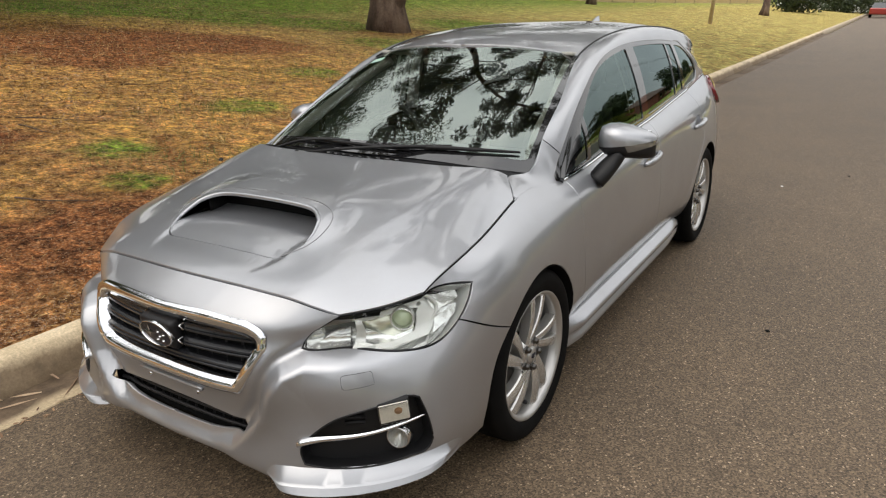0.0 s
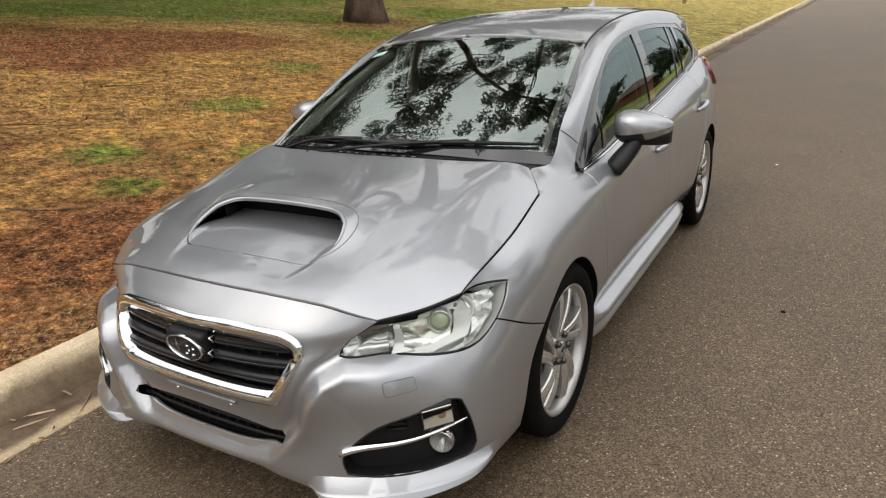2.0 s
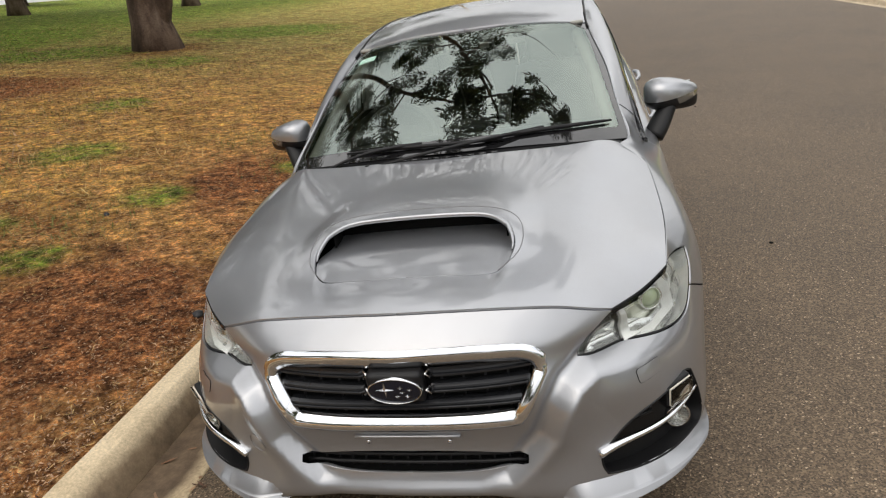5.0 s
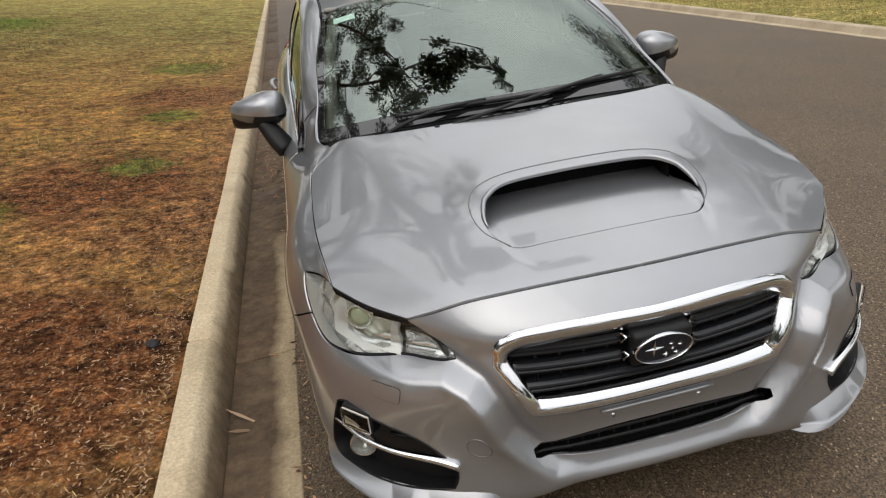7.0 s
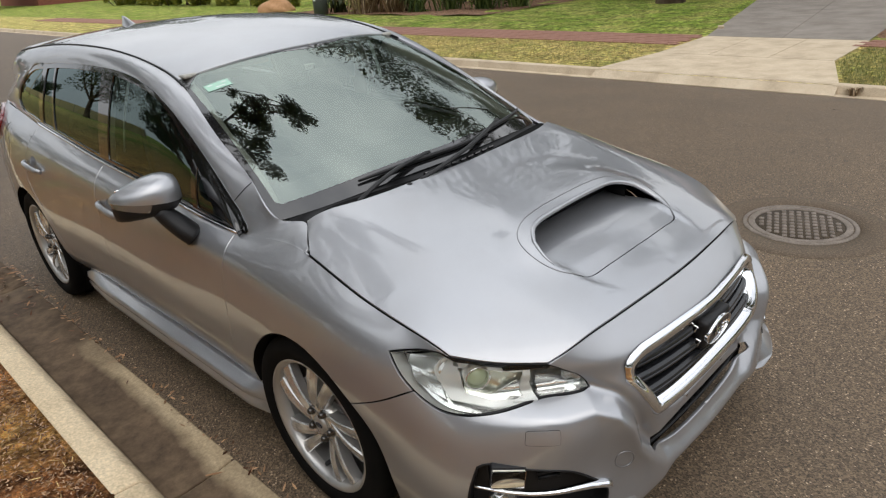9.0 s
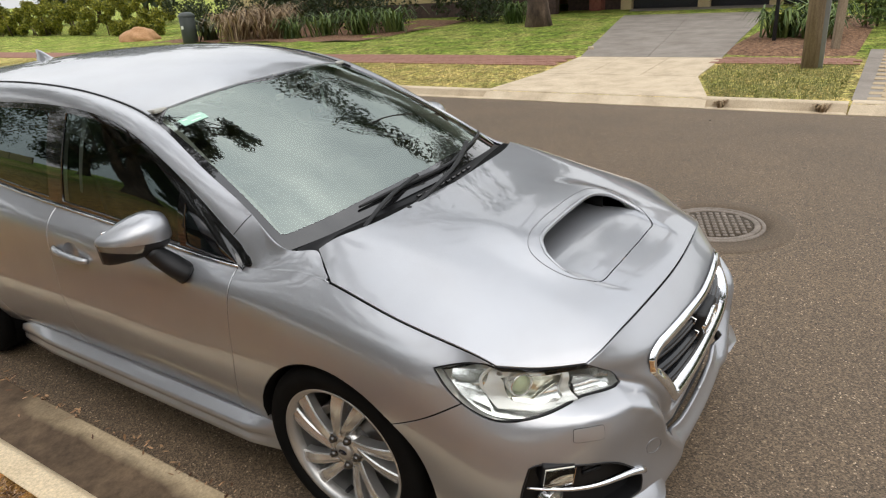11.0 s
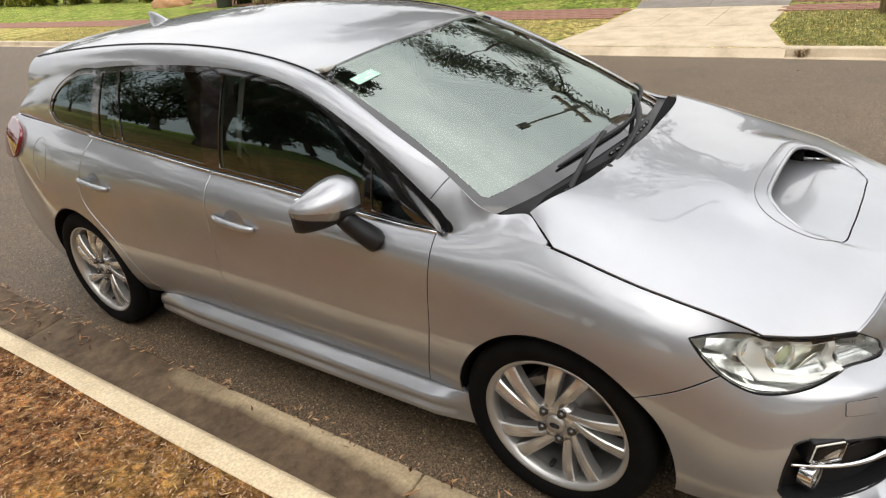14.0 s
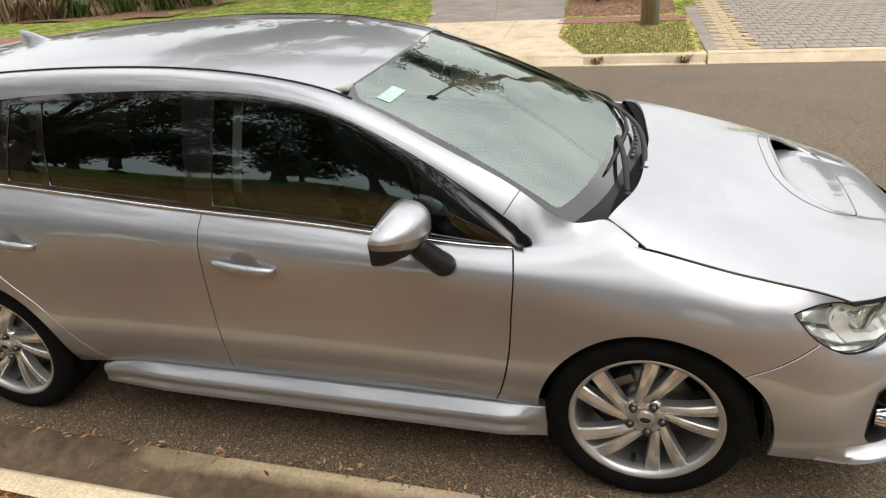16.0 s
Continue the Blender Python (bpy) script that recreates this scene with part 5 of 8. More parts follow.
def wheel(s, y):
    """A wheel: tyre, rim, ten blades in pairs, nuts, cap, brake."""
    place = pose(s * 0.765, y, 0.329, 0, 0, 0 if s > 0 else 180)

    def put(name, bm, material, label=""):
        bmesh.ops.recalc_face_normals(bm, faces=bm.faces)
        return part(name, turned(place, bm), material, tyre, label)
    bm = lathe([(-0.095, 0.235), (-0.108, 0.265), (-0.112, 0.29), (-0.104, 0.315), (-0.088, 0.327), (-0.05, 0.3295), (-0.046, 0.323), (-0.04, 0.3295), (0.0, 0.3305), (0.04, 0.3295),
                (0.046, 0.323), (0.05, 0.3295), (0.088, 0.327), (0.104, 0.315), (0.1125, 0.297), (0.1135, 0.283), (0.110, 0.266), (0.1045, 0.252), (0.095, 0.240)], 80, "x", None, None, True)
    tyre = part("wheel", turned(place, bm), RUBBER, car, "black low-profile tyre on a silver twin-spoke alloy wheel")
    put("rim", lathe([(-0.09, 0.238), (-0.08, 0.222), (-0.02, 0.212), (0.06, 0.222), (0.085, 0.227), (0.092, 0.230), (0.101, 0.240), (0.104, 0.2465), (0.1, 0.2495), (0.094, 0.2485)], 80), ALLOY)
    put("barrel", lathe([(0.064, 0.2195), (-0.02, 0.2095), (-0.085, 0.2205)], 64), BARREL)
    for k in range(5):
        a = 75 - 72 * k
        for b0, b1 in ((40, 12), (15, -12)):
            t, u = bmesh.new(), bmesh.new()
            spoke(a + b0, a + b1, t, u)
            put("spoke", t, ALLOYF, "bright machined spoke")
            put("spoke_flank", u, ALLOY)
        an = radians(a + 62)
        put("wheel_nut", turned(pose(0.0805, 0.055 * math.cos(an), 0.055 * math.sin(an)), lathe([(-0.02, 0.0155), (0.0045, 0.0155), (0.0045, 0.013), (0.004, 0.0125), (0.014, 0.0115), (0.019, 0.008), (0.020, 0.0004)], 14)), NUT)
    put("hub", lathe([(0.02, 0.082), (0.06, 0.078), (0.080, 0.068), (0.084, 0.045), (0.083, 0.033)], 40), ALLOYF)
    put("centre_cap", lathe([(0.08, 0.033), (0.089, 0.031), (0.092, 0.02), (0.0925, 0.0004)], 32), ALLOY)
    b2 = lathe([(0.09, 0.019), (0.094, 0.017), (0.0945, 0.0004)], 28)
    bmesh.ops.scale(b2, vec=(1, 1, 0.58), verts=b2.verts)
    put("cap_badge", b2, EMB)
    put("brake_disc", lathe([(0.0, 0.16), (0.012, 0.16), (0.012, 0.09), (0.03, 0.085), (0.03, 0.0005)], 48), DISC)
    cal = bmesh.new()
    front = 120 if s < 0 else 30
    for k in range(8):
        a = radians(front + k * 7)
        box(cal, (0.07, 0.03, 0.062), pose(0.02, 0, 0) @ pose(0, 0.145 * math.cos(a), 0.145 * math.sin(a)) @ Matrix.Rotation(a, 4, "X"), 0.004)
    put("brake_caliper", cal, DISC)
    an = radians(262)
    put("valve", turned(pose(0.062, 0.195 * math.cos(an), 0.195 * math.sin(an)), lathe([(-0.01, 0.009), (0.016, 0.008), (0.02, 0.006), (0.0205, 0.0004)], 10)), BLACK)


for s in (1, -1):
    for y in (0.0, 2.65):
        wheel(s, y)

# dark inner shell: wheel wells, underside, bulkheads
for s in (1, -1):
    for cy, cz, r in (ARCH_F, ARCH_R):
        w = lathe([(0.50, 0.01), (0.50, r + 0.015), (0.832, r + 0.012)], 40, "x", None, Matrix.Translation((0, cy, cz)))
        bmesh.ops.delete(w, geom=[f for f in w.faces if f.calc_center_median().z < 0.24], context="FACES")
        part("wheel_well", flipped(w, s), DARK, car, "black wheel well liner")
for s in (1, -1):
    # lips of the arches, turned inwards
    for a in (front_arch_a[2:] + front_arch_b[1:-2], rear_arch[1:-1]):
        c = body(np.array(a))
        v = np.concatenate([c * [s, 1, 1], (c - [0.05, 0, 0]) * [s, 1, 1]])
        n = len(c)
        raw("arch_lip", v, [(i, i + 1, n + i + 1, n + i) for i in range(n - 1)], DARK, car)
bm = box(bmesh.new(), (1.36, 2.2, 0.12), pose(0, 1.32, 0.24))
box(bm, (1.0, 0.95, 0.1), pose(0, -0.35, 0.24))
box(bm, (1.0, 1.0, 0.12), pose(0, 3.05, 0.28))
part("underbody", bm, DARK, car)


def shell_half(y0, y1, q0, q1):
    """The skin again, set back, dark, to close what lies behind the gaps."""
    a = outline([[(y0, q0), (y1, q0)], [(y1, q0), (y1, q1)], [(y1, q1), (y0, q1)], [(y0, q1), (y0, q0)]], 0.08)
    return sheet(inward(body, 0.016), a, (), 0.08, 0.0)


both("inner_shell", shell_half(1.74, 3.55, 0.03, 0.595), DARK, car)
both("inner_shell", shell_half(0.99, 1.76, 0.42, 0.592), DARK, car)
both("inner_shell", shell_half(3.5, 4.4, 0.48, 0.592), DARK, car)
both("inner_shell", shell_half(0.62, 1.0, 0.585, 0.597), DARK, car)
whole("inner_shell", shell_half(0.0, 0.62, 0.56, 0.598), DARK, car)


def hood_low(xy):
    return hood(xy) - [0, 0, 0.014]


hl = outline([[(x * 1.0, y) for x, y in seam_xy], [seam_xy[-1], (0.665, 0.15)], [(0.665, 0.15), (0, 0.03)], [(0, 0.03), (0, -0.3)], [(0, -0.3), (0.4, -0.35)], [(0.4, -0.35), (0.4, -0.72)], [(0.4, -0.72), (0, -0.75)], [(0, -0.75), (0, -0.845)]], 0.04)
whole("inner_shell", sheet(hood_low, shut(hl), (), 0.05, 0.0), DARK, car)

# dark tubes sunk in the panel gaps stand in for the shade there
for line in (door_front, door_mid, door_rear, [BS_ARCH, on(0.862, -0.39, 0.62), BS_HL], seam_hood):
    q = smoothline(line, 0.02)
    p = body(q) - surface_normals(body, q) * 0.0055
    for s in (1, -1):
        part("panel_gap", tube(p * [s, 1, 1], 0.0036, 6), DARK, car)

# sill skirts
for s in (1, -1):
    ys = np.concatenate([np.linspace(0.322, 0.5, 8), np.linspace(0.56, 2.17, 22)])
    prof = [(0.80, 0.325), (0.842, 0.320), (0.880, 0.292), (0.886, 0.280), (0.880, 0.262), (0.864, 0.250), (0.862, 0.238), (0.874, 0.220), (0.870, 0.198), (0.84, 0.188), (0.78, 0.186)]
    verts = []
    for i, y in enumerate(ys):
        t = i / (len(ys) - 1)
        pinch = 1 - 0.35 * max(0, (t - 0.90) / 0.10) ** 2
        slim = (min(1.0, max(0.0, (y - 0.33) / 0.14)) * min(1.0, max(0.0, (2.20 - y) / 0.35))) ** 0.7
        for x, z in prof:
            x = 0.838 + (x - 0.838) * slim if x > 0.838 else x
            verts.append((s * x, y, 0.188 + (z - 0.188) * pinch + 0.006 * t))
    n = len(prof)
    faces = [(i * n + j, i * n + j + 1, (i + 1) * n + j + 1, (i + 1) * n + j) for i in range(len(ys) - 1) for j in range(n - 1)]
    faces += [tuple(range(n)), tuple(range((len(ys) - 1) * n, len(ys) * n))]
    if s < 0:
        faces = [tuple(reversed(f)) for f in faces]
    sk = raw("side_skirt", verts, faces, PAINT, car, "silver side skirt")
    mod = sk.modifiers.new("bevel", "BEVEL")
    mod.width, mod.segments, mod.limit_method, mod.angle_limit = 0.006, 3, "ANGLE", radians(25)


# door mirrors
REPEAT = mat("smoky_lens", (0.20, 0.195, 0.18), 0.12, 0.5, 1.0)


def mirror_shell():
    """The housing, lofted outwards along x: blunt to the front, flat to the rear."""
    bm = bmesh.new()
    n, rows = 26, []
    sections = [(-0.108, 0.030, -0.020, 0.036), (-0.100, 0.058, -0.040, 0.055), (-0.075, 0.085, -0.056, 0.068), (-0.04, 0.098, -0.062, 0.073), (0.0, 0.098, -0.063, 0.069),
                (0.045, 0.086, -0.062, 0.058), (0.08, 0.066, -0.060, 0.046), (0.102, 0.046, -0.056, 0.036), (0.112, 0.026, -0.050, 0.026)]
    for u, deep, lo, hi in sections:
        row = []
        for k in range(n):
            t = 2 * math.pi * k / n
            cy, cz = math.cos(t), math.sin(t)
            py = math.copysign(abs(cy) ** 0.75, cy)
            pz = math.copysign(abs(cz) ** 0.72, cz)
            y = 0.045 - deep * py if cy > 0 else 0.045 - 0.008 * py * 0.5
            row.append(bm.verts.new((u, y + 0.10 * u, (lo + hi) / 2 + (hi - lo) / 2 * pz)))
        rows.append(row)
    for a, b in zip(rows, rows[1:]):
        for k in range(n):
            bm.faces.new((a[k], a[(k + 1) % n], b[(k + 1) % n], b[k]))
    bm.faces.new(rows[0][::-1])
    bm.faces.new(rows[-1])
    bmesh.ops.recalc_face_normals(bm, faces=bm.faces)
    return bm


def slice_off(bm, co, no, above):
    """Keeps what lies on one side of a plane."""
    bmesh.ops.bisect_plane(bm, geom=bm.verts[:] + bm.edges[:] + bm.faces[:], plane_co=co, plane_no=no)
    n, c = Vector(no), Vector(co)
    doomed = [f for f in bm.faces if ((f.calc_center_median() - c).dot(n) > 0) != above]
    bmesh.ops.delete(bm, geom=doomed, context="FACES")
    return bm


def mirror(s):
    """Housing with a two-tone shell, glass, indicator and arm."""
    c = Vector((0.925, 0.735, 1.010))
    m = Matrix.Translation(c) @ pose(0, 0, 0, 0, 3, 8) @ Matrix.Scale(1.08, 4)
    plane = ((0, 0, -0.002), (-0.17, -0.04, 1))
    cap = slice_off(mirror_shell(), *plane, True)
    low = slice_off(mirror_shell(), *plane, False)
    for b, k in ((cap, 1.0), (low, 0.985)):
        bmesh.ops.scale(b, vec=(k, k, k), verts=b.verts)
        flipped(turned(m, b), s)
    me = part("door_mirror", cap, PAINT, car, "silver door mirror with black lower half")
    part("mirror_base", low, BLACK, me, "black lower housing")
    bm = box(bmesh.new(), (0.17, 0.004, 0.092), m @ pose(0.0, 0.052, 0.003), 0.0015)
    part("mirror_glass", flipped(bm, s), CHROME, me)
    rep = slice_off(mirror_shell(), *plane, False)
    rep = slice_off(rep, (0, 0, -0.034), (-0.30, -0.04, 1), True)
    rep = slice_off(rep, (0.004, 0, 0), (1, 0, 0.5), True)
    bmesh.ops.scale(rep, vec=(0.995, 0.995, 0.995), verts=rep.verts)
    part("turn_repeater", flipped(turned(m, rep), s), REPEAT, me, "smoky clear indicator wedge")
    arm = [(0.905, 0.72, 0.97), (0.885, 0.705, 0.935), (0.865, 0.685, 0.905), (0.845, 0.665, 0.875), (0.83, 0.655, 0.855)]
    line = smoothline(arm, 0.015)
    part("mirror_arm", tube([(s * x, y, z) for x, y, z in line], 0.052, 14, False, None, 0.75, np.linspace(0.8, 1.05, len(line))), BLACK, me)


for s in (1, -1):
    mirror(s)


# door handles in front of finger cups
def handle(s, y, z, door, hole):
    n = surface_normals(body, np.array([side(y, z)]))[0]
    c = hole.mean(0)
    r = np.abs(hole - c).max(0)

    def bowl_in(pq):
        pq = np.atleast_2d(pq)
        deep = 0.0145 * np.clip(1 - (((pq - c) / r) ** 2).sum(1), 0, 1) ** 0.6
        return body(pq) - surface_normals(body, pq) * deep[:, None]

    g = sheet(bowl_in, inset(hole, -0.001), (), 0.008, 0.0, 0.0, False, -0.001)
    if s < 0:
        g = mirrored(*g)
    raw("finger_cup", g[0], g[1], PAINT, door, "finger cup behind the handle", g[2])
    ys = np.linspace(-0.118, 0.118, 15)
    pts = []
    for d in ys:
        q = body([side(y + d, z - 0.006)])[0]
        pts.append(q + n * (0.030 - 0.024 * (abs(d) / 0.118) ** 3) + np.array([0, 0, 0.012 * d / 0.118]))
    tap = 1 - 0.35 * (np.abs(ys) / 0.118) ** 4
    part("door_handle", tube([(s * a, b, c2) for a, b, c2 in pts], 0.0150, 12, False, None, 1.1, tap), PAINT, door, "silver door handle")


for k, s in enumerate((1, -1)):
    handle(s, 1.365, 0.826, fdoor[0][k], CUP_F)
    handle(s, 2.365, 0.862, fdoor[1][k], CUP_R)
# a round fuel flap seam on the driver's side
cq = side(2.93, 0.915)
loop_f = np.array([cq + [0.075 * math.cos(a), 0.075 * math.sin(a)] for a in np.linspace(0, 2 * math.pi, 40, endpoint=False)])
loop_f[:, 1] = np.clip(loop_f[:, 1], 0, 0.6)
part("fuel_flap_seam", tube(body(loop_f) * [-1, 1, 1], 0.0011, 5, True), ALLOYD, car)

# tail lamps and spoiler
tl = outline([[on(0.70, 3.34, 1.06), on(0.80, 3.19, 0.995), on(0.81, 3.22, 0.93), on(0.78, 3.38, 0.865)], [on(0.78, 3.38, 0.865), on(0.66, 3.53, 0.88)], [on(0.66, 3.53, 0.88), on(0.60, 3.50, 1.055)], [on(0.60, 3.50, 1.055), on(0.70, 3.34, 1.06)]], 0.03)
if np.sum(tl[:, 0] * np.roll(tl[:, 1], -1) - np.roll(tl[:, 0], -1) * tl[:, 1]) < 0:
    tl = tl[::-1]
both("tail_light", sheet(body, tl, (), 0.03, 0.02, 0.0, False, 0.02), RED, car, "dark red tail light")
bm = bmesh.new()
rows = []
for x in np.linspace(-0.505, 0.505, 21):
    k = abs(x) / 0.505
    y0, z0 = 3.20 + 0.10 * (1 - k ** 2), float(roof([[x * 0.92, 3.21]])[0][2])
    rows.append([bm.verts.new(p) for p in ((x, 3.15, z0 + 0.012), (x, y0 + 0.05, z0 - 0.012), (x, y0 + 0.06, z0 - 0.025), (x, y0 + 0.04, z0 - 0.045), (x, 3.16, z0 - 0.04))])
for a, b in zip(rows, rows[1:]):
    for k in range(5):
        bm.faces.new((a[k], b[k], b[(k + 1) % 5], a[(k + 1) % 5]))
bm.faces.new(rows[0])
bm.faces.new(rows[-1][::-1])
bmesh.ops.recalc_face_normals(bm, faces=bm.faces)
part("roof_spoiler", bm, PAINT, car, "silver roof spoiler")
# tailgate and back pillars close the rear
bm = bmesh.new()
rows = []
for x in np.linspace(-1, 1, 17):
    lo = RINGS[6](5.3 - 0.3 * abs(x))[0]
    rows.append([bm.verts.new(p) for p in ((x * 0.64, 3.46 - 0.10 * x * x, 1.065), (x * 0.58, 3.36 - 0.08 * x * x, 1.22), (x * 0.53, 3.22 - 0.02 * x * x, 1.35))])
for a, b in zip(rows, rows[1:]):
    for k in range(2):
        bm.faces.new((a[k], b[k], b[k + 1], a[k + 1]))
part("tailgate_window", bm, GLOSS, car, "dark tailgate window")

# aerial fin
bm = bmesh.new()
rz = float(roof([[0, 2.80]])[0][2])
rows = []
for t, w, h in ((0.0, 0.004, 0.002), (0.15, 0.02, 0.010), (0.4, 0.028, 0.030), (0.7, 0.03, 0.052), (0.92, 0.026, 0.062), (1.0, 0.018, 0.060)):
    y = 2.70 + 0.17 * t
    zb = float(roof([[0, y]])[0][2]) - 0.004
    rows.append([bm.verts.new(p) for p in ((-w, y, zb), (-w * 0.45, y + 0.006, zb + h * 0.6), (-0.003, y + 0.012, zb + h), (0.003, y + 0.012, zb + h), (w * 0.45, y + 0.006, zb + h * 0.6), (w, y, zb))])
for a, b in zip(rows, rows[1:]):
    for k in range(5):
        bm.faces.new((a[k], a[k + 1], b[k + 1], b[k]))
bm.faces.new(rows[0][::-1])
bm.faces.new(rows[-1])
bmesh.ops.recalc_face_normals(bm, faces=bm.faces)
part("aerial_fin", bm, PAINT, car, "silver shark-fin roof aerial")


# wipers
def wiper(pivot, bend, a, b):
    piv = screen([uv(*pivot)])[0] + [0, -0.03, 0.012]
    knee = screen([uv(*bend)])[0] + [0, -0.012, 0.03]
    tip_a, tip_b = screen([uv(*a)])[0], screen([uv(*b)])[0]
    midp = (tip_a + tip_b) / 2
    arm = part("wiper", tube(smoothline([piv, knee, midp + [0, -0.010, 0.026]], 0.03), 0.0105, 8, False, None, 0.6), BLACK, car, "black wiper arm and blade")
    line = [screen([uv(a[0] + (b[0] - a[0]) * t, a[1] + (b[1] - a[1]) * t)])[0] + [0, -0.004, 0.011] for t in np.linspace(0, 1, 21)]
    part("wiper_blade", tube(line, 0.0085, 6, False, None, 1.0, 1 - 0.5 * np.abs(np.linspace(-1, 1, 21)) ** 3), BLACK, arm)
    part("wiper_pivot", turned(Matrix.Translation(piv), lathe([(-0.03, 0.02), (0.008, 0.018), (0.014, 0.01), (0.015, 0.0005)], 16, "z")), BLACK, arm)


wiper((-0.72, -0.045), (-0.5, -0.005), (-0.60, 0.045), (0.33, 0.035))
wiper((-0.42, -0.055), (0.0, -0.015), (0.18, 0.04), (0.93, 0.105))

# ---- the car: cabin ----
bm = bmesh.new()
rows = []
for x in np.linspace(-0.72, 0.72, 19):
    k = abs(x) / 0.72
    y0 = float(ws_low(abs(x) * 0.97)[0][0])
    z0 = float(ws_low(abs(x) * 0.97)[0][1])
    rows.append([bm.verts.new(p) for p in ((x, y0 + 0.03, z0 - 0.012), (x, y0 + 0.16, z0 - 0.002), (x, 0.56, 0.985 - 0.02 * k), (x, 0.64, 0.965), (x, 0.67, 0.90), (x, 0.60, 0.70), (x, 0.55, 0.4))])
for a, b in zip(rows, rows[1:]):
    for k in range(6):
        bm.faces.new((a[k], b[k], b[k + 1], a[k + 1]))
bmesh.ops.recalc_face_normals(bm, faces=bm.faces)
dash = part("dashboard", bm, DASH, car, "dark grey dashboard")
for x in (-0.37, 0.02):
    bm = box(bmesh.new(), (0.30 if x < 0 else 0.2, 0.16, 0.07), pose(x, 0.60, 0.985), 0.025, 3)
    part("dash_hood", bm, DASH, dash)
bm = lathe([(0.0, 0.168), (0.012, 0.176), (0.016, 0.185), (0.012, 0.194), (0.0, 0.2), (-0.012, 0.194), (-0.016, 0.185), (-0.012, 0.176), (0.0, 0.168)], 44, "y")
steer = part("steering_wheel", turned(pose(-0.37, 0.80, 0.915, -24), bm), SEAT, car, "dark leather steering wheel")
bm = box(bmesh.new(), (0.15, 0.06, 0.12), pose(0, 0.01, 0), 0.025, 3)
box(bm, (0.34, 0.02, 0.04), pose(0, 0.0, 0.01), 0.008)
box(bm, (0.04, 0.02, 0.16), pose(0, 0.0, -0.09), 0.008)
part("wheel_spokes", turned(pose(-0.37, 0.80, 0.915, -24), bm), DASH, steer)


def seat(x, y, wide, tall):
    bm = box(bmesh.new(), (wide, 0.5, 0.18), pose(x, y, 0.50, -6), 0.05, 4)
    st = part("seat_cushion", bm, SEAT, car, "dark leather seat")
    bm = bmesh.new()
    rows = []
    for t in np.linspace(0, 1, 9):
        w = wide / 2 * (0.95 + 0.08 * math.sin(math.pi * t) - 0.18 * t ** 3)
        yb, zb = y + 0.24 + 0.26 * t, 0.50 + tall * t
        d = 0.075 * (1 - 0.35 * t)
        rows.append([bm.verts.new((x + w * a, yb + d * b, zb + 0.03 * b)) for a, b in ((-0.8, -1.1), (-1, -0.9), (-1, 0.6), (-0.7, 1), (0.7, 1), (1, 0.6), (1, -0.9), (0.8, -1.1), (0.55, -0.7), (-0.55, -0.7))])
    for a, b in zip(rows, rows[1:]):
        for k in range(10):
            bm.faces.new((a[k], a[(k + 1) % 10], b[(k + 1) % 10], b[k]))
    bm.faces.new(rows[-1])
    bmesh.ops.recalc_face_normals(bm, faces=bm.faces)
    part("seat_back", bm, SEAT, st)
    bm = box(bmesh.new(), (0.27, 0.10, 0.17), pose(x, y + 0.53, 0.50 + tall + 0.11, -12), 0.04, 4)
    hr = part("headrest", bm, SEAT, st)
    for d in (-0.06, 0.06):
        part("headrest_post", tube([(x + d, y + 0.50, 0.48 + tall), (x + d, y + 0.53, 0.56 + tall)], 0.007, 8), SATIN, hr)


seat(-0.37, 1.05, 0.5, 0.60)
seat(0.37, 1.05, 0.5, 0.60)
seat(-0.36, 1.95, 0.6, 0.54)
seat(0.36, 1.95, 0.6, 0.54)
for s in (1, -1):
    # pale pillar and roof trim seen through the glass
    for y0, y1 in ((1.555, 1.53),):
        pts = [house([[y0 + (y1 - y0) * t, 0.3 * t]])[0] - [0.035, 0, 0] for t in np.linspace(0, 1, 8)]
        part("pillar_trim", tube([(s * a, b, c) for a, b, c in pts], 0.045, 8, False, None, 0.5), TRIM, car, "pale grey pillar trim")
    pts = [g2(y)[0] for y in np.linspace(0.26, 1.02, 12)]
    part("pillar_trim", tube([(s * (a[0] - 0.052), y, a[1] - 0.030) for a, y in zip(pts, np.linspace(0.29, 1.05, 12))], 0.026, 8), TRIM, car, "pale grey pillar trim")
    belt_pts = [house([[1.42 - 0.02 * t, 0.05 + 0.22 * t]])[0] - [0.045, 0, 0] for t in np.linspace(0, 1, 6)]
    part("seat_belt", tube([(s * a, b, c) for a, b, c in belt_pts], 0.022, 6, False, None, 0.15), TRIM, car, "pale grey seat belt strap")
    v, f = [], []
    ys = np.linspace(0.5, 3.0, 20)
    for y in ys:
        e = belt([y])[0]
        v += [(s * (e[0] - 0.055), y, e[1] - 0.01), (s * (e[0] - 0.08), y, 0.35)]
    f = [(2 * i, 2 * i + 1, 2 * i + 3, 2 * i + 2) for i in range(len(ys) - 1)]
    raw("door_trim", v, f, DASH, car)


def lining(xy):
    return roof(xy) - [0, 0, 0.034]


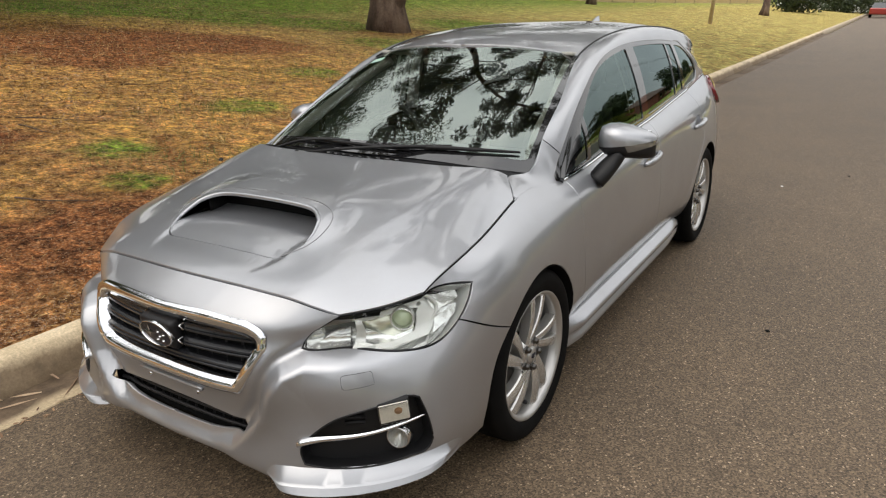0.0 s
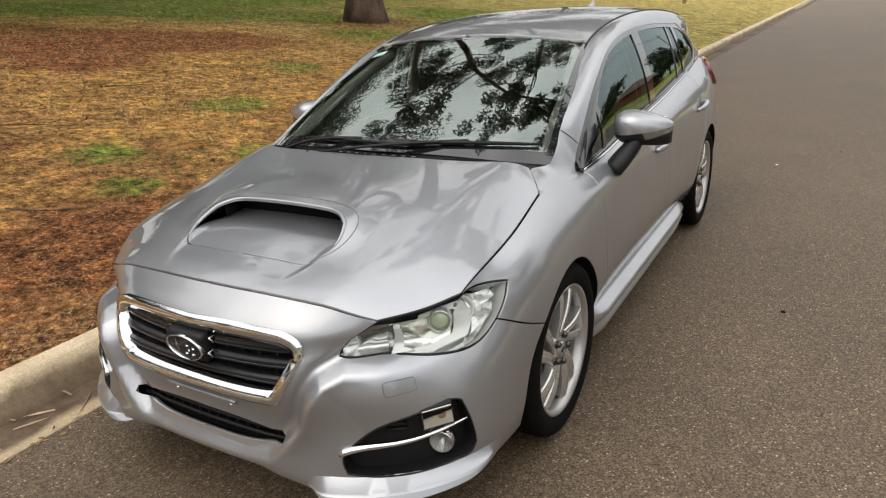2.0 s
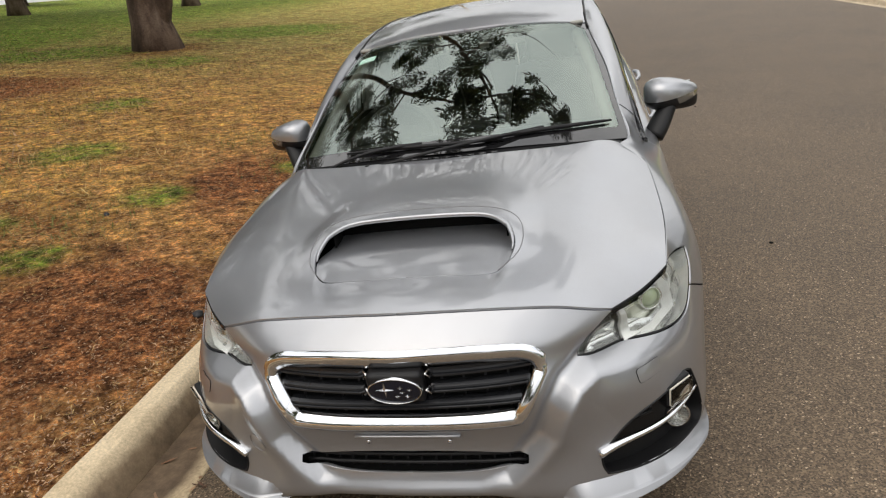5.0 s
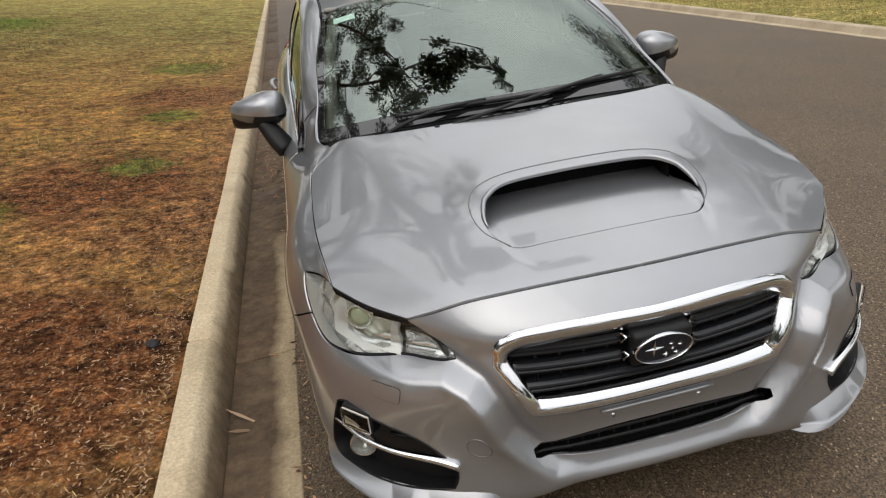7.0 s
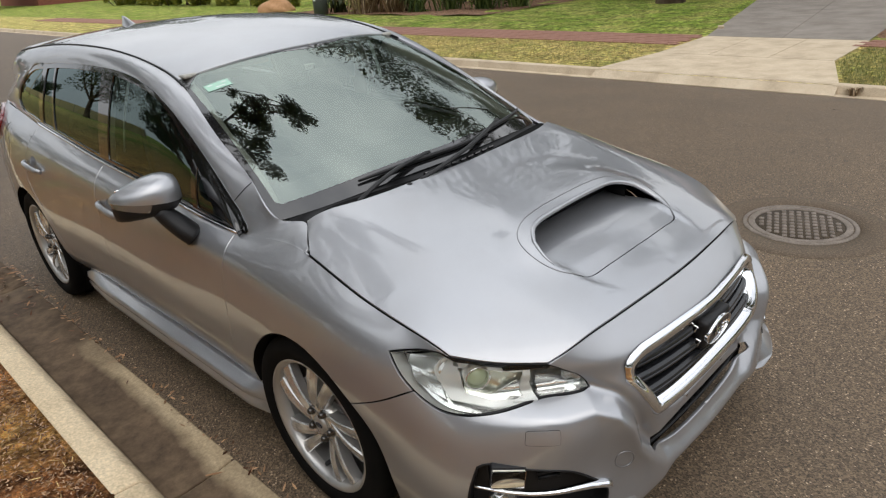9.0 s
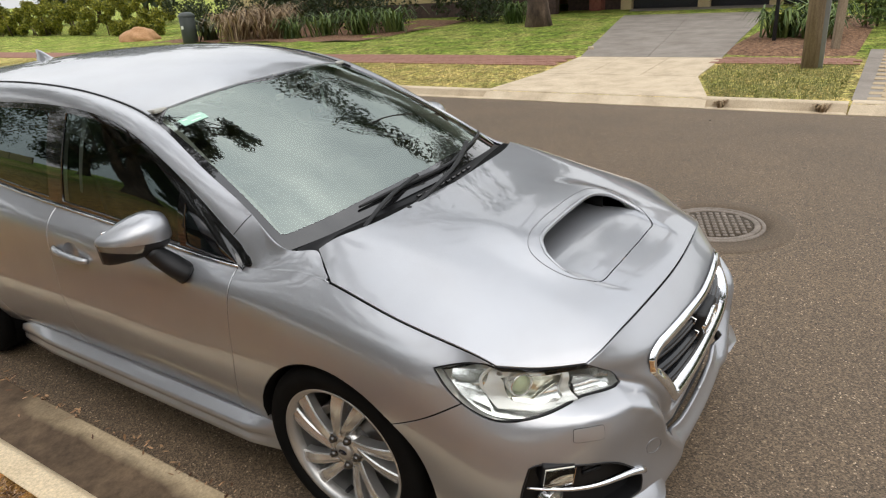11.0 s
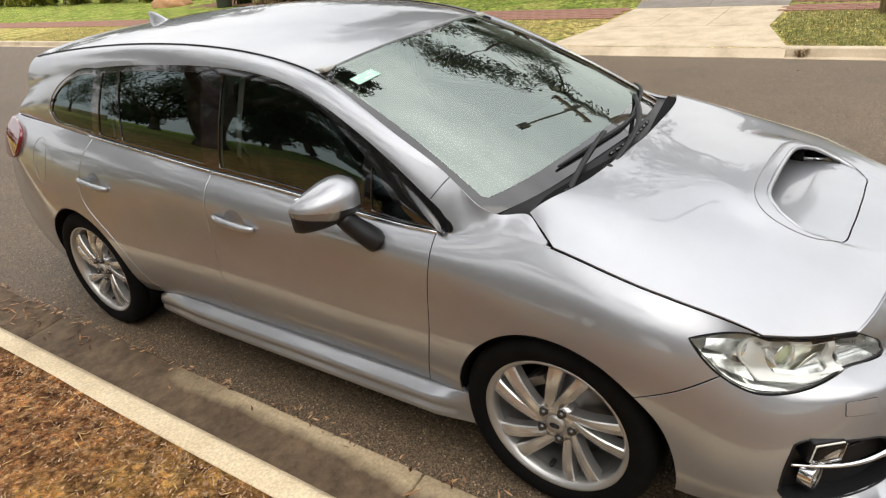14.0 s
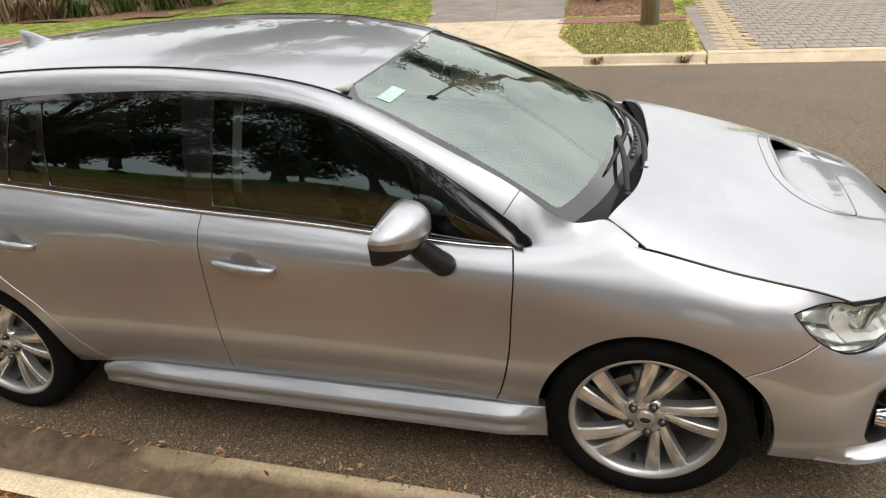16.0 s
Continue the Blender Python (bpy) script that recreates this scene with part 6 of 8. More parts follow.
ln = outline([[(0.535, 1.12), (0.54, 2.0), (0.5, 3.3)], [(0.5, 3.3), (0, 3.4)], [(0, 3.4), (0, 1.05)], [(0, 1.05), (0.25, 1.065), (0.535, 1.12)]], 0.06)
whole("roof_lining", sheet(lining, shut(ln), (), 0.08, 0.0), TRIM, car, "pale grey roof lining")
bm = box(bmesh.new(), (0.24, 0.03, 0.07), pose(0, 0.80, 1.275, 10), 0.012, 3)
mir = part("interior_mirror", bm, BLACK, car, "black interior mirror")
for x in (-0.11, 0.11):
    bm = box(bmesh.new(), (0.075, 0.08, 0.045), pose(x, 0.845, 1.325, 25), 0.01, 3)
    cam_box = part("camera_pod", bm, DASH, car, "grey stereo camera pod behind the windscreen")
    bm = box(bmesh.new(), (0.045, 0.01, 0.025), pose(x, 0.805, 1.325, 25), 0.004)
    part("pod_window", bm, TRIM, cam_box)
for x in (-0.36, 0.36):
    bm = box(bmesh.new(), (0.40, 0.16, 0.018), pose(x, 1.10, 1.345, -6), 0.008)
    part("sun_visor", bm, TRIM, car, "pale sun visor")
bm = box(bmesh.new(), (1.3, 2.4, 0.03), pose(0, 1.7, 0.33))
part("cabin_floor", bm, DASH, car)

# ---- the street ----
KERB, FAR = -1.32, 7.65      # front edges of the near and the far kerb


def road_z(x):
    x = np.asarray(x, float)
    k = np.clip(x - 1.5, 0, None)
    return 0.0437 * x - 0.0256 / 2 * k * k


def land_z(x, y):
    """The lie of the land outside the road."""
    x, y = np.asarray(x, float), np.asarray(y, float)
    near_side = 0.085 + 0.075 * np.clip(-1.45 - x, 0, 45) + 0.004 * np.sin(x * 3.1 + y * 2.3)
    far_side = -0.03 + 0.012 * np.clip(x - 8, 0, 16)
    return np.where(x < 3, near_side, far_side)


def ground_material():
    m = mat("verge_ground", (0.2, 0.13, 0.08), 0.95, 0.0, 0.0, 0.15)
    c = node(m, "TexCoord")
    sep = node(m, "SeparateXYZ")
    link(m, c.outputs["Object"], sep.inputs["Vector"])
    dirt = ramp(m, noise_tex(m, 30, 7, 0.8), [(0.36, (0.075, 0.027, 0.010)), (0.45, (0.28, 0.11, 0.040)), (0.54, (0.55, 0.27, 0.11)), (0.64, (0.82, 0.54, 0.28))])
    straw = ramp(m, noise_tex(m, 42, 7, 0.82), [(0.37, (0.13, 0.058, 0.012)), (0.48, (0.54, 0.30, 0.075)), (0.62, (0.90, 0.60, 0.21))])
    green = ramp(m, noise_tex(m, 26, 7, 0.82), [(0.37, (0.045, 0.075, 0.010)), (0.5, (0.16, 0.26, 0.030)), (0.64, (0.38, 0.48, 0.10))])

    def math2(op, a, b):
        k = node(m, "Math")
        k.operation = op
        k.use_clamp = True
        for i, q in enumerate((a, b)):
            if isinstance(q, float):
                k.inputs[i].default_value = q
            else:
                link(m, q, k.inputs[i])
        return k.outputs["Value"]

    def above(out, lo, hi):
        r = node(m, "MapRange")
        r.inputs["From Min"].default_value, r.inputs["From Max"].default_value = lo, hi
        link(m, out, r.inputs["Value"])
        return r.outputs["Result"]

    def blob(x, y, r):
        """A soft-edged patch of growth or litter."""
        d = node(m, "VectorMath")
        d.operation = "DISTANCE"
        d.inputs[1].default_value = (x, y, float(land_z(x, y)))
        link(m, c.outputs["Object"], d.inputs[0])
        ragged = node(m, "Math")
        ragged.operation = "MULTIPLY_ADD"
        link(m, noise_tex(m, 2.2 / max(r, 0.4), 6, 0.7), ragged.inputs[0])
        ragged.inputs[1].default_value = 1.5 * r
        link(m, d.outputs["Value"], ragged.inputs[2])
        return above(ragged.outputs["Value"], 1.95 * r, 1.45 * r)

    def any_of(*masks):
        out = masks[0]
        for k in masks[1:]:
            out = math2("ADD", out, k)
        return out
    patch = ramp(m, noise_tex(m, 0.7, 6, 0.65), [(0.42, (0, 0, 0)), (0.60, (1, 1, 1))])
    near_y = above(sep.outputs["Y"], 3.0, 8.0)
    minus_x = node(m, "Math")
    minus_x.operation = "MULTIPLY"
    minus_x.inputs[1].default_value = -1.0
    link(m, sep.outputs["X"], minus_x.inputs[0])
    away = math2("MULTIPLY", above(minus_x.outputs["Value"], 2.6, 4.2), 0.62)
    dry = any_of(math2("MULTIPLY", patch, 0.6), near_y, away)
    litter = any_of(blob(-11, 5, 2.6), blob(-9.2, 7.4, 1.7), blob(-13.5, 3.0, 3.4), blob(-8.5, 4.4, 1.0), blob(-2.2, 0.3, 0.9), blob(-2.3, 3.0, 0.8), blob(-9.6, 13.2, 1.3), blob(-2.0, 6.5, 0.8), blob(-5.2, 0.6, 0.8))
    lawn = any_of(blob(-13.5, 11, 2.0), blob(-11.3, 12.6, 1.6), blob(-16, 8.6, 2.0), blob(-19, 15, 4.5), blob(-7.9, 11, 1.0), blob(-2.3, 8.9, 0.6), blob(-2.1, 3.4, 0.25), blob(-4.0, 1.5, 0.35), blob(-4.7, 3.7, 0.45), blob(-3.1, 1.05, 0.25), blob(-6.0, 6.3, 0.5), blob(-2.1, 5.4, 0.3), blob(-9, 18, 2.4), blob(-3.0, 2.4, 0.3))
    tufts = ramp(m, noise_tex(m, 5.0, 5, 0.7), [(0.40, (0.45, 0.45, 0.45)), (0.58, (1, 1, 1))])
    lawn = math2("MULTIPLY", lawn, tufts)
    lawn = any_of(lawn, math2("MULTIPLY", math2("MULTIPLY", above(sep.outputs["Y"], 8.0, 15.0), tufts), 0.38))
    park = math2("MULTIPLY", math2("MULTIPLY", above(minus_x.outputs["Value"], 11.0, 17.0), tufts), 0.85)
    lawn = any_of(lawn, park)
    far_lawn = math2("MULTIPLY", above(sep.outputs["X"], 11.95, 12.2), ramp(m, noise_tex(m, 0.9, 6, 0.65), [(0.40, (0.97, 0.97, 0.97)), (0.62, (0.45, 0.45, 0.45))]))
    far_dry = math2("MULTIPLY", above(sep.outputs["X"], 7.0, 7.5), ramp(m, noise_tex(m, 1.4, 5, 0.6), [(0.40, (1, 1, 1)), (0.66, (0.45, 0.45, 0.45))]))
    broken = ramp(m, noise_tex(m, 3.2, 9, 0.78), [(0.40, (0.15, 0.15, 0.15)), (0.56, (1, 1, 1))])
    dry = math2("MULTIPLY", dry, broken)
    pale = ramp(m, noise_tex(m, 40, 7, 0.82), [(0.37, (0.22, 0.17, 0.05)), (0.49, (0.50, 0.41, 0.15)), (0.62, (0.80, 0.68, 0.32))])
    straw = mix(m, above(sep.outputs["Y"], 6.0, 13.0), straw, pale)
    col = mix(m, dry, dirt, straw)
    mulch = ramp(m, noise_tex(m, 34, 7, 0.82), [(0.36, (0.040, 0.016, 0.007)), (0.47, (0.21, 0.076, 0.027)), (0.56, (0.44, 0.19, 0.078)), (0.66, (0.76, 0.45, 0.23))])
    col = mix(m, litter, col, mulch)
    col = mix(m, lawn, col, green)
    col = mix(m, far_dry, mix(m, above(sep.outputs["X"], 7.0, 7.5), col, green), pale)
    col = mix(m, far_lawn, col, green)
    tone = ramp(m, noise_tex(m, 9, 9, 0.82), [(0.36, (0.34, 0.31, 0.28)), (0.5, (1.0, 0.99, 0.97)), (0.64, (1.62, 1.57, 1.48))])
    drift = ramp(m, noise_tex(m, 1.9, 6, 0.62), [(0.36, (0.66, 0.62, 0.58)), (0.50, (0.98, 0.98, 0.98)), (0.64, (1.22, 1.21, 1.16))])
    col = mix(m, 1.0, col, drift, "MULTIPLY")
    clumps = ramp(m, noise_tex(m, 9, 6, 0.8), [(0.38, (0.55, 0.53, 0.50)), (0.5, (1.0, 1.0, 1.0)), (0.62, (1.38, 1.34, 1.22))])
    paint_on(m, mix(m, 1.0, mix(m, 1.0, col, tone, "MULTIPLY"), clumps, "MULTIPLY"))
    bump(m, noise_tex(m, 55, 7, 0.85), 1.0, 0.035)
    return m


ASPHALT = mat("asphalt", (0.06, 0.058, 0.055), 0.66)
chips = node(ASPHALT, "TexVoronoi", Scale=170.0)
link(ASPHALT, node(ASPHALT, "TexCoord").outputs["Object"], chips.inputs["Vector"])
grit = ramp(ASPHALT, chips.outputs["Color"], [(0.12, (0.040, 0.028, 0.017)), (0.55, (0.130, 0.091, 0.055)), (0.86, (0.215, 0.154, 0.096)), (0.97, (0.60, 0.465, 0.330))])
wear = ramp(ASPHALT, noise_tex(ASPHALT, 0.8, 5, 0.6), [(0.3, (0.86, 0.86, 0.86)), (0.7, (1.12, 1.10, 1.07))])
paint_on(ASPHALT, mix(ASPHALT, 1.0, grit, wear, "MULTIPLY"))
bump(ASPHALT, chips.outputs["Distance"], 0.55, 0.004)
CONC = speckled("pale_concrete", [(0.32, (0.46, 0.365, 0.25)), (0.5, (0.58, 0.47, 0.33)), (0.68, (0.66, 0.55, 0.40))], 2.2, 0.85, 90, 0.3, 0.004)
GUTTER = speckled("gutter_concrete", [(0.3, (0.37, 0.28, 0.17)), (0.55, (0.50, 0.39, 0.245)), (0.75, (0.62, 0.50, 0.335))], 1.4, 0.85, 70, 0.3, 0.004, 0.0, (2.5, 0.6, 1))
# silt and shade along the foot of the kerb, both put into the colour
gs = node(GUTTER, "SeparateXYZ")
link(GUTTER, node(GUTTER, "TexCoord").outputs["Object"], gs.inputs["Vector"])
wob = node(GUTTER, "Math")
wob.operation = "MULTIPLY_ADD"
link(GUTTER, noise_tex(GUTTER, 3.0, 5, 0.6), wob.inputs[0])
wob.inputs[1].default_value = 0.16
link(GUTTER, gs.outputs["X"], wob.inputs[2])
silt_shade = node(GUTTER, "MapRange")
silt_shade.inputs["From Min"].default_value, silt_shade.inputs["From Max"].default_value = -0.94, -1.0
link(GUTTER, wob.outputs["Value"], silt_shade.inputs["Value"])
deep = node(GUTTER, "MapRange")
deep.inputs["From Min"].default_value, deep.inputs["From Max"].default_value = 1.9, 2.5
wob2 = node(GUTTER, "Math")
wob2.operation = "MULTIPLY_ADD"
link(GUTTER, noise_tex(GUTTER, 4.0, 5, 0.6), wob2.inputs[0])
wob2.inputs[1].default_value = 0.9
link(GUTTER, gs.outputs["Y"], wob2.inputs[2])
link(GUTTER, wob2.outputs["Value"], deep.inputs["Value"])
silt_and_shade = node(GUTTER, "Math")
silt_and_shade.operation = "MAXIMUM"
link(GUTTER, silt_shade.outputs["Result"], silt_and_shade.inputs[0])
link(GUTTER, deep.outputs["Result"], silt_and_shade.inputs[1])
clean = bsdf(GUTTER).inputs["Base Color"].links[0].from_socket
mud_shade = ramp(GUTTER, noise_tex(GUTTER, 9, 5, 0.7), [(0.35, (0.065, 0.042, 0.024)), (0.65, (0.165, 0.112, 0.066))])
paint_on(GUTTER, mix(GUTTER, silt_and_shade.outputs["Value"], clean, mud_shade))
KERBM = speckled("kerb_concrete", [(0.32, (0.56, 0.44, 0.28)), (0.5, (0.72, 0.58, 0.385)), (0.68, (0.82, 0.68, 0.47))], 2.2, 0.85, 90, 0.3, 0.004)
# dirt low on the kerb's face, with the face's shade painted in
ks = node(KERBM, "SeparateXYZ")
link(KERBM, node(KERBM, "TexCoord").outputs["Object"], ks.inputs["Vector"])
kw = node(KERBM, "Math")
kw.operation = "MULTIPLY_ADD"
link(KERBM, noise_tex(KERBM, 5.0, 6, 0.65), kw.inputs[0])
kw.inputs[1].default_value = 0.14
link(KERBM, ks.outputs["Z"], kw.inputs[2])
dirt_shade = node(KERBM, "MapRange")
dirt_shade.inputs["From Min"].default_value, dirt_shade.inputs["From Max"].default_value = 0.135, 0.085
dirt_shade.inputs["To Max"].default_value = 0.85
link(KERBM, kw.outputs["Value"], dirt_shade.inputs["Value"])
bare = bsdf(KERBM).inputs["Base Color"].links[0].from_socket
soil = ramp(KERBM, noise_tex(KERBM, 11, 5, 0.7), [(0.35, (0.11, 0.07, 0.04)), (0.65, (0.27, 0.19, 0.115))])
paint_on(KERBM, mix(KERBM, dirt_shade.outputs["Result"], bare, soil))
DRIVE = speckled("grey_driveway", [(0.35, (0.21, 0.18, 0.15)), (0.65, (0.31, 0.27, 0.23))], 1.5, 0.85, 80, 0.25, 0.003)
PAVER = speckled("red_paver", [(0.3, (0.27, 0.125, 0.085)), (0.7, (0.36, 0.19, 0.135))], 3, 0.9, 60, 0.3, 0.003)
GROUND = ground_material()


def grid_sheet(name, xs, ys, fz, material, label="", kind="structure"):
    X, Y = np.meshgrid(xs, ys, indexing="ij")
    v = np.stack([X, Y, fz(X, Y)], -1).reshape(-1, 3)
    n, k = len(xs), len(ys)
    f = [(i * k + j, (i + 1) * k + j, (i + 1) * k + j + 1, i * k + j + 1) for i in range(n - 1) for j in range(k - 1)]
    ob = raw(name, v, f, material)
    return tagged(ob, label, name.replace("_", " "), "", kind)


def ground_fn(x, y):
    under = road_z(np.clip(x, -1.3, 7.7)) - 0.25
    on_road = (x > -1.40) & (x < 7.80)
    return np.where(on_road, under, land_z(x, y) - 0.0)


ys = np.concatenate([np.arange(-60, -6, 6), np.arange(-6, 16, 0.25), np.arange(16, 60, 2), [80, 120, 200, 400, 900]])
xs = np.concatenate([[-900, -400, -200, -100, -60, -40, -30], np.arange(-24, -8, 1.0), np.arange(-8, -1.5, 0.125), [-1.46, -1.4101, -1.41 + 0.012, 1, 4, 7, 7.799, 7.80001], np.arange(8, 30, 0.7), [35, 45, 60, 100, 200, 400, 900]])
grid_sheet("ground", xs, ys, ground_fn, GROUND, "dry verge of straw, bark litter and bare red soil")
rx = np.concatenate([np.arange(-0.99, 7.66, 0.24), [7.66]])
ry = np.concatenate([np.arange(-60, 80, 3.0), [100, 150, 250]])
grid_sheet("road", rx, ry, lambda x, y: road_z(x), ASPHALT, "grey asphalt road with fine pale aggregate")


def kerb_run(name, prof, y0, y1, length, material, label, parent=None):
    """Kerb stones in a row, with joints between them."""
    root = None
    y = y0
    while y < y1 - 0.05:
        e = min(y + length, y1)
        k = max(2, int((e - y) / 1.2) + 1)
        yy = np.linspace(y + 0.004, e - 0.004, k)
        v = [(px, q, pz) for q in yy for px, pz in prof]
        n = len(prof)
        f = [(i * n + j, i * n + (j + 1) % n, (i + 1) * n + (j + 1) % n, (i + 1) * n + j) for i in range(k - 1) for j in range(n)]
        f += [tuple(range(n))[::-1], tuple(range((k - 1) * n, k * n))]
        ob = raw(name, v, f, material)
        if root is None:
            root = tagged(ob, label, "kerb", "", "structure")
        else:
            ob.parent = root
        bv = ob.modifiers.new("worn", "BEVEL")
        bv.width, bv.segments, bv.limit_method = 0.008, 2, "ANGLE"
        y = e
    return root


kerb_run("kerb", [(-1.2455, -0.20), (-1.2455, -0.062), (-1.292, 0.055), (-1.325, 0.084), (-1.418, 0.088), (-1.418, -0.20)], -20.0, 40.0, 2.56, KERBM, "pale concrete kerb beside a dusty gutter")
kerb_run("gutter", [(-0.975, -0.20), (-0.975, -0.038), (-1.10, -0.055), (-1.215, -0.064), (-1.2455, -0.062), (-1.2455, -0.20)], -20.0, 40.0, 2.56, GUTTER, "dusty concrete gutter beside the kerb")
kerb_run("kerb", [(-1.2455, -0.20), (-1.2455, -0.062), (-1.292, 0.055), (-1.325, 0.084), (-1.418, 0.088), (-1.418, -0.20)], 40.0, 160.0, 40, CONC, "pale concrete kerb")
fz = float(road_z(FAR))
far_prof = [(FAR - 0.02, fz - 0.2), (FAR - 0.02, fz + 0.012), (FAR + 0.10, fz + 0.012), (FAR + 0.135, fz + 0.115), (FAR + 0.16, fz + 0.128), (FAR + 0.27, fz + 0.13), (FAR + 0.27, fz - 0.2)]
kerb_run("kerb", far_prof, 4.35, 60.0, 2.56, CONC, "pale concrete kerb across the road")
kerb_run("kerb", far_prof, -0.85, 0.95, 1.8, CONC, "short pale concrete kerb between two driveways")

# ---- trees ----
def leaf_mat(name, a, b):
    m = mat(name, a, 0.55, 0.0, 0.0, 0.3)
    g = node(m, "NewGeometry")
    paint_on(m, ramp(m, g.outputs["Random Per Island"], [(0.1, a), (0.9, b)]))
    return m


BARK = speckled("gum_bark", [(0.36, (0.05, 0.032, 0.024)), (0.5, (0.12, 0.078, 0.056)), (0.66, (0.25, 0.18, 0.135))], 2.6, 0.9, 26, 0.8, 0.03, 0.0, (1, 1, 0.35))
GUMLEAF = leaf_mat("gum_leaf", (0.035, 0.05, 0.02), (0.10, 0.12, 0.05))
HEDGE = leaf_mat("hedge_leaf", (0.06, 0.085, 0.012), (0.36, 0.34, 0.04))
STRAP = leaf_mat("strap_leaf", (0.04, 0.075, 0.015), (0.16, 0.22, 0.06))
DRYGR = leaf_mat("dead_grass", (0.16, 0.10, 0.055), (0.42, 0.31, 0.18))
DARKLEAF = leaf_mat("dark_leaf", (0.015, 0.025, 0.008), (0.055, 0.075, 0.025))


def leaves(centres, spread, count, size, rng, droop=0.6, flatten=0.8):
    """Many small leaf blades scattered round centres: points and faces."""
    c = np.asarray(centres)[rng.integers(0, len(centres), count)]
    off = rng.normal(0, 1, (count, 3))
    off *= (rng.uniform(0, 1, (count, 1)) ** 0.45 * 1.7) / np.linalg.norm(off, axis=1)[:, None]
    p = c + off * spread * [1, 1, flatten]
    d = rng.normal(0, 1, (count, 3))
    d[:, 2] -= droop * 1.5
    d /= np.linalg.norm(d, axis=1)[:, None]
    w = np.cross(d, rng.normal(0, 1, (count, 3)))
    w /= np.linalg.norm(w, axis=1)[:, None]
    l = size * rng.uniform(0.6, 1.3, count)[:, None]
    k = l * 0.22
    v = np.stack([p, p + d * l * 0.5 + w * k, p + d * l, p + d * l * 0.5 - w * k], 1).reshape(-1, 3)
    return v, [(4 * i, 4 * i + 1, 4 * i + 2, 4 * i + 3) for i in range(count)]


def bough(root, foot, start, r):
    """A long bough that reaches over the parked car, with branchlets that end in clumps of leaves."""
    rng = np.random.default_rng(77)
    spine = [np.array(q) - foot for q in ((-7.6, 10.6, 8.2), (-5.4, 7.6, 8.9), (-3.4, 5.2, 8.4), (-1.4, 4.3, 8.6), (0.6, 4.1, 8.1), (2.0, 3.7, 8.5))]
    line = np.array(smoothline([start] + spine, 0.3))
    part("limb", tube(line, r * 0.46, 8, False, None, 1.0, np.linspace(1, 0.14, len(line))), BARK, root)
    vs = []
    for cx, cy, cz, w, n in ((-3.5, 7.5, 8.2, 0.50, 900), (-1.5, 3.8, 8.0, 0.42, 900), (0.1, 3.5, 8.0, 0.40, 800), (1.8, 3.3, 8.0, 0.36, 700), (1.0, 4.4, 8.4, 0.34, 450), (-1.4, 6.0, 8.5, 0.50, 1000),
                            (-3.4, 5.5, 8.1, 0.50, 900), (-5.1, 5.3, 8.2, 0.55, 1000), (-1.5, 2.4, 7.7, 0.34, 450), (-5.8, 3.3, 8.1, 0.50, 900), (-6.6, 7.0, 8.8, 0.6, 1100), (-0.6, 2.9, 7.8, 0.3, 350), (-4.2, 3.4, 7.9, 0.36, 500)):
        c = np.array([cx, cy, cz]) - foot
        b = line[np.argmin(((line - c - [-0.8, 0.8, 0]) ** 2).sum(1))]
        twig = smoothline([b, (b + c) / 2 + rng.normal(0, 0.22, 3), c], 0.15)
        part("branch", tube(twig, 0.045, 6, False, None, 1.0, np.linspace(1, 0.25, len(twig))), BARK, root)
        heads = []
        for _ in range(7):
            e = c + rng.normal(0, w * 0.95, 3) * [1, 1, 0.6]
            tw = smoothline([c, (c + e) / 2 + rng.normal(0, 0.06, 3), e], 0.1)
            part("twig", tube(tw, 0.014, 5, False, None, 1.0, np.linspace(1, 0.3, len(tw))), BARK, root)
            heads.append(e)
        v, _ = leaves(heads, w * 0.52, int(n * 2.6), 0.13, rng)
        vs.append(v)
    bare = np.array([(2.0, 3.7, 8.5), (1.1, 5.0, 8.6), (0.2, 5.6, 8.8)]) - foot
    part("branch", tube(smoothline(list(bare), 0.1), 0.022, 5), BARK, root)
    return np.concatenate(vs), None


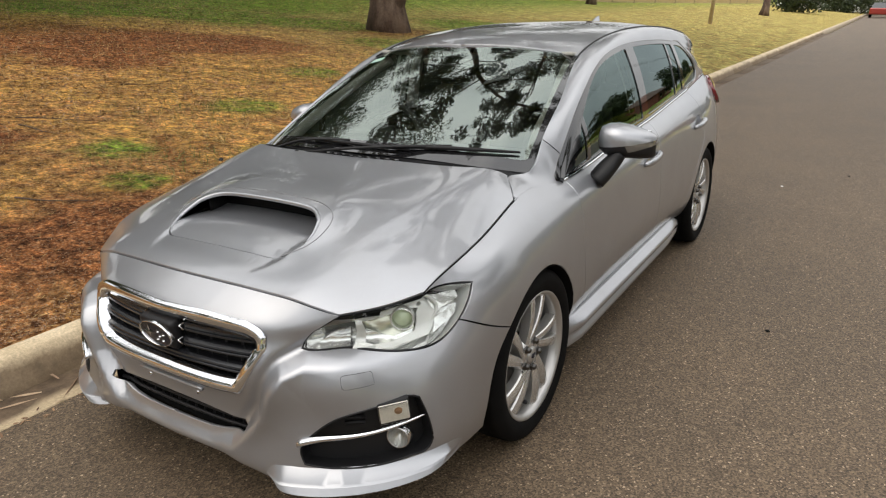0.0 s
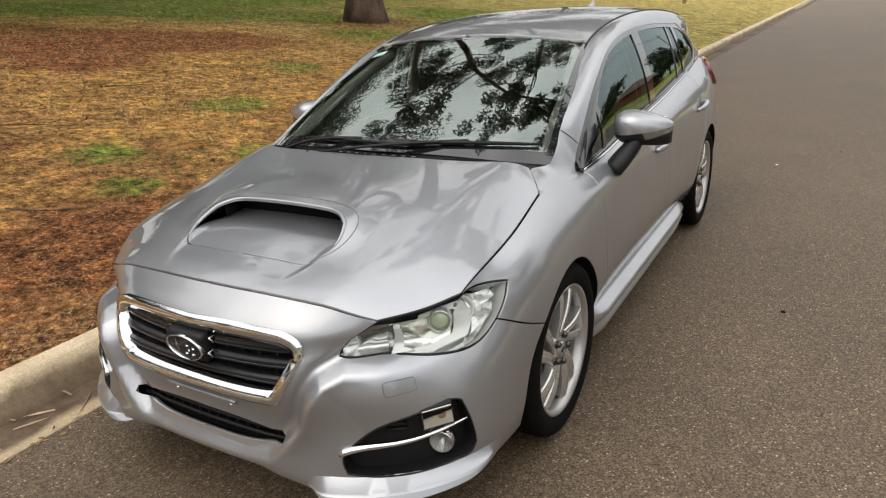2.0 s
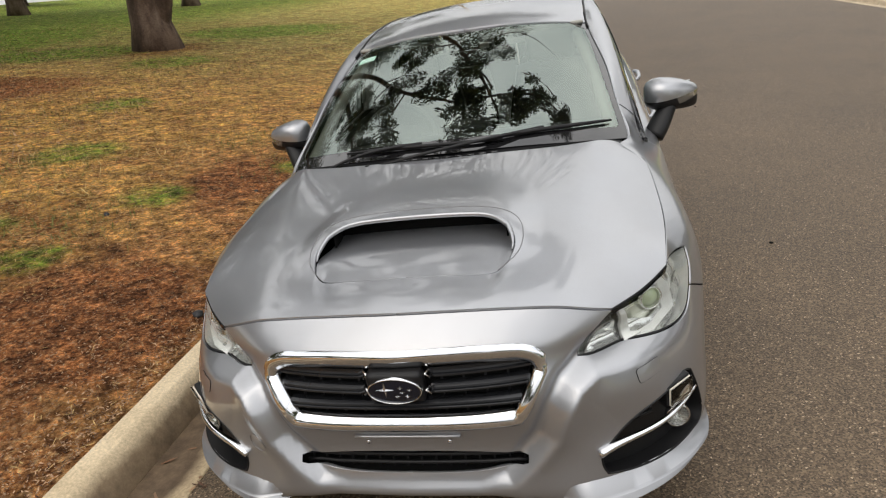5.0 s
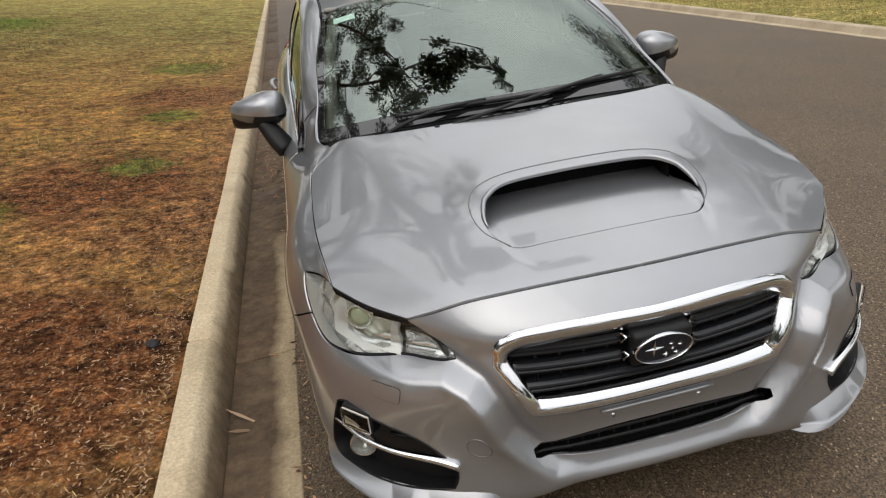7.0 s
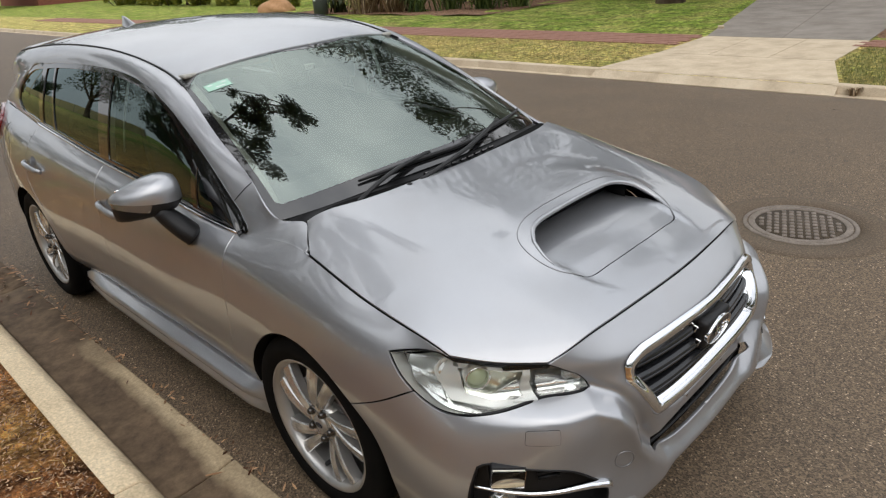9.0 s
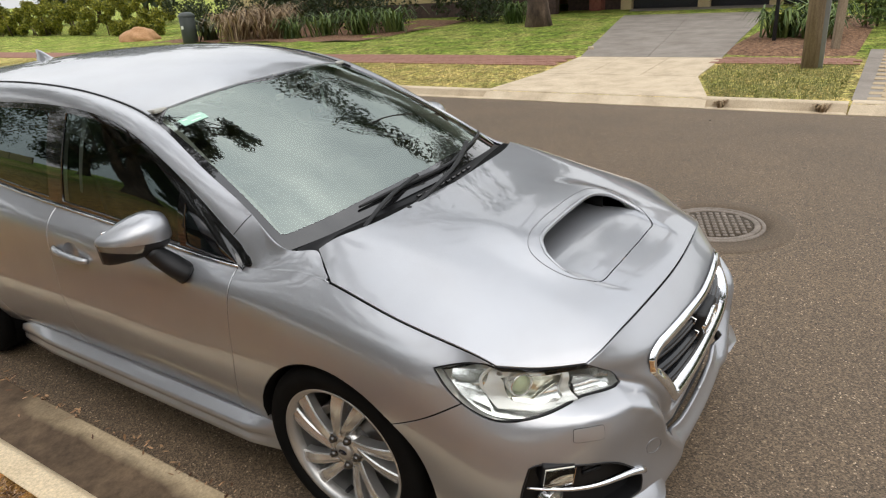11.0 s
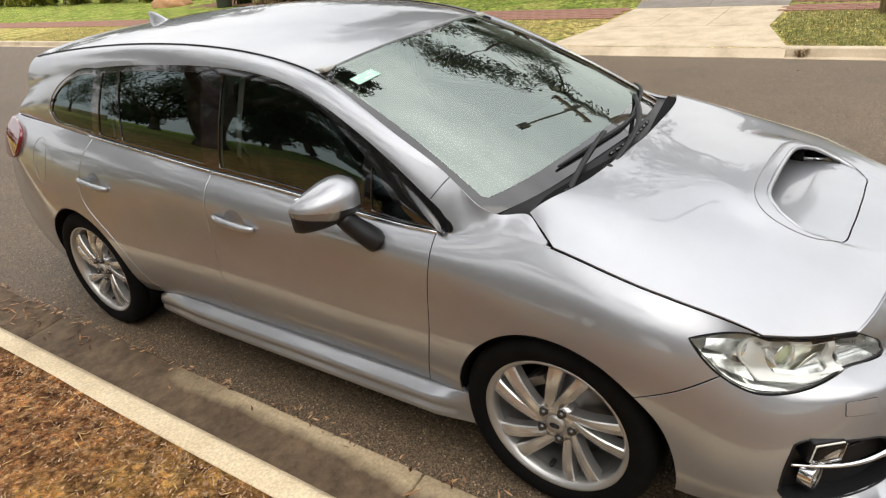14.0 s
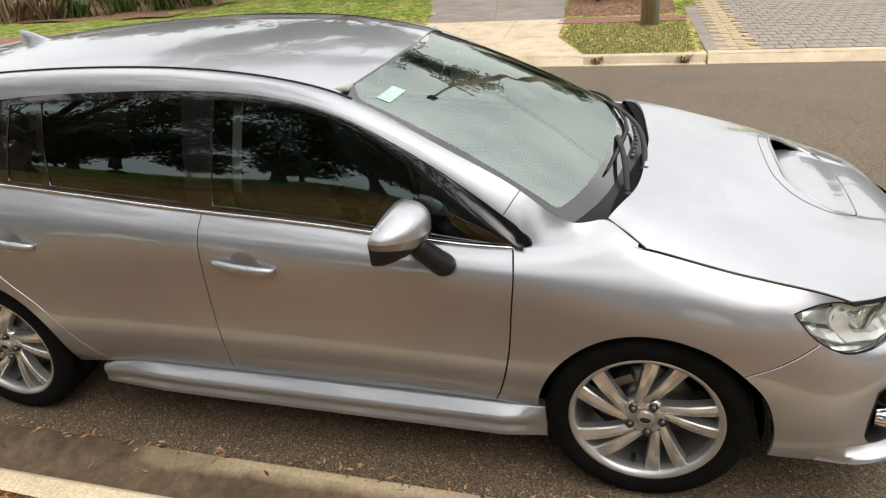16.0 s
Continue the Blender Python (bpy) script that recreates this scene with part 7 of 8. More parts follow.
def gum_tree(label, x, y, z, height, r, seed, count, group="park gums", fork=0.3, size=0.26, spread=1.0, reach=0.42, forked=False):
    rng = np.random.default_rng(seed)
    root = thing("gum_tree", label, "tree", pose(x, y, z), group)
    top = height * fork
    lean = rng.normal(0, 0.05, 2)
    path = [(lean[0] * t * top, lean[1] * t * top, t * top - 0.15 * (t == 0)) for t in np.linspace(0, 1, 7)]
    part("trunk", tube(path, r, 12, False, None, 1.0, [1.65, 1.18, 1.02, 0.95, 0.9, 0.85, 0.72]), BARK, root, "flaking brown and grey bark")
    ends = []
    if forked:
        for bx, by, bz, q in ((0.30, -0.14, 0.34, 0.55), (-0.26, -0.20, 0.22, 0.45), (0.05, -0.36, 0.18, 0.42), (0.42, 0.1, 0.16, 0.4)):
            part("root_burl", tube([(bx * 0.5, by * 0.5, -0.12), (bx, by, bz * 0.5), (bx * 0.75, by * 0.75, bz + 0.15)], r * q, 9, False, None, 1.0, [1.2, 1.0, 0.35]), BARK, root)
        stem = smoothline([(0.08, 0.0, 0.35), (0.42, 0.05, 1.3), (0.78, 0.1, 2.6), (1.5, 0.3, 4.6)], 0.3)
        part("second_stem", tube(stem, r * 0.62, 11, False, None, 1.0, np.linspace(1.15, 0.7, len(stem))), BARK, root)
    for k in range(7):
        a = 2 * math.pi * (k / 7) + rng.uniform(-0.35, 0.35)
        start = np.array(path[-1 if k % 3 else -2])
        out = height * reach * rng.uniform(0.7, 1.1)
        up = height * rng.uniform(0.32, 0.66) * (1 if k else 1.0)
        end = start + [math.cos(a) * out, math.sin(a) * out, up]
        bend = start + [math.cos(a + 0.35) * out * 0.42, math.sin(a + 0.35) * out * 0.42, up * rng.uniform(0.3, 0.62)]
        line = smoothline([start, bend, end], height * 0.05)
        part("limb", tube(line, r * 0.5, 7, False, None, 1.0, np.linspace(1, 0.12, len(line))), BARK, root)
        ends.append(end)
        for j in range(9 if forked else 5):
            t = rng.uniform(0.25, 1.0)
            s = line[int(t * (len(line) - 1))]
            d = rng.normal(0, 1, 3)
            d[2] = abs(d[2]) * 0.5 - 0.1
            e = s + d / np.linalg.norm(d) * height * rng.uniform(0.09, 0.19)
            m2 = (s + e) / 2 + rng.normal(0, 0.02 * height, 3)
            tw = smoothline([s, m2, e], height * 0.03)
            part("branch", tube(tw, r * 0.13, 5, False, None, 1.0, np.linspace(1, 0.2, len(tw))), BARK, root)
            ends.append(e)
            ends.append(m2 * 0.4 + e * 0.6 + rng.normal(0, 0.35, 3))
    v, f = leaves(ends, spread, count, size, rng)
    if forked:
        # over the street only the low bough carries leaves
        q = v.reshape(-1, 4, 3)
        q = q[~((q[:, 0, 0] + x > -7.5) & (q[:, 0, 1] + y < 10.5))]
        lv, lf = bough(root, np.array([x, y, z]), np.array(path[-1]), r)
        v = np.concatenate([q.reshape(-1, 3), lv])
        f = [(4 * i, 4 * i + 1, 4 * i + 2, 4 * i + 3) for i in range(len(v) // 4)]
    tagged(raw("crown", v, f, GUMLEAF, root, "drooping grey-green gum leaves", None, False), "", "", "", "stuff")
    return root


gum_tree("large spreading gum tree with a burled brown trunk on the verge", -9.65, 13.25, 0.68, 22.0, 0.40, 4, 100000, "park gums", 0.17, 0.21, 0.95, 0.6, True)
for k, (gx, gy, gh) in enumerate(((-17, 4.5, 12), (-20.5, -1.0, 13), (-22, -7.5, 13), (-24, 9, 14), (-27, 15, 14), (-19, -14, 12), (-12, -18, 13), (-23, 22, 13), (-27, 29, 14), (-21, 35, 13), (-30, 3, 14))):
    gum_tree("tall gum tree standing in dry park grass", gx, gy, float(land_z(gx, gy)) - 0.05, gh, 0.36, 5 + k, 7000, "park gums", 0.26, 0.46, 1.05, 0.5)
gum_tree("street tree with a smooth grey trunk on a green front lawn", 19.3, 9.0, 0.1, 17.5, 0.30, 9, 42000, "garden trees", 0.2, 0.26, 0.95, 0.52)


def shrubbery(name, label, category, boxes, count, size, material, seed, spread, group="", kind=""):
    """A clump of leaves round a few middles, on stems."""
    rng = np.random.default_rng(seed)
    c0 = np.array(boxes[0])
    root = thing(name, label, category, pose(c0[0], c0[1], float(land_z(c0[0], c0[1]))), group, kind)
    pts = []
    for bx, by, bz, rx, ry, rz in boxes:
        n = max(6, int(rx * ry * 16))
        pts += [(bx - c0[0] + rng.uniform(-rx, rx), by - c0[1] + rng.uniform(-ry, ry), bz + rng.uniform(-rz, rz)) for _ in range(n)]
    v, f = leaves(pts, spread, count, size, rng, 0.0, 1.0)
    v[:, 2] = np.maximum(v[:, 2], 0.0)
    tagged(raw("foliage", v, f, material, root, "", None, False), "", "", "", "stuff")
    for k in range(4):
        q = pts[k * len(pts) // 4]
        part("stem", tube([(q[0] * 0.6, q[1] * 0.6, -0.05), (q[0], q[1], q[2])], 0.03, 6), BARK, root)
    return root


for k in range(8):
    y0 = 29.5 + 3.3 * k
    shrubbery("hedge", "clipped golden-green hedge along a front garden", "hedge", [(18.6 + 0.2 * k, y0, 1.0, 0.8, 1.8, 0.9)], 13000, 0.13, HEDGE, 20 + k, 0.16, "front hedge")
shrubbery("bush", "dense dark green garden bush behind the footpath", "bush", [(17.4, 23.4, 0.9, 0.9, 1.3, 0.7)], 3600, 0.12, DARKLEAF, 31, 0.2, "garden bushes")
shrubbery("bush", "dense dark green garden bush behind the footpath", "bush", [(19.5, 17.5, 1.3, 1.2, 2.6, 1.1)], 5200, 0.16, DARKLEAF, 32, 0.3, "garden bushes")
shrubbery("bush", "dense dark green garden bush beside the house", "bush", [(21.5, 12.4, 1.1, 0.8, 1.6, 1.0)], 3600, 0.15, DARKLEAF, 33, 0.25, "garden bushes")
shrubbery("bush", "dense dark green garden bush behind the footpath", "bush", [(22.0, 23.0, 1.6, 1.6, 3.5, 1.4)], 6000, 0.18, DARKLEAF, 34, 0.35, "garden bushes")
shrubbery("bush", "leafy bush in a mulched garden bed", "bush", [(17.8, -0.6, 0.8, 1.0, 1.2, 0.7)], 3600, 0.13, STRAP, 35, 0.2, "garden bushes")
shrubbery("bush", "round green bush beside a far fence", "bush", [(-6.4, 74, 1.2, 2.0, 2.0, 1.0)], 2600, 0.35, DARKLEAF, 36, 0.4, "garden bushes")
shrubbery("bush", "low dark bush at the end of the street", "bush", [(-2.5, 96, 1.2, 3.0, 2.0, 0.9)], 2600, 0.4, DARKLEAF, 37, 0.5, "garden bushes")
# the last ten, unseen past the nose, are added to block low sky
for k, (x, y) in enumerate(((26, 40), (30, 52), (24, 60), (16, 74), (12, 92), (2, 118), (-8, 112), (-20, 92), (30, -12), (28, 22), (34, 30), (-34, 60), (-46, 34), (-52, 8), (-48, -20), (-36, -34), (-38, -16), (-39, 2), (-40, 20), (-36, 40), (34, 0), (36, 10), (33, -24), (38, 20), (-6, -30), (1, -33), (8, -29), (15, -31), (22, -27), (27, -17), (21, -14), (12, -36), (-14, -34), (-4, -40))):
    rng = np.random.default_rng(50 + k)
    root = thing("tree", "broad dark tree, far off or added unseen to block low sky", "tree", pose(x, y, float(land_z(x, y)) - 0.1), "far trees")
    part("trunk", tube([(0, 0, -0.3), (0.1, 0, 2.0), (0.2, 0.1, 4.0)], 0.28, 8, False, None, 1.0, [1.3, 1, 0.7]), BARK, root)
    cs = [(rng.normal(0, 1.7), rng.normal(0, 1.7), rng.uniform(2.2, 7.5)) for _ in range(26)]
    v, f = leaves(cs, 0.95, 4200, 0.7, rng, 0.3, 0.8)
    tagged(raw("crown", v, f, DARKLEAF if k % 2 else GUMLEAF, root, "", None, False), "", "", "", "stuff")


def strap_plant(x, y, z, r, n, material, seed, label, group, wide=0.02):
    """A clump of arching blades."""
    rng = np.random.default_rng(seed)
    v, f = [], []
    for k in range(n):
        a, q = rng.uniform(0, 2 * math.pi), rng.uniform(0.55, 1.1) * r
        d = np.array([math.cos(a), math.sin(a), 0])
        s = np.array([-d[1], d[0], 0]) * wide
        o = np.array([rng.normal(0, 0.22 * r), rng.normal(0, 0.22 * r), 0])
        pts = [o, o + d * q * 0.35 + [0, 0, q * 0.75], o + d * q * 0.75 + [0, 0, q * 0.9], o + d * q * 1.05 + [0, 0, q * 0.55]]
        b = len(v)
        for i, p in enumerate(pts):
            w = (1, 1, 0.8, 0.1)[i]
            v += [p - s * w, p + s * w]
        f += [(b + 2 * i, b + 2 * i + 1, b + 2 * i + 3, b + 2 * i + 2) for i in range(3)]
    ob = raw("strap_plant", v, f, material, None, "", None, False)
    ob.matrix_basis = pose(x, y, z)
    return tagged(ob, label, "plant", group)


for k, (x, y, r) in enumerate(((16.3, 17.4, 0.8), (16.8, 16.2, 0.9), (17.3, 15.0, 0.95), (17.9, 13.9, 0.9), (14.9, 1.0, 0.75), (15.6, 0.4, 0.85), (14.6, 0.3, 0.6), (20.6, 10.6, 0.8))):
    strap_plant(x, y, float(land_z(x, y)) - 0.02, r, 90, STRAP, 60 + k, "arching green strap-leaved plant in a garden bed", "strap-leaved plants", 0.025)
for k, (x, y, r) in enumerate(((15.8, 19.6, 1.15), (16.2, 18.4, 1.1), (16.6, 20.6, 1.0), (17.0, 19.2, 1.3))):
    strap_plant(x, y, float(land_z(x, y)) - 0.02, r, 170, DRYGR, 70 + k, "tall clump of dead straw-coloured grass", "dead grass clumps", 0.02)
strap_plant(15.9, 21.4, 0.05, 0.9, 26, DARKLEAF, 80, "dark spiky agave beside a litter bin", "agaves", 0.05)

# ---- across the road ----
def quad_slab(name, pts, thick, material, label, category="", parent=None):
    """A flat slab from four or more corners, with an edge."""
    v = [tuple(p) for p in pts] + [(x, y, z - thick) for x, y, z in pts]
    n = len(pts)
    f = [tuple(range(n)), tuple(range(2 * n - 1, n - 1, -1))] + [(i, n + i, n + (i + 1) % n, (i + 1) % n) for i in range(n)]
    ob = raw(name, v, f, material, parent, "", None, False)
    bmx = bmesh.new()
    bmx.from_mesh(ob.data)
    bmesh.ops.recalc_face_normals(bmx, faces=bmx.faces)
    bmx.to_mesh(ob.data)
    bmx.free()
    return tagged(ob, label, category, "", "structure") if parent is None else ob


def layback(y0, y1, x2, y2, y3, label):
    """The dropped kerb and the slab behind it."""
    lay = quad_slab("crossover", [(FAR - 0.02, y0, fz + 0.014), (FAR - 0.02, y1, fz + 0.014), (7.83, y1 - 0.02, -0.016), (7.83, y0 + 0.02, -0.016)], 0.15, CONC, label, "driveway")
    quad_slab("slab", [(7.836, y0 + 0.02, -0.016), (7.836, y1 - 0.02, -0.016), (x2, y3, float(land_z(x2, 0)) + 0.012), (x2, y2, float(land_z(x2, 0)) + 0.012)], 0.15, CONC, "", "", lay)
    return lay


lay = layback(0.86, 4.42, 9.6, 1.45, 4.30, "pale concrete driveway crossover between kerbs")
layback(-6.4, -0.86, 8.02, -6.4, -0.88, "pale concrete crossover at a paved driveway")
a, b = (9.612, 1.45, 4.30), (11.88, 1.56, 4.46)
za, zb = float(land_z(9.6, 0)) + 0.012, float(land_z(11.88, 0)) + 0.012
for t0, t1 in ((0, 0.34), (0.34, 0.68), (0.68, 1)):
    y00, y01 = a[1] + (a[2] - a[1]) * t0, a[1] + (a[2] - a[1]) * t1
    y10, y11 = b[1] + (b[2] - b[1]) * t0, b[1] + (b[2] - b[1]) * t1
    quad_slab("slab", [(a[0], y00 + 0.006, za), (a[0], y01 - 0.006, za), (b[0], y11 - 0.006, zb), (b[0], y10 + 0.006, zb)], 0.15, CONC, "", "", lay)
cuts = [(11.9, 1.58, 4.46), (15.5, 1.9, 5.4), (20.0, 2.3, 6.6), (26.2, 2.9, 8.2)]
drive = None
for (x0, a0, b0), (x1, a1, b1) in zip(cuts, cuts[1:]):
    z0, z1 = float(land_z(x0, 0)) + 0.012, float(land_z(x1, 0)) + 0.012
    for s0, s1 in ((0, 0.5), (0.5, 1)):
        q = quad_slab("slab" if drive else "driveway", [(x0 + 0.006, a0 + (b0 - a0) * s0 + 0.006, z0), (x0 + 0.006, a0 + (b0 - a0) * s1 - 0.006, z0), (x1 - 0.006, a1 + (b1 - a1) * s1 - 0.006, z1), (x1 - 0.006, a1 + (b1 - a1) * s0 + 0.006, z1)], 0.12, DRIVE,
                      "grey concrete driveway leading to a garage", "driveway", drive)
        drive = drive or q


def paver_run(name, label, material, x0, x1, y0, y1, lx, ly, fz2, limit):
    """Pavers laid in offset rows: single ones where the path passes nearest, the rest joined."""
    root = tagged(new(name), label, "paving", "", "structure")
    v = [(a, b, c) for c in (-0.03, 0.0) for a in (-0.5, 0.5) for b in (-0.5, 0.5)]
    me = bpy.data.meshes.new("paver")
    g = 0.012
    sx, sy = lx - g, ly - g
    me.from_pydata([(a * sx, b * sy, c) for a, b, c in v], [], [(4, 6, 7, 5), (0, 4, 5, 1), (2, 3, 7, 6), (0, 2, 6, 4), (1, 5, 7, 3)])
    me.materials.append(material)
    spots = []
    i, x = 0, x0 + lx / 2
    while x < x1:
        y = y0 + (ly / 2 if i % 2 else 0)
        while y < y1:
            spots.append((x, y + ly / 2))
            y += ly
        x += lx
        i += 1
    spots.sort(key=lambda p: (p[0] - 8) ** 2 + (p[1] - 1) ** 2)
    rng = np.random.default_rng(3)
    for x, y in spots[:limit]:
        ob = new("paver", me)
        ob.parent = root
        ob.matrix_basis = pose(x, y, float(fz2(x, y)) + 0.016 + rng.uniform(-0.002, 0.002), rng.normal(0, 0.3), rng.normal(0, 0.3), rng.normal(0, 0.5))
    vs, fs = [], []
    for x, y in spots[limit:]:
        b = len(vs)
        z = float(fz2(x, y)) + 0.016 + rng.uniform(-0.002, 0.002)
        vs += [(x + a * sx, y + q * sy, z + c) for a, q, c in v]
        fs += [tuple(b + k for k in f) for f in ((4, 6, 7, 5), (0, 4, 5, 1), (2, 3, 7, 6), (0, 2, 6, 4), (1, 5, 7, 3))]
    if vs:
        tagged(raw("pavers", vs, fs, material, root, "", None, False), "", "", "", "stuff")
    return root


BLOCK = speckled("grey_block_paver", [(0.3, (0.25, 0.21, 0.175)), (0.7, (0.36, 0.31, 0.265))], 2, 0.9, 60, 0.3, 0.003)
TAN = speckled("tan_paver", [(0.3, (0.42, 0.32, 0.19)), (0.7, (0.52, 0.41, 0.27))], 2, 0.9, 60, 0.3, 0.003)
paver_run("footpath", "red brick footpath with sandy joints", PAVER, 10.62, 12.02, 4.48, 42.0, 0.235, 0.12 * 2, land_z, 150)
paver_run("footpath", "red brick footpath beside a timber post", PAVER, 11.15, 11.92, -0.75, 1.52, 0.19, 0.24, land_z, 120)
paver_run("paved_driveway", "grey block-paved driveway with a tan border", BLOCK, 8.05, 16.0, -6.2, -1.62, 0.30, 0.20, land_z, 280)
paver_run("driveway_border", "tan header course along a paved driveway", TAN, 8.05, 15.0, -1.62, -1.30, 0.2, 0.30, land_z, 60)
quad_slab("path_strip", [(8.0, -1.3, -0.018), (8.0, -0.86, -0.018), (15, -0.76, 0.05), (15, -1.3, 0.05)], 0.08, DRIVE, "grey concrete strip beside the paved driveway", "paving")
bm = box(bmesh.new(), (0.24, 0.12, 0.10), pose(0, 0, 0.05), 0.008)
tagged(part("paver_block", bm, CONC), "loose pale concrete block at the driveway edge", "block").matrix_basis = pose(13.18, 4.73, -0.01, 0, 0, 25)

WOOD = speckled("weathered_timber", [(0.3, (0.20, 0.15, 0.10)), (0.7, (0.34, 0.27, 0.19))], 4, 0.85, 60, 0.5, 0.005, 0.0, (6, 6, 0.6))
ob = tagged(part("timber_post", box(bmesh.new(), (0.15, 0.13, 2.4), pose(0, 0, 1.1), 0.006), WOOD), "weathered square timber post set in the garden", "post")
ob.matrix_basis = pose(13.1, -0.2, float(land_z(13.1, -0.2)), 2, 2, 20)
STEEL = mat("galvanised_steel", (0.30, 0.31, 0.31), 0.45, 0.8)
bump(STEEL, noise_tex(STEEL, 60, 3), 0.2, 0.002)
lamp_pole = thing("street_lamp", "weathered timber pole with a street lamp on a long steel arm", "street lamp", pose(10.75, -0.05, float(land_z(10.75, 0))))
part("pole", tube([(0, 0, -0.3), (0, 0.01, 3.0), (0, 0.0, 6.0), (0, 0, 9.6)], 0.125, 14, False, None, 1.0, [1.08, 1.0, 0.92, 0.82]), WOOD, lamp_pole, "weathered grey-brown timber pole")
part("conduit", box(bmesh.new(), (0.06, 0.09, 3.2), pose(-0.01, -0.145, 1.45), 0.008), STEEL, lamp_pole, "grey steel cable guard")
arm_line = smoothline([(0, 0, 8.7), (-0.9, -0.02, 9.1), (-2.2, -0.05, 9.35), (-3.6, -0.08, 9.45)], 0.15)
part("arm", tube(arm_line, 0.045, 8, False, None, 1.0, np.linspace(1.1, 0.8, len(arm_line))), STEEL, lamp_pole, "curved steel outreach arm")
part("stay", tube([(-0.05, 0, 9.5), (-1.5, -0.03, 9.3)], 0.02, 6), STEEL, lamp_pole)
part("lantern", box(bmesh.new(), (0.75, 0.26, 0.14), pose(-3.85, -0.085, 9.43, 0, 4), 0.05, 3), STEEL, lamp_pole, "grey lantern head")
cross = part("cross_arm", box(bmesh.new(), (0.11, 1.7, 0.12), pose(-0.13, 0, 9.2), 0.01), WOOD, lamp_pole, "timber cross-arm")
for y in (-0.75, -0.35, 0.35, 0.75):
    part("insulator", lathe([(0, 0.03), (0.05, 0.05), (0.09, 0.03), (0.13, 0.045), (0.17, 0.02), (0.18, 0.0005)], 12, "z", None, Matrix.Translation((-0.13, y, 9.26))), GLOSS, cross)
mail = thing("letterbox", "black letterbox on a thin steel post", "letterbox", pose(14.23, 1.05, float(land_z(14.2, 1))))
part("post", box(bmesh.new(), (0.07, 0.07, 1.05), pose(0, 0, 0.5), 0.004), BLACK, mail)
part("box", box(bmesh.new(), (0.32, 0.40, 0.26), pose(0, 0, 1.15), 0.01), BLACK, mail)
part("slot", box(bmesh.new(), (0.01, 0.26, 0.03), pose(-0.162, 0, 1.2)), SATIN, mail)
bin_m = mat("bin_grey_green", (0.045, 0.055, 0.05), 0.5)
lb = thing("litter_bin", "dark grey-green round litter bin beside the footpath", "bin", pose(15.03, 21.5, 0.03))
part("drum", lathe([(0, 0.26), (0.03, 0.28), (0.95, 0.29), (0.97, 0.27)], 24, "z"), bin_m, lb)
part("lid", lathe([(0.97, 0.31), (1.03, 0.31), (1.12, 0.2), (1.14, 0.001)], 24, "z"), bin_m, lb)
part("badge_plate", box(bmesh.new(), (0.02, 0.12, 0.12), pose(-0.285, -0.02, 0.6), 0.004), WHITE, lb)
# heap of sand
SAND = speckled("orange_sand", [(0.3, (0.38, 0.20, 0.09)), (0.7, (0.52, 0.30, 0.15))], 3, 0.95, 50, 0.5, 0.01)
bm = bmesh.new()
bmesh.ops.create_icosphere(bm, subdivisions=4, radius=1.0)
for v in bm.verts:
    v.co.z = max(0, v.co.z) * 0.85
    k = 1 + 0.18 * noise.noise(v.co * 2.2)
    v.co = Vector((v.co.x * 1.15 * k, v.co.y * 1.5 * k, (v.co.z ** 1.3) * k * 1.05))
heap = tagged(part("sand_mound", bm, SAND), "heap of orange builders' sand on a verge", "sand mound")
heap.matrix_basis = pose(16.2, 26.5, 0.03) @ Matrix.Scale(0.68, 4)

# mulched garden bed
MULCH = speckled("bark_mulch", [(0.36, (0.07, 0.034, 0.016)), (0.5, (0.20, 0.10, 0.05)), (0.66, (0.42, 0.25, 0.14))], 14, 0.95, 60, 0.8, 0.02)
grid_sheet("garden_bed", np.linspace(12.05, 20, 12), np.linspace(-0.74, 1.9, 8), lambda x, y: land_z(x, y) - 0.012 + 0.08 * np.sin((y + 0.74) / 2.64 * np.pi) * np.sin(np.clip((x - 12.05) / 2.0, 0, 0.5) * np.pi), MULCH, "bark-mulched garden bed beside the driveway")
grid_sheet("garden_soil", np.linspace(15.0, 22.5, 10), np.linspace(13.2, 24.0, 14), lambda x, y: land_z(x, y) + 0.02 + 0.04 * np.sin(x * 2) * np.sin(y * 1.7), MULCH, "bark-mulched garden bed in front of a house")

# house with garage
CREAM = speckled("cream_render", [(0.3, (0.55, 0.43, 0.23)), (0.7, (0.62, 0.50, 0.29))], 1.2, 0.85, 50, 0.2, 0.003)
BRICKD = speckled("dark_brick", [(0.35, (0.055, 0.035, 0.03)), (0.65, (0.10, 0.062, 0.05))], 8, 0.85, 60, 0.4, 0.004)
BRICKR = speckled("red_brick", [(0.35, (0.22, 0.07, 0.05)), (0.65, (0.33, 0.12, 0.085))], 8, 0.85, 60, 0.4, 0.004)
ROOFM = speckled("roof_tile_brown", [(0.3, (0.14, 0.08, 0.06)), (0.7, (0.22, 0.13, 0.10))], 5, 0.8, 40, 0.4, 0.01)
GARD = mat("garage_door_dark", (0.02, 0.02, 0.023), 0.5)
hs = thing("house", "cream rendered house with dark brick base and dark garage doors", "house", pose(24.2, 0, 0.16))


def wallbox(name, x0, x1, y0, y1, z0, z1, m, label="", bevel=0.01, parent=hs):
    return part(name, box(bmesh.new(), (x1 - x0, y1 - y0, z1 - z0), pose((x0 + x1) / 2, (y0 + y1) / 2, (z0 + z1) / 2), bevel), m, parent, label)


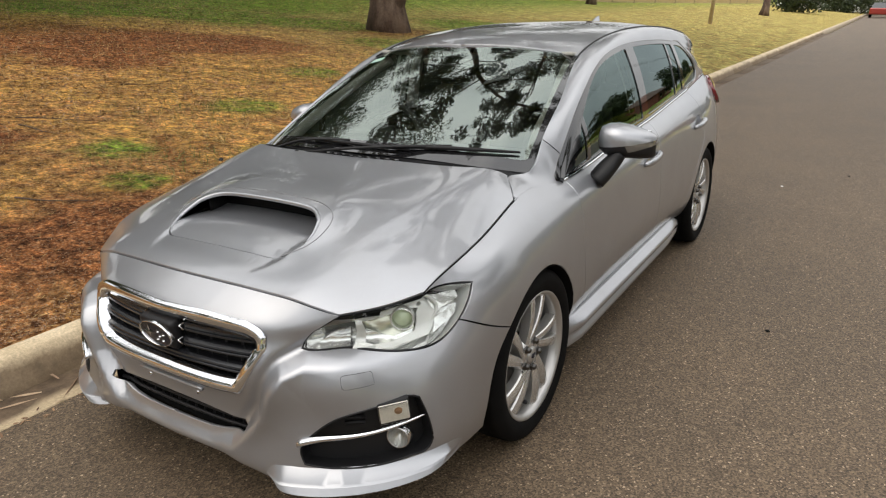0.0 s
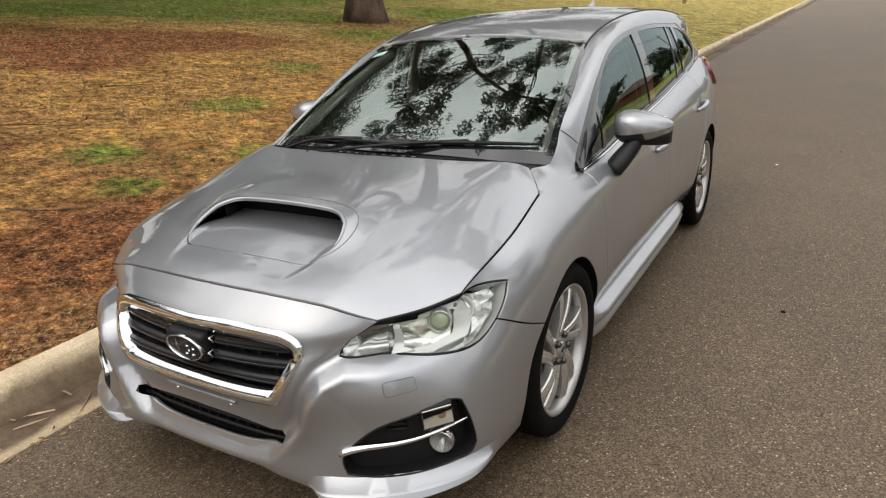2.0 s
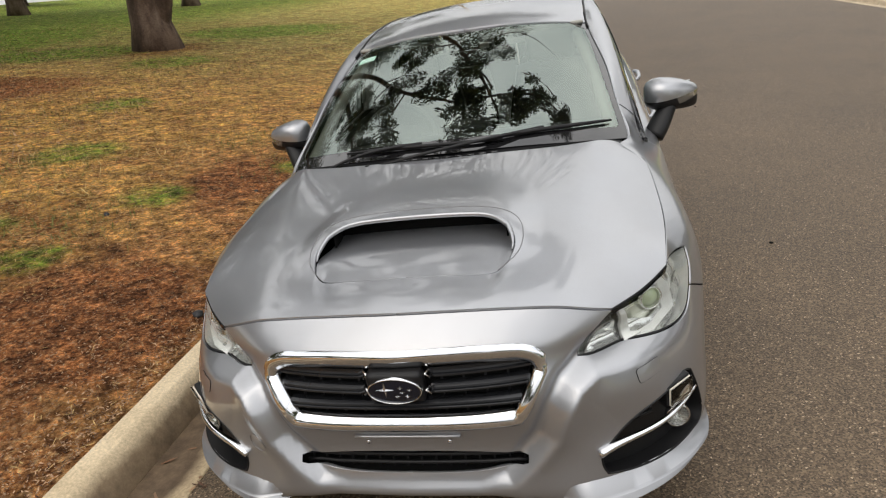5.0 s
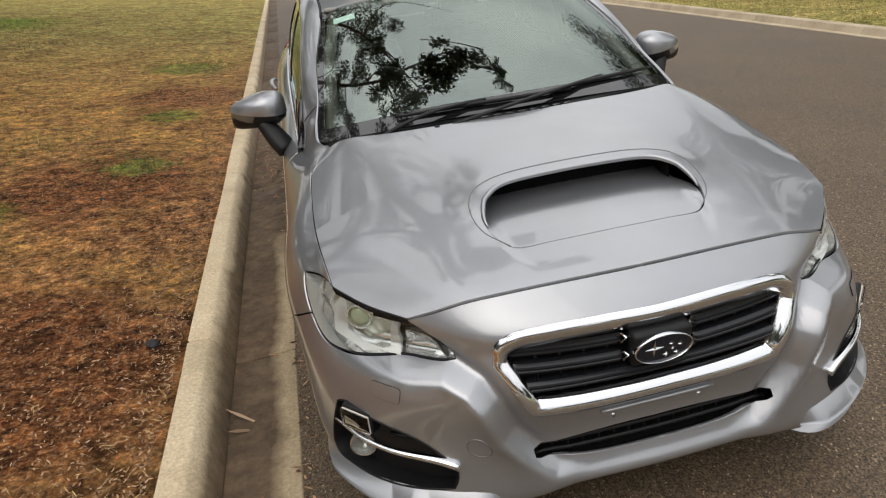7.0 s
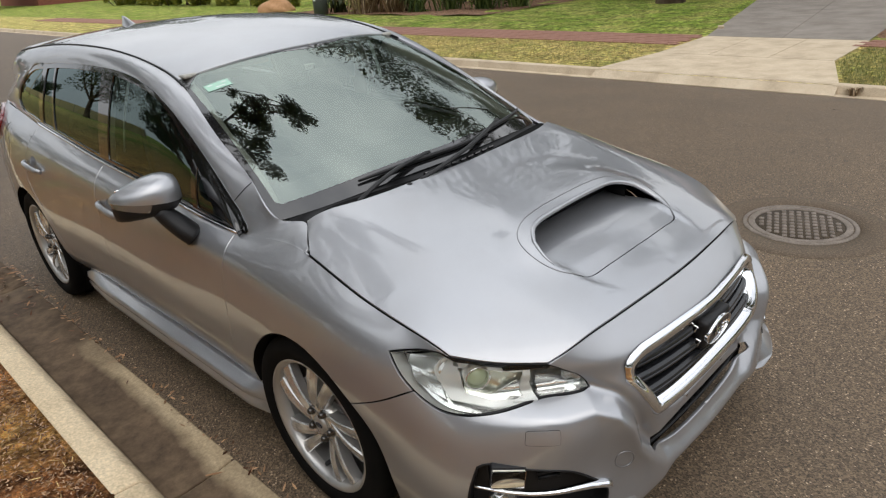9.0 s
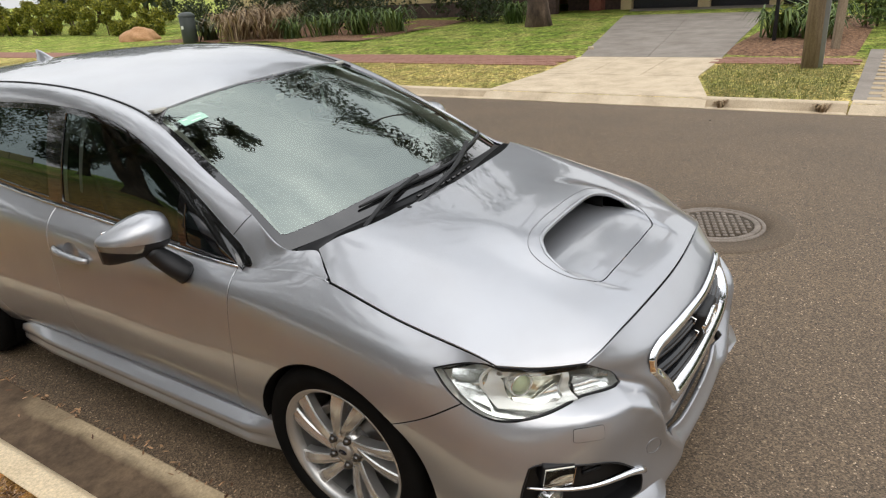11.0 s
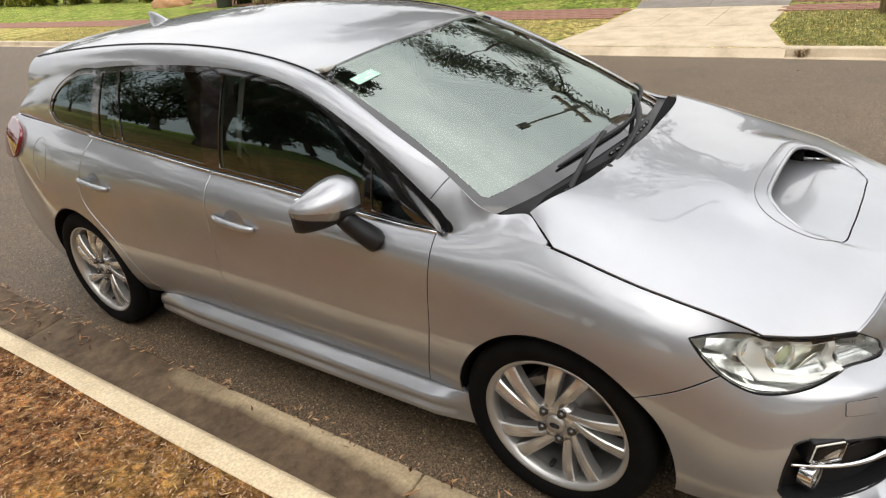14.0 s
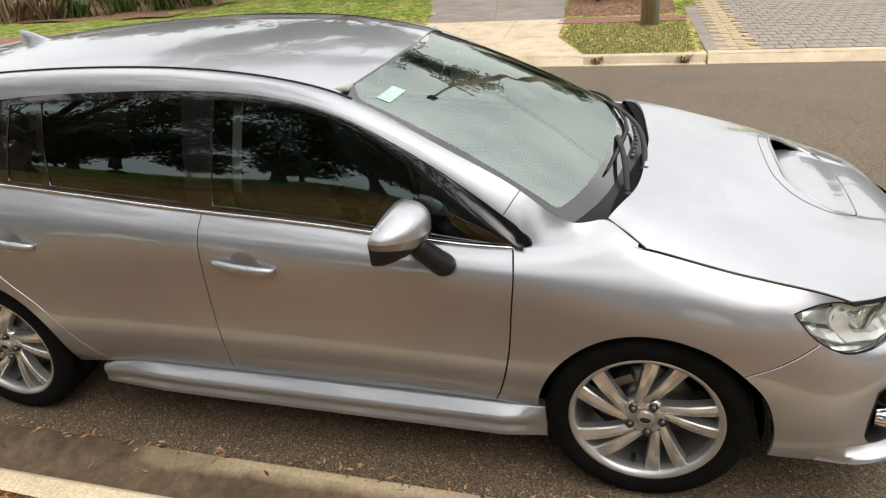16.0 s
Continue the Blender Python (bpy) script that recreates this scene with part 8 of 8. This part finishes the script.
wallbox("wall", 0.0, 0.3, 10.6, 30, 0.62, 2.8, CREAM)
wallbox("base_wall", -0.03, 0.33, 10.6, 30, -0.2, 0.60, BRICKD, "dark brick base")
wallbox("garage_wall", 1.96, 2.2, 0.5, 11, 2.3, 3.0, CREAM)
for y in (2.85, 5.35, 8.35):
    wallbox("pillar", 1.75, 2.2, y - 0.22, y + 0.22, -0.2, 2.3, CREAM, "cream pillar")
wallbox("pillar", 1.6, 2.15, 9.35, 9.85, -0.2, 2.6, BRICKR, "red brick pillar")
for y0, y1 in ((3.07, 5.13), (5.57, 8.13), (0.6, 2.63)):
    d = wallbox("garage_door", 1.98, 2.04, y0, y1, -0.15, 2.3, GARD, "dark ribbed garage door")
    for k in range(6):
        wallbox("door_rib", 1.965, 1.978, y0 + 0.03, y1 - 0.03, 0.1 + k * 0.36, 0.13 + k * 0.36, GARD, "", 0.003, d)
wallbox("porch_wall", 2.1, 2.3, 8.57, 11, -0.2, 2.6, BRICKD)
wallbox("back_wall", 8.0, 8.2, 0.5, 30, -0.2, 2.8, CREAM)
wallbox("end_wall", 0.3, 8.0, 29.7, 30, -0.2, 2.8, CREAM)
bm = bmesh.new()
pts = [(-0.7, -0.2, 2.75), (8.9, -0.2, 2.75), (8.9, 30.7, 2.75), (-0.7, 30.7, 2.75), (4.1, 4, 4.6), (4.1, 26.5, 4.6)]
vv = [bm.verts.new(p) for p in pts]
for f in ((0, 3, 5, 4), (0, 4, 1), (1, 4, 5, 2), (2, 5, 3), (0, 1, 2, 3)):
    bm.faces.new([vv[i] for i in f])
bmesh.ops.recalc_face_normals(bm, faces=bm.faces)
part("roof", bm, ROOFM, hs, "brown tiled hip roof", False)
for y in (13.5, 19, 25):
    w = wallbox("window", -0.02, 0.05, y, y + 1.8, 0.95, 2.2, GLOSS, "dark window")
    wallbox("frame", -0.05, -0.021, y - 0.06, y + 1.86, 0.89, 0.95, WHITE, "", 0.004, w)
    wallbox("frame", -0.05, -0.021, y - 0.06, y + 1.86, 2.2, 2.26, WHITE, "", 0.004, w)

# far end of the street
fence = thing("fence", "long cream sheet fence beyond the park", "fence", pose(-20.5, 42, 1.35, 0, 0, -24.5))
for k in range(12):
    part("panel", box(bmesh.new(), (0.06, 2.36, 1.7), pose(0, 1.2 + k * 2.4, 0.72), 0.01), CREAM, fence)
    part("post", box(bmesh.new(), (0.10, 0.08, 1.8), pose(0, k * 2.4, 0.72), 0.01), WOOD, fence)
pole = tagged(part("pole", tube([(0, 0, -0.2), (0.1, 0, 4), (0.2, 0, 8)], 0.09, 10, False, None, 1.0, [1.1, 0.95, 0.75]), CONC), "pale slender power pole on the verge", "pole")
pole.matrix_basis = pose(-5.94, 34.9, 0.42)
tagged(part("tree_stump", tube([(0, 0, -0.1), (0.05, 0, 0.5), (0.1, 0.05, 1.5)], 0.28, 9, False, None, 1.0, [1.5, 1, 0.8]), BARK), "rough brown stump on the verge", "stump").matrix_basis = pose(-6.5, 55.6, 0.46)
gum_tree("slender gum tree by the power pole", -15.5, 43.7, 1.14, 12.0, 0.25, 14, 4000, "park gums", 0.3, 0.35, 0.9, 0.4)


def far_house(x, y, turn, label, m):
    h = thing("house", label, "house", pose(x, y, float(land_z(min(x, 24), y)) - 0.1, 0, 0, turn))
    part("wall", box(bmesh.new(), (12, 8, 2.9), pose(0, 0, 1.35), 0.02), m, h)
    bm = bmesh.new()
    vv = [bm.verts.new(p) for p in ((-6.6, -4.6, 2.8), (6.6, -4.6, 2.8), (6.6, 4.6, 2.8), (-6.6, 4.6, 2.8), (-3, 0, 4.9), (3, 0, 4.9))]
    for f in ((0, 1, 5, 4), (1, 2, 5), (2, 3, 4, 5), (3, 0, 4), (3, 2, 1, 0)):
        bm.faces.new([vv[i] for i in f])
    part("roof", bm, ROOFM, h, "", False)
    for wx in (-4, -1, 3.5):
        w = part("window", box(bmesh.new(), (1.7, 0.06, 1.2), pose(wx, -4.0, 1.6), 0.01), GLOSS, h, "dark window")
        part("frame", box(bmesh.new(), (1.84, 0.05, 0.07), pose(wx, -4.03, 0.97), 0.004), WHITE, w)
        part("frame", box(bmesh.new(), (1.84, 0.05, 0.07), pose(wx, -4.03, 2.23), 0.004), WHITE, w)


far_house(-6, 104, 8, "low white house at the end of the street", WHITE)
far_house(14, 112, -12, "low cream house at the end of the street", CREAM)
far_house(24, 78, -90, "low brick house among trees across the road", BRICKR)


def far_car(x, y, turn, m, label):
    c = thing("parked_car", label, "car", pose(x, y, float(road_z(x)), 0, 0, turn), "far parked cars")
    bm = box(bmesh.new(), (1.75, 4.3, 0.62), pose(0, 0, 0.62), 0.14, 3)
    part("body", bm, m, c)
    bm = bmesh.new()
    vv = [bm.verts.new(p) for p in ((-0.8, -1.2, 0.9), (0.8, -1.2, 0.9), (0.8, 1.9, 0.9), (-0.8, 1.9, 0.9), (-0.62, -0.45, 1.42), (0.62, -0.45, 1.42), (0.62, 1.3, 1.42), (-0.62, 1.3, 1.42))]
    for f in ((0, 1, 5, 4), (1, 2, 6, 5), (2, 3, 7, 6), (3, 0, 4, 7), (4, 5, 6, 7)):
        bm.faces.new([vv[i] for i in f])
    part("cabin", bm, GLOSS, c, "dark glass cabin", False)
    for a in (-0.78, 0.78):
        for b in (-1.35, 1.3):
            part("wheel", lathe([(-0.1, 0.05), (-0.1, 0.3), (0.1, 0.3), (0.1, 0.05)], 16, "x", None, Matrix.Translation((a, b, 0.3))), RUBBER, c)


far_car(0.4, 82, 0, mat("red_paint", (0.35, 0.03, 0.02), 0.3, 0.2, 1.0), "small red car parked far down the street")
far_car(3.0, 104, 8, mat("charcoal_paint", (0.03, 0.03, 0.035), 0.3, 0.2, 1.0), "dark car parked far down the street")

# ---- manhole, litter and small things ----
IRON = speckled("cast_iron", [(0.3, (0.15, 0.120, 0.095)), (0.7, (0.28, 0.235, 0.195))], 8, 0.6, 80, 0.4, 0.002, 0.25)
GRIME = speckled("packed_grime", [(0.3, (0.045, 0.034, 0.024)), (0.7, (0.10, 0.075, 0.05))], 30, 0.95, 90, 0.4, 0.003)
cover = thing("manhole_cover", "round cast iron manhole cover in the asphalt", "manhole cover", pose(2.36, -0.46, float(road_z(2.36)) + 0.005, 0, -math.degrees(math.atan2(float(road_z(2.66)) - float(road_z(2.06)), 0.6)), 0), "", "structure")
part("ring", lathe([(-0.02, 0.294), (0.003, 0.294), (0.004, 0.297), (0.004, 0.317), (-0.02, 0.320)], 48, "z"), IRON, cover)
part("plate", lathe([(-0.012, 0.287), (0.003, 0.285), (0.004, 0.282), (0.004, 0.252), (0.003, 0.249), (-0.004, 0.248)], 48, "z"), IRON, cover)
part("plate_floor", lathe([(-0.012, 0.250), (-0.0035, 0.249), (-0.0035, 0.001)], 48, "z"), GRIME, cover)
TAR = speckled("dark_asphalt", [(0.3, (0.066, 0.046, 0.028)), (0.55, (0.122, 0.086, 0.053)), (0.72, (0.23, 0.168, 0.11))], 90, 0.75, 120, 0.5, 0.003)
part("asphalt_collar", lathe([(-0.02, 0.318), (-0.0015, 0.319), (-0.0015, 0.44), (-0.003, 0.49), (-0.02, 0.50)], 48, "z"), TAR, cover, "darker asphalt collar")
stud = bmesh.new()
box(stud, (0.034, 0.028, 0.010), pose(0, 0, -0.001), 0.004, 1)
for i in range(-5, 6):
    for j in range(-6, 7):
        x, y = i * 0.050, j * 0.042
        if x * x + y * y < 0.232 ** 2:
            part("stud", turned(pose(0, 0, 0, 0, 0, 20) @ Matrix.Translation((x, y, 0)), stud.copy()), IRON, cover)
stud.free()


def strewn(name, label, category, spots, rng, length, width, material, lift=0.004, tilt=0.25):
    """Blades lying on the ground."""
    n = len(spots)
    a = rng.uniform(0, 2 * math.pi, n)
    l = length * rng.uniform(0.5, 1.3, n)
    t = rng.normal(0, tilt, n)
    d = np.stack([np.cos(a) * np.cos(t), np.sin(a) * np.cos(t), np.abs(np.sin(t))], 1) * l[:, None]
    s = np.stack([-np.sin(a), np.cos(a), rng.normal(0, 0.3, n)], 1) * width / 2
    p = spots + [0, 0, lift]
    v = np.stack([p - s * 0.6, p + s * 0.6, p + d * 0.5 + s, p + d, p + d * 0.5 - s], 1).reshape(-1, 3)
    return tagged(raw(name, v, [tuple(5 * i + k for k in (0, 1, 2, 3, 4)) for i in range(n)], material, None, "", None, False), label, category, "", "stuff")


def on_verge(n, rng, x0, x1, y0, y1, power=1.0):
    x = x1 - (x1 - x0) * rng.uniform(0, 1, n) ** power
    y = rng.uniform(y0, y1, n)
    return np.stack([x, y, land_z(x, y)], 1)


rng = np.random.default_rng(11)
STRAWB = leaf_mat("straw_blade", (0.16, 0.07, 0.02), (0.80, 0.55, 0.22))
BARKB = leaf_mat("bark_chip", (0.08, 0.032, 0.014), (0.58, 0.36, 0.20))
GREENB = leaf_mat("green_blade", (0.07, 0.11, 0.02), (0.28, 0.28, 0.08))
sp = on_verge(110000, rng, -10, -1.44, -2.6, 14, 1.25)
keep = np.clip((-sp[:, 0] - 1.9) / 2.0, 0, 1) + np.clip((sp[:, 1] - 2.5) / 5.0, 0, 1)
mulched = np.min([np.hypot(sp[:, 0] - x, sp[:, 1] - y) / r for x, y, r in ((-11, 5, 2.8), (-9.2, 7.4, 1.6), (-8.5, 4.4, 1.0), (-2.2, 0.3, 0.8), (-2.3, 3.0, 0.7))], 0)
keep = np.clip(keep, 0.16, 1) * np.clip(mulched * 1.4 - 0.4, 0.12, 1)
sp = sp[rng.uniform(0, 1, len(sp)) < keep]
strewn("straw", "scattered straw blades on the verge", "straw", sp, rng, 0.046, 0.0030, STRAWB)
strewn("bark_litter", "scattered bark chips and dead leaves on the verge", "bark litter", on_verge(70000, rng, -6.5, -1.44, -2.6, 9, 1.6), rng, 0.017, 0.005, BARKB)
strewn("straw", "dry grass stalks lying over the park ground", "straw", on_verge(26000, rng, -18, -3.0, 2.0, 22, 1.0), rng, 0.10, 0.006, STRAWB, 0.004, 0.5)
strewn("bark_litter", "dark leaf and bark litter under the gum trees", "bark litter", on_verge(16000, rng, -18, -5.0, -3.0, 14, 1.0), rng, 0.06, 0.016, BARKB, 0.004, 0.35)
gp = np.concatenate([on_verge(1, rng, 0, 0, 0, 0)[:0]] + [np.stack([x + rng.normal(0, r, n), y + rng.normal(0, r, n), np.zeros(n)], 1) for x, y, r, n in
                    ((-2.2, 9.3, 0.5, 900), (-2.15, 3.4, 0.22, 350), (-3.4, 1.6, 0.35, 500), (-4.8, 3.2, 0.5, 800), (-3.0, 4.3, 0.4, 500), (-6.5, 9.5, 1.0, 1500), (-6.0, 5.5, 0.9, 1200))])
gp[:, 2] = land_z(gp[:, 0], gp[:, 1])
strewn("grass", "short green grass tufts on the dry verge", "grass", gp[gp[:, 0] < -1.5], rng, 0.06, 0.005, GREENB, 0.0, 0.9)
n = 420
gx = np.clip(rng.normal(-1.10, 0.10, n), -1.235, -0.95)
gy = np.concatenate([rng.normal(4.4, 0.9, 385), rng.uniform(-3, 9, 35)])
gz = np.interp(-gx, [0.975, 1.10, 1.215, 1.245], [-0.038, -0.055, -0.064, -0.062])
strewn("leaf_litter", "dead brown leaves lying in the gutter", "leaf litter", np.stack([gx, gy, gz], 1), rng, 0.062, 0.010, leaf_mat("dead_leaf", (0.12, 0.05, 0.025), (0.36, 0.20, 0.10)), 0.004, 0.18)
n = 500
gx = rng.normal(-0.965, 0.02, n)
strewn("gutter_crumbs", "line of leaf crumbs along the gutter's edge", "leaf litter", np.stack([gx, rng.uniform(-4, 9, n), np.where(gx > -0.975, road_z(gx), -0.038) + 0.002], 1), rng, 0.03, 0.009, BARKB, 0.002, 0.2)
n = 26
gx = rng.uniform(-1.23, -1.12, n)
strewn("bark_strips", "long dry bark strips lying in the gutter", "bark litter", np.stack([gx, rng.uniform(-3.2, 0.2, n), np.full(n, -0.06)], 1), rng, 0.16, 0.014, leaf_mat("dry_bark", (0.20, 0.12, 0.07), (0.48, 0.34, 0.22)), 0.004, 0.12)
for k, (x0, y0, x1, y1) in enumerate(((-5.6, 1.45, -5.0, 1.95), (-5.3, 1.3, -4.75, 1.4), (-3.3, 0.2, -2.9, 0.55), (-6.6, 3.3, -6.2, 3.9))):
    pts = [(x0 + (x1 - x0) * t, y0 + (y1 - y0) * t + 0.03 * math.sin(5 * t + k), float(land_z(x0 + (x1 - x0) * t, y0 + (y1 - y0) * t)) + 0.012) for t in np.linspace(0, 1, 7)]
    twig = part("twig", tube(pts, 0.007, 6, False, None, 1.0, np.linspace(1, 0.3, 7)), BARK)
    tagged(twig, "thin fallen twig lying on the dry verge", "twig", "fallen twigs")
# grass on the strips across the road
n = 26000
x = rng.uniform(7.95, 10.6, n)
y = rng.uniform(4.5, 24, n)
strewn("grass", "dry yellow grass on the strip across the road", "grass", np.stack([x, y, land_z(x, y)], 1), rng, 0.055, 0.008, leaf_mat("dry_blade", (0.16, 0.15, 0.03), (0.70, 0.54, 0.20)), 0.0, 0.8)
n = 12000
x = rng.uniform(7.95, 11.1, n)
y = -0.72 + rng.uniform(0, 1, n) * np.minimum(1.54 + 0.33 * (x - 7.83), 2.1)
strewn("grass", "green and yellow grass between two driveways", "grass", np.stack([x, y, land_z(x, y)], 1), rng, 0.05, 0.008, leaf_mat("mixed_blade", (0.09, 0.13, 0.02), (0.42, 0.36, 0.13)), 0.0, 0.9)
for k, y in enumerate((-0.55, 0.68)):
    strap_plant(FAR + 0.09, y, fz + 0.012, 0.12, 40, DRYGR, 90 + k, "dry weed growing out of a kerb joint", "kerb weeds", 0.01)
STONE = speckled("dark_stone", [(0.3, (0.02, 0.02, 0.022)), (0.7, (0.05, 0.05, 0.052))], 20, 0.8, 90, 0.4, 0.003)
for x, y, r in ((-1.553, 0.477, 0.026), (-3.1, 1.9, 0.02), (-2.2, 2.6, 0.016)):
    bm = bmesh.new()
    bmesh.ops.create_icosphere(bm, subdivisions=3, radius=r)
    for v in bm.verts:
        v.co *= 1 + 0.35 * noise.noise(v.co * 45)
        v.co.z *= 0.7
    tagged(part("stone", bm, STONE), "small dark stone lying on the verge", "stone", "stones").matrix_basis = pose(x, y, float(land_z(x, y)) + r * 0.5)
# bits on the road
for x, y, c in ((1.181, 4.54, WHITE), (1.67, 5.22, DARK), (6.24, 0.47, DARK), (1.507, 1.364, DARK)):
    bm = bmesh.new()
    bmesh.ops.create_icosphere(bm, subdivisions=2, radius=0.013)
    for v in bm.verts:
        v.co *= 1 + 0.3 * noise.noise(v.co * 60)
        v.co.z *= 0.25
    tagged(part("road_scrap", bm, c), "small scrap lying on the asphalt", "scrap", "scraps on the road").matrix_basis = pose(x, y, float(road_z(x)) + 0.004)
# power lines overhead
for y in (-25, 65):
    tagged(part("power_pole", tube([(0, 0, -0.3), (0, 0, 4), (0, 0, 9.9)], 0.16, 10, False, None, 1.0, [1.1, 1, 0.8]), WOOD), "tall timber power pole carrying three lines", "pole", "power poles").matrix_basis = pose(11.65, y, 0)
    tagged(part("cross_arm", box(bmesh.new(), (1.3, 0.1, 0.12), pose(0, 0, 0), 0.01), WOOD), "timber cross-arm on a power pole", "cross-arm", "cross-arms").matrix_basis = pose(11.65, y, 7.6 + 0.0009 * (y - 20) ** 2 - 0.075)
for k, dx in enumerate((0, 0.35, 0.7)):
    line = [(11.3 + dx, y, 7.6 + 0.0009 * (y - 20) ** 2) for y in np.linspace(-25, 65, 40)]
    tagged(part("power_line", tube(line, 0.012, 5), BLACK), "black overhead power line along the street", "power line", "power lines")
